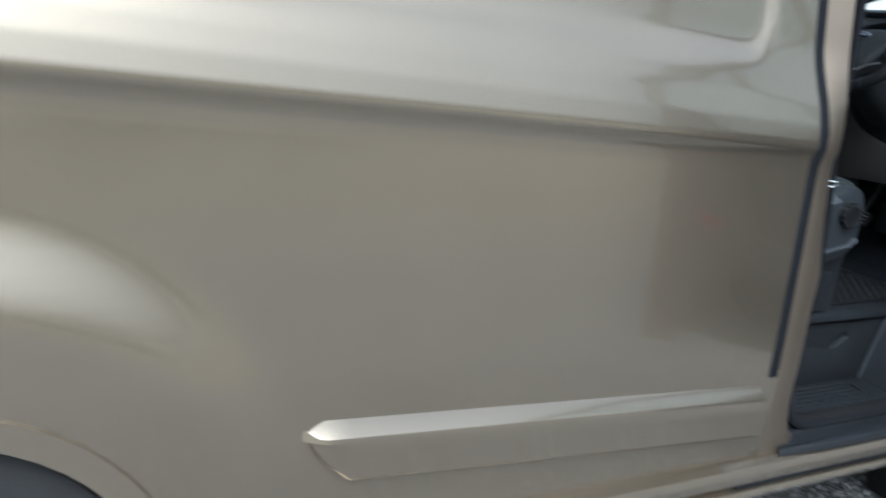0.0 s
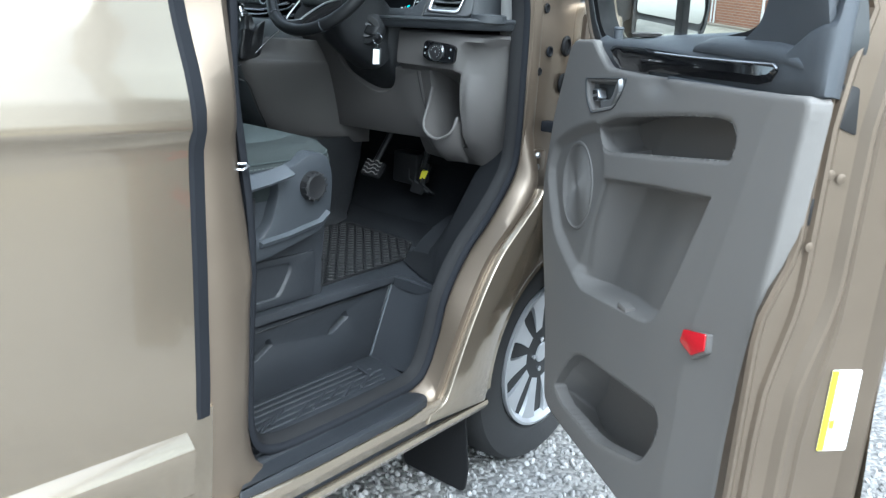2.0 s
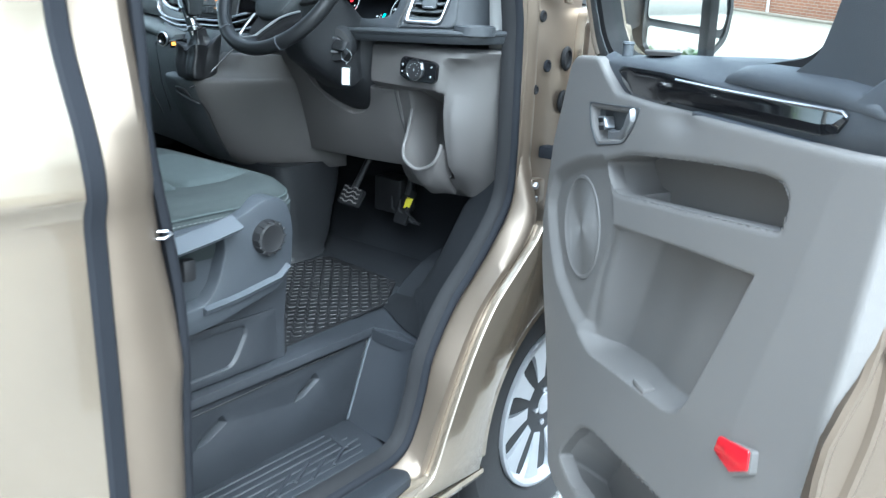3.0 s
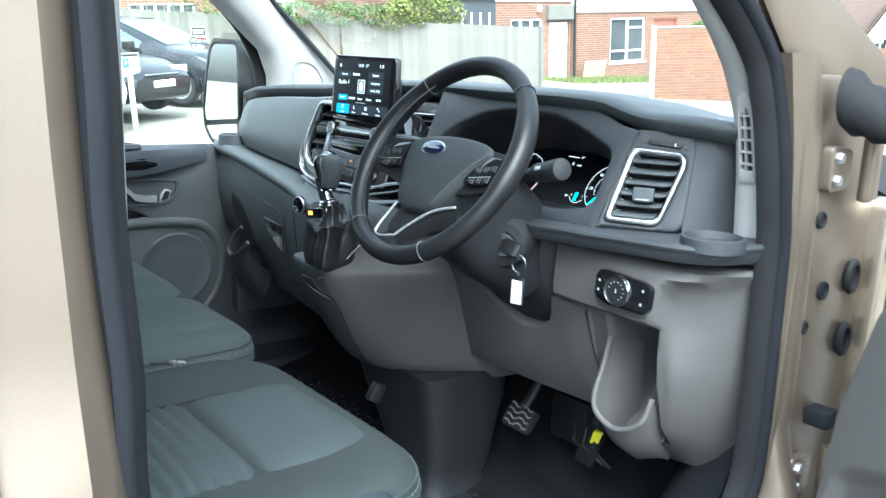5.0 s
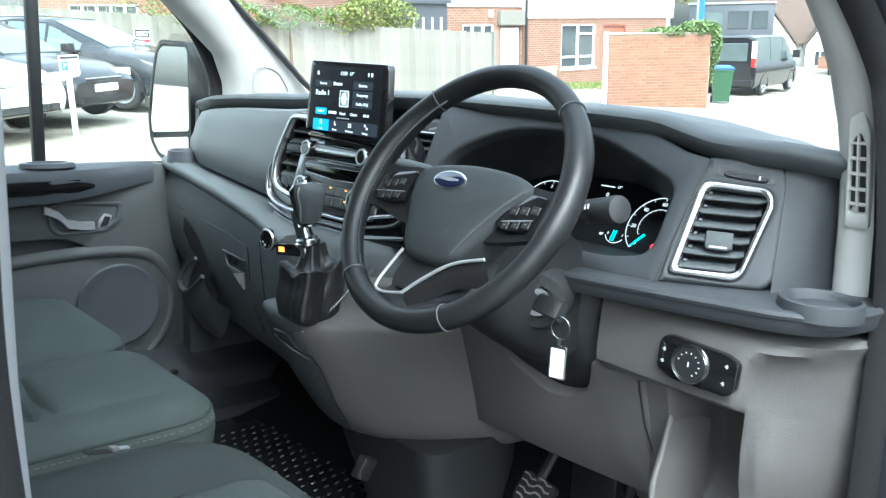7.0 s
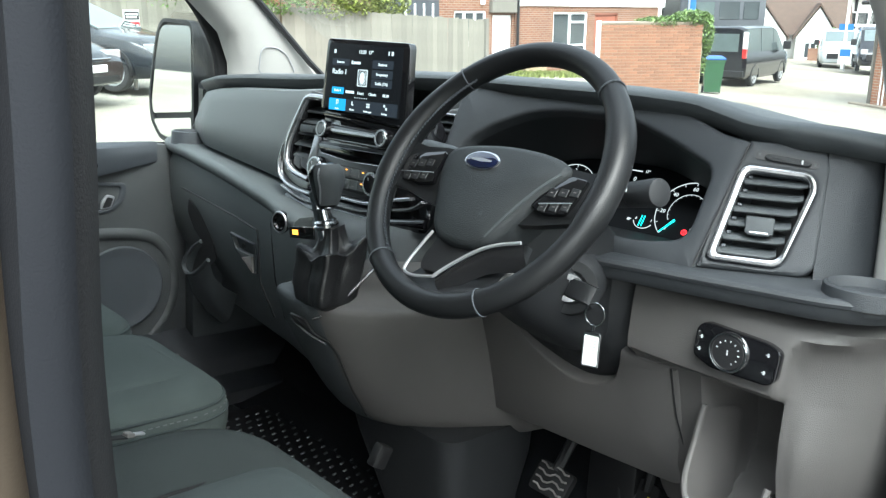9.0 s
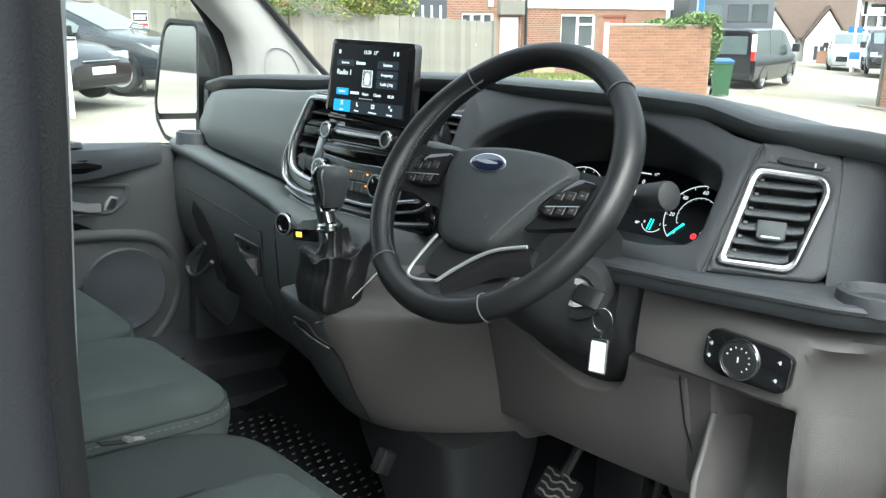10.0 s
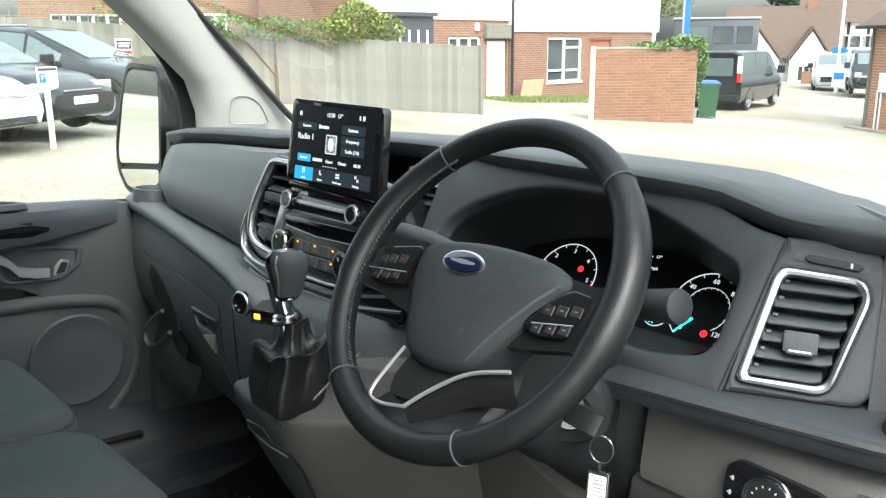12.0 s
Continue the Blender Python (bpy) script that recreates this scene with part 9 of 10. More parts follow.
part("notice_board", box(-0.20, 0.20, -0.012, -0.004, 1.0, 1.62, 0.004, 1, Matrix.Translation((fd.x * 7.15 + fd.y * 0.02, fd.y * 7.15 - fd.x * 0.02, ground_z(nb.x, nb.y))) @ Matrix.Rotation(math.atan2(fd.y, fd.x), 4, "Z") @ pose(0, 0, 0, 0, 0, 180)), POST_W, fence, "blank white board on the fence")

# trellis above the fence's far end
tre = thing("trellis", Matrix.Translation((7.0, 25.9, 1.2)) @ pose(0, 0, 0, 0, 0, -17), "brown timber trellis above the fence", "trellis")
for i in range(24):
    part("lath", box(-2.6 + i * 0.25, -2.57 + i * 0.25, -0.01, 0.01, 0, 1.6), TIMBER_P, tre)
for j in range(7):
    part("lath", box(-2.6, 3.2, 0.01, 0.025, 0.1 + j * 0.24, 0.13 + j * 0.24), TIMBER_P, tre)

# ---------------------------------------------------------------- brick garden wall, laid brick by brick further down
WALL_A, WALL_B = Vector((17.63, 13.08)), Vector((19.88, 11.60))
wd = WALL_B - WALL_A
WALL_LEN = wd.length
WALL_M = Matrix.Translation((WALL_A.x, WALL_A.y, -0.62)) @ Matrix.Rotation(math.atan2(wd.y, wd.x), 4, "Z")
garden_wall = thing("garden_wall", WALL_M, "orange-red brick garden wall overgrown with ivy", "wall")
part("mortar_core", box(0.004, WALL_LEN - 0.004, 0.008, 0.22, 0, 1.93), MORTAR, garden_wall)
part("coping", loft([[(x, -0.02, 1.93), (x, -0.02, 1.965), (x, 0.11, 1.985), (x, 0.24, 1.965), (x, 0.24, 1.93)] for x in (-0.02, WALL_LEN + 0.02)]), MORTAR, garden_wall)
part("end_post", box(-0.10, -0.012, -0.01, 0.14, 0.0, 2.0, 0.008, 1), POST_W, garden_wall, "pale post at the wall's end")
ivy = thing("ivy", WALL_M @ Matrix.Translation((WALL_LEN, 0.1, 1.9)), "variegated ivy hanging over the wall's end", "ivy")
part("ivy_leaves", leaf_mass([((-1.0, 0.15, 0.05), (0.75, 0.30, 0.16)), ((-0.25, 0.10, 0.14), (0.55, 0.30, 0.22)), ((0.12, 0.10, -0.25), (0.22, 0.28, 0.55)), ((0.10, 0.15, -0.85), (0.13, 0.20, 0.45))], 5200, 0.055, 3), LEAF_IVY, ivy, smooth=0)
part("ivy_stem", tube([(0.03, 0.05, -1.7), (0.06, 0.08, -0.9), (0.02, 0.12, -0.2), (-0.6, 0.12, 0.06), (-1.2, 0.14, 0.08)], 0.02, 6), BARK, ivy)

# wheeled bin
def wheelie_bin(x, y, yaw):
    g = ground_z(x, y)
    b = thing("wheelie_bin", Matrix.Translation((x, y, g)) @ pose(0, 0, 0, 0, 0, yaw), "green wheelie bin with a blue lid beside the wall", "bin")
    part("bin_body", loft([[(-w, -d, z), (w, -d, z), (w, d, z), (-w, d, z)] for z, w, d in ((0.06, 0.21, 0.24), (0.5, 0.245, 0.29), (0.90, 0.275, 0.33), (0.905, 0.295, 0.35), (0.96, 0.295, 0.35))]), BIN_GREEN, b)
    part("bin_lid", loft([[(-w, -d, z), (w, -d, z), (w, d, z), (-w, d, z)] for z, w, d in ((0.955, 0.30, 0.36), (0.99, 0.305, 0.37), (1.05, 0.22, 0.28), (1.06, 0.10, 0.15))]), BIN_BLUE, b, "blue lid", smooth=20)
    part("bin_handle", tube([(-0.22, 0.36, 0.93), (-0.22, 0.43, 0.95), (0.22, 0.43, 0.95), (0.22, 0.36, 0.93)], 0.015, 6), BIN_GREEN, b)
    for s in (-0.24, 0.24):
        part("bin_wheel", lathe([(0.03, -0.02), (0.10, -0.02), (0.10, 0.02), (0.03, 0.02)], Matrix.Translation((s, 0.25, 0.10)) @ pose(0, 0, 0, 0, 90, 0), 16), RUBBER, b)
    return b


wheelie_bin(22.3, 12.65, -55)


# ---------------------------------------------------------------- houses
def window(parent, m, w, h, lights=2, bars=(), sill=True):
    """A white framed window: x along the wall, y into it, z up."""
    root = part("window", join(*[box(*b, 0.01, 1, m) for b in ((0, w, -0.03, 0.06, 0, 0.07), (0, w, -0.03, 0.06, h - 0.07, h), (0, 0.07, -0.03, 0.06, 0, h), (w - 0.07, w, -0.03, 0.06, 0, h))]), UPVC, parent, "white-framed window")
    for i in range(1, lights):
        x = w * i / lights
        part("mullion", box(x - 0.045, x + 0.045, -0.025, 0.055, 0.07, h - 0.07, 0, 1, m), UPVC, root)
    for x0, x1, z in bars:
        part("transom", box(x0, x1, -0.025, 0.055, z - 0.035, z + 0.035, 0, 1, m), UPVC, root)
    for i in range(lights):
        part("pane", box(w * i / lights + 0.05, w * (i + 1) / lights - 0.05, 0.03, 0.036, 0.06, h - 0.06, 0, 1, m), DARKPANE, root)
    if sill:
        part("sill", box(-0.06, w + 0.06, -0.10, 0.02, -0.06, 0.0, 0, 1, m), UPVC, root)
    return root


def wall_holes(length, height, holes, m, thick=0.25):
    return holed([(0, 0), (length, 0), (length, height), (0, height)], [([(x, z), (x + w, z), (x + w, z + h), (x, z + h)], thick, 0.0, True) for x, z, w, h in holes], thick, m @ axes((0, 0, 0), (1, 0, 0), (0, 0, 1)) @ Matrix.Diagonal((1, 1, 1, 1)))


HM = Matrix.Translation((22.45, 20.47, -0.75))
house = thing("house", HM, "brick house with a white rendered upper storey", "house")
part("brick_wall", wall_holes(9.0, 2.58, [(2.03, 0.77, 1.98, 1.60), (4.45, 0.10, 1.45, 2.24)], I4), BRICK_H, house, smooth=0)
part("rendered_wall", box(-0.02, 9.02, -0.06, 0.2, 2.58, 5.6), RENDER, house, "white rendered upper wall")
part("side_wall", box(8.80, 9.0, 0.0, 7.0, 0, 5.6), RENDER, house)
part("side_wall", box(0.0, 0.2, 0.25, 7.0, 0, 5.6), BRICK_H, house)
part("back_wall", box(0.2, 8.8, 6.8, 7.0, 0, 5.6), BRICK_H, house)
part("roof", loft([[(-0.4, -0.5, 5.5), (-0.4, 3.5, 8.0), (-0.4, 7.5, 5.5)], [(9.4, -0.5, 5.5), (9.4, 3.5, 8.0), (9.4, 7.5, 5.5)]]), ROOF, house)
window(house, Matrix.Translation((2.03, 0.06, 0.77)), 1.98, 1.60, 2, ((0.05, 0.99, 0.42), (0.99, 1.93, 0.42), (0.99, 1.93, 1.25)))
part("door", box(4.50, 5.85, 0.08, 0.14, 0.10, 2.30, 0.01, 1), BROWN_DOOR, house, "brown front door")
part("door_frame", join(box(4.42, 4.50, 0.02, 0.16, 0.1, 2.34), box(5.85, 5.93, 0.02, 0.16, 0.1, 2.34), box(4.42, 5.93, 0.02, 0.16, 2.28, 2.36)), BROWN_DOOR, house)
part("drain_pipe", tube([(0.05, -0.10, 0.05), (0.05, -0.10, 5.5)], 0.05, 8, up=(1, 0, 0)), BLACK, house, "black drain pipe")
part("render_line", box(4.4, 8.9, -0.075, -0.055, 3.62, 3.66), SILVER, house)
lean = part("leaning_board", box(0.25, 1.35, -0.25, -0.22, 0.2, 1.0, 0, 1, pose(0, 0, 0, 12, 0, 0)), pbr("chipboard", (0.42, 0.34, 0.22), 0.9, grain=0.5, grain_scale=40, vary=0.2), house)
AX = Matrix.Translation((16.2, 20.50, -0.75))
annex = thing("annexe", AX, "low brick annexe with a pale side door", "house")
part("brick_wall", wall_holes(6.22, 2.95, [(3.38, 1.35, 1.48, 1.05), (5.16, 0.30, 0.98, 1.98)], I4), BRICK_H, annex, smooth=0)
part("upper_wall", box(0, 6.2, -0.05, 0.2, 2.95, 5.2), RENDER, annex, "pale upper wall")
part("return_wall", box(0, 0.2, 0.25, 6, 0, 5.2), BRICK_H, annex)
part("flat_roof", box(-0.2, 6.2, -0.3, 6.2, 5.2, 5.35), SLATE, annex)
window(annex, Matrix.Translation((3.38, 0.06, 1.35)), 1.48, 1.05, 3)
part("door", box(5.18, 6.12, 0.06, 0.12, 0.30, 2.27, 0.01, 1), UPVC, annex, "pale side door")
part("door_canopy", box(4.98, 6.2, -0.18, 0.0, 2.34, 2.82, 0.02, 1), TIMBER_P, annex, "grey boarded canopy over the door")
part("wall_lamp", box(4.55, 4.70, -0.12, 0.0, 2.60, 2.85, 0.02, 1), POST_W, annex)
bay = part("bay_window", box(0.3, 2.0, -0.8, 0.0, 1.3, 3.0), SLATE, annex, "dark bay window with white bars")
for i in range(4):
    part("bay_bar", box(0.62 + i * 0.36, 0.68 + i * 0.36, -0.83, -0.80, 1.5, 2.6), UPVC, bay)
part("bay_ledge", box(0.2, 2.1, -0.9, 0.0, 3.0, 3.12), SLATE, bay)
# grass strip in front of the house
gv, gf = [], []
for k in range(5000):
    x, y = rng.uniform(20.2, 27.5), rng.uniform(17.6, 20.2)
    if rng.random() < smoothstep(18.6, 17.6, y):
        continue
    h, a = rng.uniform(0.04, 0.13), rng.uniform(0, 6.28)
    z = ground_z(x, y)
    b = len(gv)
    gv += [(x - 0.03 * math.cos(a), y - 0.03 * math.sin(a), z), (x + 0.03 * math.cos(a), y + 0.03 * math.sin(a), z), (x + rng.uniform(-0.04, 0.04), y + rng.uniform(-0.04, 0.04), z + h)]
    gf.append((b, b + 1, b + 2))
gme = bpy.data.meshes.new("grass")
gme.from_pydata(gv, [], gf)
gme.materials.append(GRASS)
tagged(new("grass", gme), "strip of rough grass before the house", "grass", kind="stuff")

# terrace behind the fence
TM = Matrix.Translation((9.3, 29.6, -0.3)) @ pose(0, 0, 0, 0, 0, -17)
terr = thing("terrace", TM, "red brick terrace with white-framed windows behind the fence", "house")
part("brick_wall", wall_holes(15.0, 5.0, [(0.9, 1.75, 2.2, 1.0), (5.0, 1.9, 1.6, 0.9), (8.8, 1.6, 1.6, 1.1)], I4), BRICK_H, terr, smooth=0)
part("roof", loft([[(-0.4, -0.5, 4.9), (-0.4, 3.5, 7.2), (-0.4, 7.5, 4.9)], [(15.4, -0.5, 4.9), (15.4, 3.5, 7.2), (15.4, 7.5, 4.9)]]), ROOF, terr)
part("end_wall", box(0, 0.2, 0.25, 7, 0, 5), BRICK_H, terr)
part("end_wall", box(14.8, 15, 0.25, 7, 0, 5), BRICK_H, terr)
part("back_wall", box(0.2, 14.8, 6.8, 7, 0, 5), BRICK_H, terr)
window(terr, Matrix.Translation((0.9, 0.06, 1.75)), 2.2, 1.0, 5)
window(terr, Matrix.Translation((5.0, 0.06, 1.9)), 1.6, 0.9, 4)
window(terr, Matrix.Translation((8.8, 0.06, 1.6)), 1.6, 1.1, 3)

# garage building of the yard, to the van's front right
GC, GE = Vector((24.6, 9.15)), Vector((16.4, -3.4))
gd = GE - GC
GM = Matrix.Translation((GC.x, GC.y, -1.1)) @ Matrix.Rotation(math.atan2(gd.y, gd.x), 4, "Z")
gar = thing("garage", GM, "long single-storey brick garage with a tiled roof", "building")
part("brick_wall", box(0, gd.length, 0, 0.25, 0, 3.05), BRICK_G, gar)
part("gable_wall", box(0, 0.25, 0.25, 5.5, 0, 3.05), BRICK_G, gar)
part("far_wall", box(gd.length - 0.25, gd.length, 0.25, 5.5, 0, 3.05), BRICK_G, gar)
part("back_wall", box(0.25, gd.length - 0.25, 5.25, 5.5, 0, 3.05), BRICK_G, gar)
part("roof", loft([[(-0.35, -0.35, 2.95), (-0.35, 2.75, 4.7), (-0.35, 5.85, 2.95)], [(gd.length + 0.3, -0.35, 2.95), (gd.length + 0.3, 2.75, 4.7), (gd.length + 0.3, 5.85, 2.95)]]), ROOF, gar)
part("gutter", tube([(-0.3, -0.38, 2.93), (gd.length, -0.38, 2.93)], 0.05, 8), BLACK, gar)
part("drain_pipe", tube([(2.75, -0.08, 0.15), (2.75, -0.08, 2.9)], 0.04, 8, up=(1, 0, 0)), POST_W, gar, "white drain pipe")
mb = part("meter_box", box(0.45, 0.80, -0.10, 0.0, 1.25, 1.75, 0.01, 1), POST_W, gar, "white meter box")
for x in (0.40, 0.55):
    part("conduit", tube([(x, -0.05, 0.1), (x, -0.05, 1.3)], 0.025, 6, up=(1, 0, 0)), POST_W, mb)
part("vent_brick", box(5.6, 5.8, -0.02, 0.0, 0.25, 0.55), POST_W, gar)
part("corner_board", box(-0.08, -0.01, -0.06, 0.20, 0.0, 2.9), TIMBER_P, gar)
kerb = thing("kerb", GM, "low concrete kerb along the garage", "kerb", kind="structure")
part("kerb_stone", box(-0.2, gd.length, -0.55, -0.35, -0.1, 0.32, 0.02, 1), MORTAR, kerb)

# ---------------------------------------------------------------- vehicles
def vehicle(name, x, y, yaw, spec, paint, label, category="car", z=None):
    """Stations along the length: (x, half width, sill, belt, roof, roof half width); glass where the roof stands well over the belt."""
    g = ground_z(x, y) if z is None else z
    root = thing(name, Matrix.Translation((x, y, g)) @ pose(0, 0, 0, 0, 0, yaw), label, category)
    st = spec["stations"]
    xs = np.linspace(st[0][0], st[-1][0], 44)
    cols = [np.interp(xs, [s[0] for s in st], [s[i] for s in st]) for i in range(1, 6)]
    rings = []
    for i, px in enumerate(xs):
        w, zs, zb, zr, wr = (c[i] for c in cols)
        half = [(w * 0.90, zs), (w * 0.99, zs + 0.12), (w, zs + (zb - zs) * 0.5), (w * 0.985, zb - 0.05), (w * 0.95, zb), (wr + (w * 0.95 - wr) * 0.15, zr - 0.07 if zr - zb > 0.2 else zb + (zr - zb) * 0.5), (wr * 0.85, zr - 0.01), (0, zr)]
        rings.append([(px, -a, b) for a, b in half] + [(px, a, b) for a, b in reversed(half[:-1])])
    part("body", loft(rings), paint, root, smooth=35)
    # side glass and screens, a few millimetres proud
    for s in (-1, 1):
        for a, b in spec["side_glass"]:
            gl = []
            for px in np.linspace(a, b, 8):
                w, zs, zb, zr, wr = (float(np.interp(px, xs, c)) for c in cols)
                lo_w, hi_w = w * 0.95, wr + (w * 0.95 - wr) * 0.15
                zt = zr - 0.09
                gl.append([(px, s * (lo_w + 0.006), zb + 0.03), (px, s * (hi_w + 0.008), max(zt, zb + 0.035)), (px, s * (hi_w - 0.02), max(zt, zb + 0.035)), (px, s * (lo_w - 0.02), zb + 0.03)])
            part("side_window", loft(gl), CAR_GLASS, root)
    for (a, b) in spec["screens"]:
        gl = []
        for px in np.linspace(a, b, 6):
            w, zs, zb, zr, wr = (float(np.interp(px, xs, c)) for c in cols)
            gl.append([(px, -wr * 0.86, zr + 0.004), (px, wr * 0.86, zr + 0.004), (px, wr * 0.86, zr - 0.02), (px, -wr * 0.86, zr - 0.02)])
        part("screen", loft(gl), CAR_GLASS, root)
    for hx in spec["hubs"]:
        for s in (-1, 1):
            m = axes((hx, s * (spec["track"]), spec["r"]), (s * -1.0, 0, 0), (0, 0, 1))
            r = spec["r"]
            wh = part("wheel", lathe([(0.02, -0.18), (r * 0.9, -0.18), (r, -0.15), (r, -0.03), (r * 0.93, 0.0), (r * 0.68, 0.006), (r * 0.66, -0.02), (0.02, -0.05)], m, 28), TYRE, root)
            part("rim", lathe([(r * 0.60, -0.03), (r * 0.62, 0.004), (r * 0.70, 0.008), (r * 0.71, 0.0)], m, 28, False), ALLOY, wh)
            part("arch", sweep([(hx + r * 1.12 * math.cos(a), s * (spec["track"] - 0.02), r + r * 1.12 * math.sin(a)) for a in np.linspace(-0.15, math.pi + 0.15, 16)], [(-0.03, -0.05), (0.03, -0.05), (0.03, 0.03), (-0.03, 0.03)], up=(0, 1, 0)), BLACK, root)
            for i in range(5):
                part("wheel_spoke", box(0.0, r * 0.66, -0.026, 0.026, -0.02, 0.004, 0, 1, m @ Matrix.Rotation(2 * math.pi * i / 5 + hx, 4, "Z")), ALLOY, wh)
    for nm, b, mt in spec["bits"]:
        part(nm, box(*b, 0.015, 1), mt, root)
    return root


HATCH = dict(stations=[(-2.05, 0.72, 0.35, 0.75, 0.80, 0.60), (-1.95, 0.82, 0.25, 0.90, 1.05, 0.62), (-1.6, 0.87, 0.2, 0.94, 1.40, 0.60), (-0.9, 0.88, 0.2, 0.92, 1.46, 0.60), (-0.1, 0.88, 0.2, 0.90, 1.45, 0.60), (0.45, 0.88, 0.2, 0.90, 1.22, 0.64), (0.95, 0.87, 0.2, 0.90, 0.95, 0.70), (1.6, 0.85, 0.2, 0.78, 0.84, 0.70), (1.95, 0.78, 0.22, 0.64, 0.70, 0.60), (2.08, 0.66, 0.28, 0.55, 0.58, 0.5)],
             side_glass=((-1.55, -0.75), (-0.68, 0.40)), screens=((0.25, 0.90), (-1.9, -1.65)), hubs=(-1.28, 1.30), track=0.84, r=0.32,
             bits=[("grille", (1.99, 2.06, -0.42, 0.42, 0.52, 0.62), BLACK), ("chrome_bar", (2.02, 2.075, -0.40, 0.40, 0.60, 0.625), CHROME), ("lower_grille", (2.0, 2.08, -0.55, 0.55, 0.26, 0.38), BLACK), ("headlamp", (1.78, 1.99, 0.42, 0.75, 0.60, 0.73), HEADLAMP), ("headlamp", (1.78, 1.99, -0.75, -0.42, 0.60, 0.73), HEADLAMP), ("number_plate", (2.07, 2.10, -0.26, 0.26, 0.42, 0.53), WHITE), ("door_mirror", (0.35, 0.50, -1.02, -0.84, 0.92, 1.04), BLACK)])
MPV = dict(stations=[(-2.25, 0.80, 0.40, 0.95, 1.05, 0.66), (-2.1, 0.88, 0.25, 1.02, 1.45, 0.68), (-1.6, 0.91, 0.22, 1.02, 1.55, 0.68), (-0.8, 0.92, 0.22, 1.00, 1.60, 0.68), (-0.1, 0.92, 0.22, 0.98, 1.54, 0.68), (0.5, 0.92, 0.22, 0.97, 1.28, 0.70), (1.12, 0.91, 0.22, 0.95, 1.02, 0.74), (1.80, 0.88, 0.22, 0.84, 0.91, 0.72), (2.25, 0.80, 0.24, 0.66, 0.72, 0.6), (2.36, 0.66, 0.3, 0.55, 0.58, 0.5)],
           side_glass=((-1.95, -0.95), (-0.88, -0.10), (-0.04, 0.62)), screens=((0.0, 1.05), (-2.2, -2.0)), hubs=(-1.35, 1.42), track=0.88, r=0.34,
           bits=[("grille", (2.25, 2.34, -0.45, 0.45, 0.54, 0.66), BLACK), ("headlamp", (2.0, 2.25, 0.45, 0.80, 0.64, 0.80), HEADLAMP), ("headlamp", (2.0, 2.25, -0.80, -0.45, 0.64, 0.80), HEADLAMP), ("roof_rail", (-1.5, -0.1, -0.66, -0.63, 1.57, 1.61), SILVER), ("door_mirror", (0.42, 0.58, -1.08, -0.90, 0.99, 1.12), BLACK), ("chrome_strip", (-1.9, 0.6, -0.925, -0.91, 0.97, 0.99), CHROME), ("number_plate", (2.35, 2.37, -0.26, 0.26, 0.40, 0.51), WHITE)])
PVAN = dict(stations=[(-2.50, 0.86, 0.35, 1.10, 1.90, 0.78), (-2.46, 0.97, 0.28, 1.12, 1.95, 0.82), (-1.0, 0.985, 0.26, 1.12, 1.97, 0.84), (0.5, 0.985, 0.26, 1.12, 1.96, 0.84), (0.95, 0.985, 0.26, 1.12, 1.86, 0.82), (1.75, 0.97, 0.26, 1.10, 1.32, 0.84), (2.1, 0.94, 0.26, 1.02, 1.14, 0.82), (2.38, 0.88, 0.28, 0.80, 0.88, 0.7), (2.47, 0.78, 0.32, 0.66, 0.70, 0.6)],
            side_glass=((-2.2, -0.95), (-0.85, 0.35), (0.45, 1.45)), screens=((1.0, 1.7),), hubs=(-1.47, 1.46), track=0.95, r=0.34,
            bits=[("rear_window", (-2.515, -2.49, -0.70, 0.70, 1.15, 1.72), CAR_GLASS), ("tail_lamp", (-2.53, -2.40, -0.97, -0.84, 1.25, 1.78), WHITE), ("tail_lamp", (-2.53, -2.40, -0.97, -0.84, 0.95, 1.25), TAIL), ("tail_lamp", (-2.53, -2.40, 0.84, 0.97, 0.95, 1.55), TAIL), ("rear_bumper", (-2.58, -2.42, -0.92, 0.92, 0.35, 0.55), BLACK), ("number_plate", (-2.53, -2.51, -0.26, 0.26, 0.85, 0.96), YELLOW), ("door_mirror", (1.25, 1.38, -1.25, -1.0, 1.15, 1.42), BLACK), ("headlamp", (2.15, 2.40, 0.55, 0.85, 0.78, 1.0), HEADLAMP), ("headlamp", (2.15, 2.40, -0.85, -0.55, 0.78, 1.0), HEADLAMP), ("grille", (2.40, 2.49, -0.6, 0.6, 0.5, 0.78), BLACK)])


def by_wheel(px, py, yaw, dx, dy):
    """Where the middle of a vehicle stands when its wheel (dx, dy) is at (px, py)."""
    c, s = math.cos(radians(yaw)), math.sin(radians(yaw))
    return px - (c * dx - s * dy), py - (s * dx + c * dy)


vehicle("people_carrier", 5.81, 15.97, -57, MPV, CAR_NAVY, "dark blue people carrier parked by the fence")
vehicle("hatchback", 3.70, 14.05, -57, HATCH, CAR_BLACK, "black hatchback parked nose-out in the yard")
vehicle("hatchback", 2.22, 12.62, -57, HATCH, CAR_WHITE, "white hatchback parked beside the black one")
vehicle("black_van", *by_wheel(27.16, 14.06, 10, -1.47, -0.85), 10, PVAN, CAR_BLACK, "black panel van parked by the wall", "van")
vehicle("silver_van", 47.0, 19.7, 205, PVAN, CAR_SILVER, "silver van on the road beyond the yard", "van", z=-1.13)
vehicle("dark_van", 42.6, 16.0, 205, PVAN, CAR_BLACK, "dark van on the road beyond the yard", "van", z=-0.95)
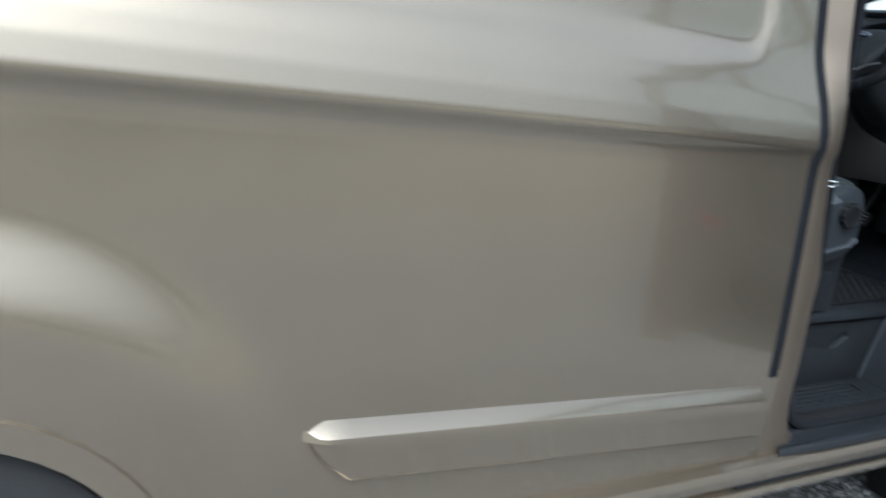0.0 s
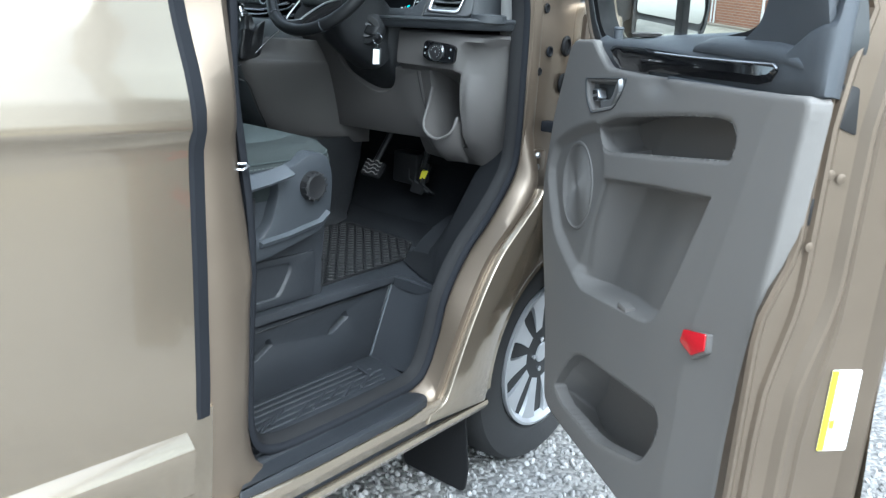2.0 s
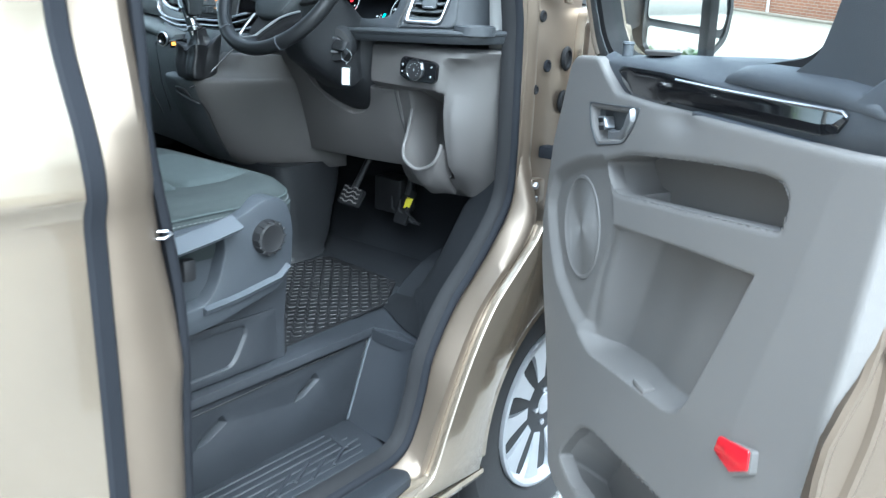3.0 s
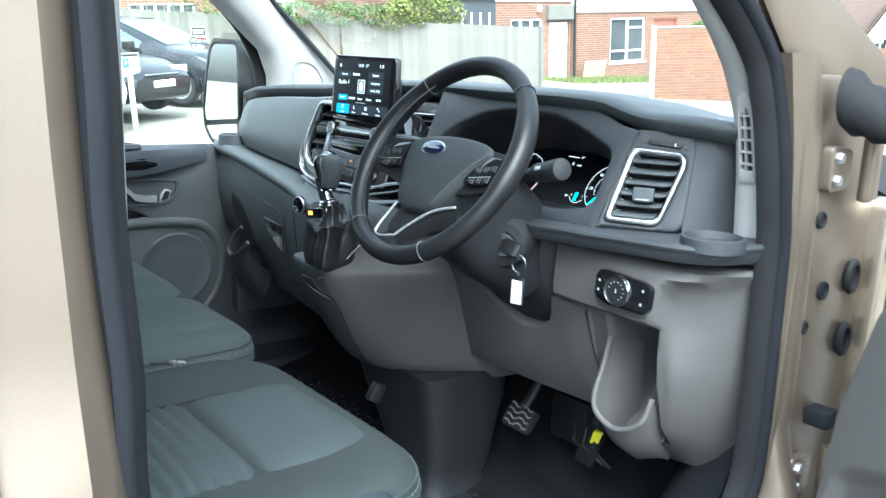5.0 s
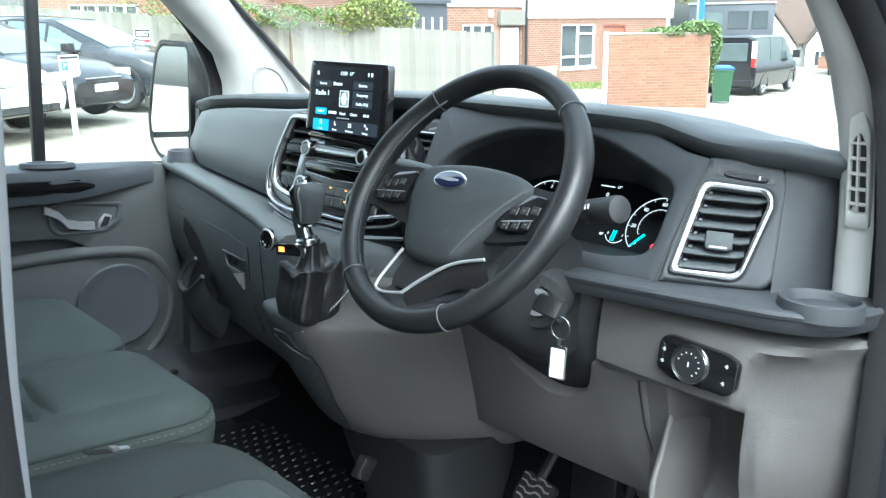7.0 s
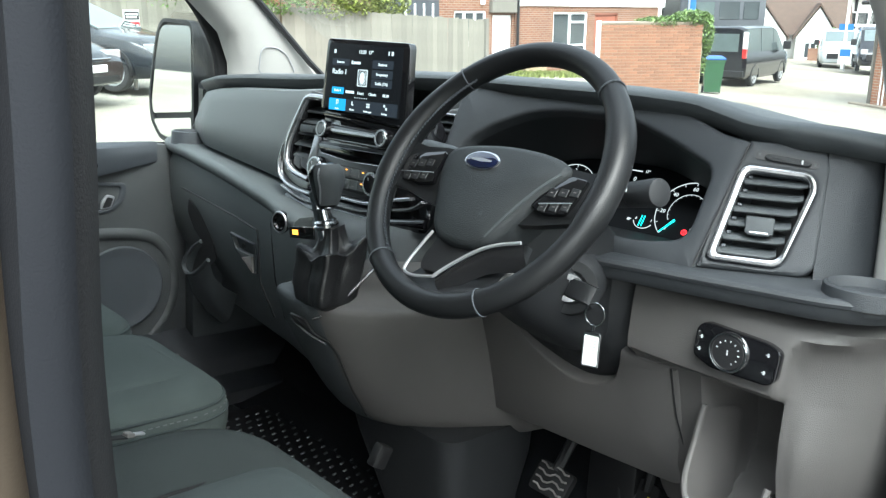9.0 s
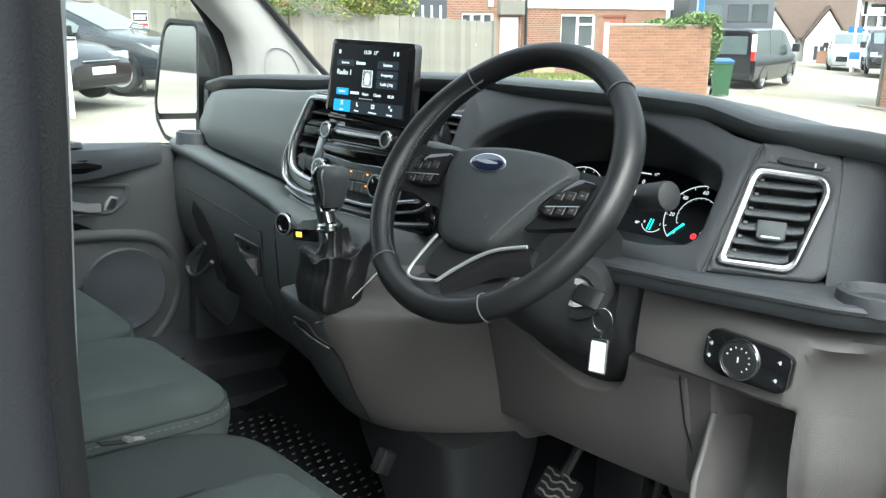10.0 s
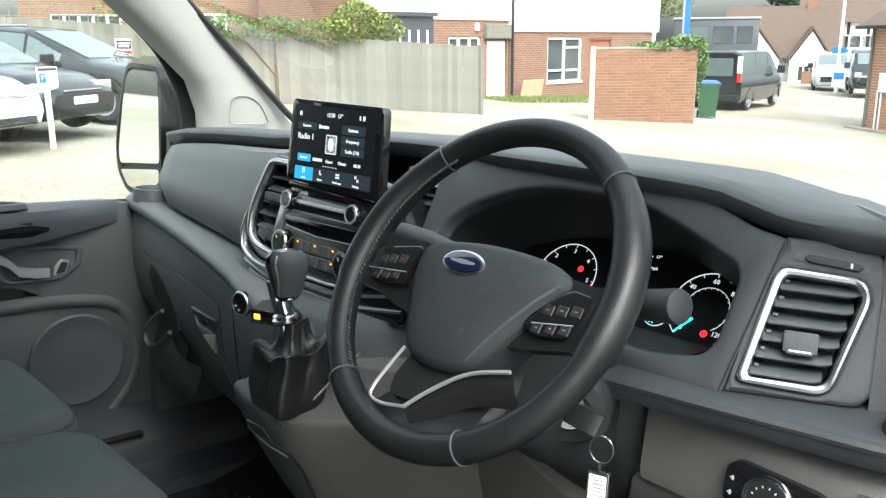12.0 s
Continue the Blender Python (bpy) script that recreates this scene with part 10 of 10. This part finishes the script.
coach = thing("horsebox", Matrix.Translation((32.4, 20.3, -1.0)) @ pose(0, 0, 0, 0, 0, -60), "tall dark box lorry behind the black van", "lorry")
part("box_body", box(0, 3.4, 0, 2.2, 0.5, 3.35, 0.06, 2), SLATE, coach)
part("window", box(0.3, 1.4, -0.02, 0.0, 2.35, 3.05, 0.02, 1), CAR_GLASS, coach)
part("window", box(1.6, 2.4, -0.02, 0.0, 2.35, 3.05, 0.02, 1), DARKPANE, coach)
part("window", box(2.55, 3.15, -0.02, 0.0, 2.35, 3.05, 0.02, 1), DARKPANE, coach)
part("roof_edge", box(-0.05, 3.45, -0.05, 2.25, 3.33, 3.42, 0.02, 1), SILVER, coach)
for wx in (0.6, 2.8):
    part("wheel", lathe([(0.05, -0.15), (0.45, -0.15), (0.45, 0.15), (0.05, 0.15)], Matrix.Translation((wx, 0.2, 0.45)) @ pose(0, 0, 0, 90, 0, 0), 20), TYRE, coach)

# ---------------------------------------------------------------- signs
def board_sign(name, x, y, yaw, height, boards, label, group=""):
    g = ground_z(x, y)
    s = thing(name, Matrix.Translation((x, y, g)) @ pose(0, 0, 0, 0, 0, yaw), label, "sign", group)
    part("sign_post", box(-0.035, 0.035, -0.02, 0.02, -0.1, height, 0.004, 1), POST_W, s)
    for nm, b, mt in boards:
        part(nm, box(*b, 0.002, 1), mt, s)
    return s


for x, y, yaw in ((4.09, 11.60, 20), (6.62, 15.22, 25)):
    o = board_sign("parking_sign", x, y, yaw, 1.0, [("sign_board", (-0.15, 0.15, -0.045, -0.025, 0.80, 1.06), WHITE), ("blue_square", (-0.13, -0.03, -0.050, -0.045, 0.86, 0.98), SIGN_BLUE), ("black_band", (-0.14, 0.14, -0.050, -0.045, 1.01, 1.045), INK)], "white parking sign with a blue P on a white post", "parking signs")
    lettering("P", 0.10, axes((-0.08, -0.051, 0.92), (1, 0, 0), (0, 0, 1)), WHITE, o)
board_sign("warning_sign", 6.85, 15.75, 22, 1.35, [("sign_board", (-0.19, 0.19, -0.045, -0.025, 0.85, 1.42), WHITE), ("red_panel", (-0.18, 0.18, -0.050, -0.045, 0.90, 1.20), SIGN_RED), ("black_panel", (-0.18, 0.18, -0.050, -0.045, 1.24, 1.39), INK), ("text_bar", (-0.15, 0.15, -0.054, -0.050, 1.32, 1.35), WHITE), ("text_bar", (-0.15, 0.12, -0.054, -0.050, 1.27, 1.30), WHITE), ("text_bar", (-0.02, 0.15, -0.054, -0.050, 1.13, 1.15), WHITE), ("text_bar", (-0.02, 0.13, -0.054, -0.050, 1.08, 1.10), WHITE)], "white, black and red warning sign on a post")
lp_ = thing("street_lamp", Matrix.Translation((44.6, 18.4, -1.2)), "tall pale street lamp with a blue sign", "street lamp")
part("lamp_post", lathe([(0.09, 0), (0.06, 6.0), (0.04, 6.0)], None, 10), POST_W, lp_)
part("blue_sign", box(-0.05, 0.0, -0.35, 0.35, 2.0, 2.3), SIGN_BLUE, lp_)
part("lamp_head", box(-0.6, 0.05, -0.12, 0.12, 6.0, 6.12, 0.03, 1), SILVER, lp_)
ps = thing("road_sign", Matrix.Translation((41.0, 16.8, -1.0)), "white and blue road sign", "sign")
part("sign_post", box(-0.03, 0.03, -0.03, 0.03, 0, 0.9), SILVER, ps)
part("sign_board", box(-0.05, 0.0, -0.30, 0.30, 0.35, 1.05), WHITE, ps)
part("sign_panel", box(-0.06, -0.05, -0.24, 0.24, 0.68, 1.0), SIGN_BLUE, ps)
pb = thing("banner_pole", Matrix.Translation((30.9, 18.9, -0.9)), "blue banner on a pole behind the wall", "banner")
part("pole", box(-0.04, 0.04, -0.04, 0.04, 0, 4.6), SILVER, pb)
part("banner", box(-0.03, 0.0, -0.28, 0.06, 2.0, 4.4), SIGN_BLUE, pb)
pb2 = thing("banner_pole", Matrix.Translation((29.6, 19.4, -0.9)), "white pole behind the wall", "banner")
part("pole", box(-0.05, 0.05, -0.05, 0.05, 0, 4.6), POST_W, pb2)

# ---------------------------------------------------------------- far houses and trees
def gable_house(name, x, y, yaw, w, d, eave, ridge, label, z, timber=False, front_gables=()):
    h = thing(name, Matrix.Translation((x, y, z)) @ pose(0, 0, 0, 0, 0, yaw), label, "house", "houses along the road")
    part("wall", box(0, w, 0, d, 0, eave), RENDER, h)
    part("roof", loft([[(-0.4, -0.4, eave - 0.1), (-0.4, d / 2, ridge), (-0.4, d + 0.4, eave - 0.1)], [(w + 0.4, -0.4, eave - 0.1), (w + 0.4, d / 2, ridge), (w + 0.4, d + 0.4, eave - 0.1)]]), ROOF, h)
    for gx, gw, gh in front_gables:
        part("gable", slab([(gx, 0), (gx + gw, 0), (gx + gw, eave - 0.2), (gx + gw / 2, gh), (gx, eave - 0.2)], 0.0, 1.6, axes((0, 0, 0), (1, 0, 0), (0, 0, 1))), RENDER, h)
        part("gable_roof", loft([[(gx - 0.2, -1.8, eave - 0.35), (gx + gw / 2, -1.8, gh + 0.12), (gx + gw + 0.2, -1.8, eave - 0.35), (gx + gw + 0.2, -1.8, eave - 0.2), (gx + gw / 2, -1.8, gh + 0.28), (gx - 0.2, -1.8, eave - 0.2)], [(gx - 0.2, 1.8, eave - 0.35), (gx + gw / 2, 1.8, gh + 0.12), (gx + gw + 0.2, 1.8, eave - 0.35), (gx + gw + 0.2, 1.8, eave - 0.2), (gx + gw / 2, 1.8, gh + 0.28), (gx - 0.2, 1.8, eave - 0.2)]]), ROOF, h)
        window(h, Matrix.Translation((gx + gw * 0.2, -1.66, 0.8)), gw * 0.6, 1.0, 4)
    if timber:
        for i in range(6):
            part("timber", box(0.3 + i * w / 6, 0.5 + i * w / 6, -0.05, 0.0, eave * 0.5, eave), BLACK, h)
        part("timber", box(0, w, -0.06, -0.01, eave * 0.48, eave * 0.54), BLACK, h)
        window(h, Matrix.Translation((w * 0.3, -0.03, eave * 0.6)), w * 0.3, 0.9, 3)
    part("chimney", box(w * 0.72, w * 0.72 + 0.7, d / 2 - 0.3, d / 2 + 0.3, ridge - 0.6, ridge + 1.0), BRICK_H, h)
    return h


gable_house("bungalow", 53.2, 29.2, -62, 6.6, 7.0, 2.3, 5.6, "white bungalow with two brown-tiled gables", -1.9, front_gables=((0.2, 2.9, 4.0), (3.7, 2.4, 3.9)))
gable_house("white_house", 60.2, 27.6, -66, 7.5, 7.0, 4.6, 7.0, "white house with black timbers and a tiled roof", -1.9, True)
rw = thing("low_wall", Matrix.Translation((53.0, 24.1, -1.6)) @ pose(0, 0, 0, 0, 0, -65), "low red brick wall along the road", "wall")
part("wall_run", box(0, 4.0, 0, 0.25, 0, 1.15), BRICK_H, rw)

plant("shrub", 13.35, 17.15, [((0, 0, 2.0), (0.75, 0.6, 0.5)), ((-0.5, 0.4, 1.8), (0.55, 0.5, 0.4)), ((0.55, -0.4, 1.85), (0.5, 0.5, 0.42)), ((0.1, 0, 2.35), (0.4, 0.4, 0.25))], 5200, 0.055, LEAF_Y, 11, "rounded yellow-green shrub behind the fence")
plant("shrub", 11.7, 18.3, [((0, 0, 1.8), (0.6, 0.5, 0.32)), ((-0.8, 0.6, 1.85), (0.6, 0.5, 0.3)), ((0.6, -0.5, 1.75), (0.45, 0.4, 0.28))], 2600, 0.05, LEAF, 12, "dark green shrub behind the fence")
plant("climber", 9.9, 20.3, [((0, 0, 1.9), (0.9, 0.7, 0.45)), ((-0.9, 0.8, 2.05), (0.6, 0.5, 0.4)), ((0.8, -0.7, 2.0), (0.5, 0.5, 0.4))], 1100, 0.05, LEAF, 13, "thin climber over the fence")
plant("shrub", 5.6, 24.6, [((0, 0, 2.3), (0.8, 0.7, 0.7)), ((-0.7, 0.3, 2.0), (0.6, 0.5, 0.6))], 1600, 0.06, LEAF, 14, "green shrub behind the fence")
plant("tree", 33.0, 22.3, [((0, 0, 4.6), (1.6, 1.5, 1.3)), ((1.1, -0.6, 4.0), (1.2, 1.1, 0.9)), ((-1.0, 0.8, 3.8), (1.1, 1.0, 0.9)), ((0.3, 0.2, 5.8), (1.0, 0.9, 0.8))], 5200, 0.10, LEAF_Y, 15, "yellowing tree behind the wall", "tree", 0.14)
plant("conifer", 72.0, 35.0, [((0, 0, 7.0), (1.6, 1.6, 1.6)), ((0.8, -1.2, 5.2), (2.2, 2.0, 0.9)), ((-0.9, 1.3, 4.6), (2.2, 2.0, 0.9)), ((0.2, 0, 9.0), (1.0, 1.0, 1.5)), ((0.2, -2.2, 3.6), (1.6, 1.8, 0.7))], 5200, 0.22, LEAF_DK, 16, "dark conifer behind the bungalow", "tree", 0.3)
plant("shrub", 53.9, 22.9, [((0, 0, 1.2), (0.9, 0.9, 0.8)), ((0.5, 0.6, 0.8), (0.7, 0.7, 0.6))], 1200, 0.12, LEAF, 17, "green shrub by the road")
for i, (x, y) in enumerate(((-9.0, 7.5), (-12.0, 5.2), (-7.5, 10.5))):
    plant("hedge_bush", x, y, [((0, 0, 0.9), (1.3, 1.2, 0.8)), ((0.9, 0.6, 0.8), (0.9, 0.9, 0.7)), ((-0.9, -0.5, 0.8), (0.9, 0.9, 0.7))], 2200, 0.09, LEAF, 20 + i, "green hedge bush behind the van", "hedge")
for i, (x, y) in enumerate(((-6.0, -14.0), (-1.0, -16.0), (4.0, -17.5), (-11.0, -12.0))):
    plant("hedge_bush", x, y, [((0, 0, 0.55), (2.4, 1.4, 0.5)), ((1.8, 0.6, 0.5), (1.5, 1.1, 0.45)), ((-1.8, -0.5, 0.5), (1.5, 1.1, 0.45))], 2600, 0.14, LEAF, 30 + i, "green hedge bush across the yard", "hedge")

# ---------------------------------------------------------------- the garden wall's bricks
bms = []
for k in range(4):
    rj = random.Random(40 + k)
    for w in (0.213, 0.102):
        bm = box(0, w, 0, 0.10, 0, 0.064, 0.004, 1)
        for v in bm.verts:
            v.co += Vector((rj.uniform(-1, 1), rj.uniform(-1, 1), rj.uniform(-1, 1))) * 0.0018
        me = bpy.data.meshes.new("brick")
        bm.to_mesh(me)
        bm.free()
        me.materials.append(BRICK_P)
        bms.append(me)
for row in range(25):
    x, odd = 0.0, row % 2
    first = True
    while x < WALL_LEN - 0.09:
        half = (odd and first) or WALL_LEN - x < 0.21
        k = rng.randrange(4) * 2 + (1 if half else 0)
        o = new("brick", bms[k])
        o.parent = garden_wall
        o.matrix_local = Matrix.Translation((x, -0.004 + rng.uniform(-0.003, 0.002), 0.02 + row * 0.0755))
        x += 0.112 if half else 0.223
        first = False
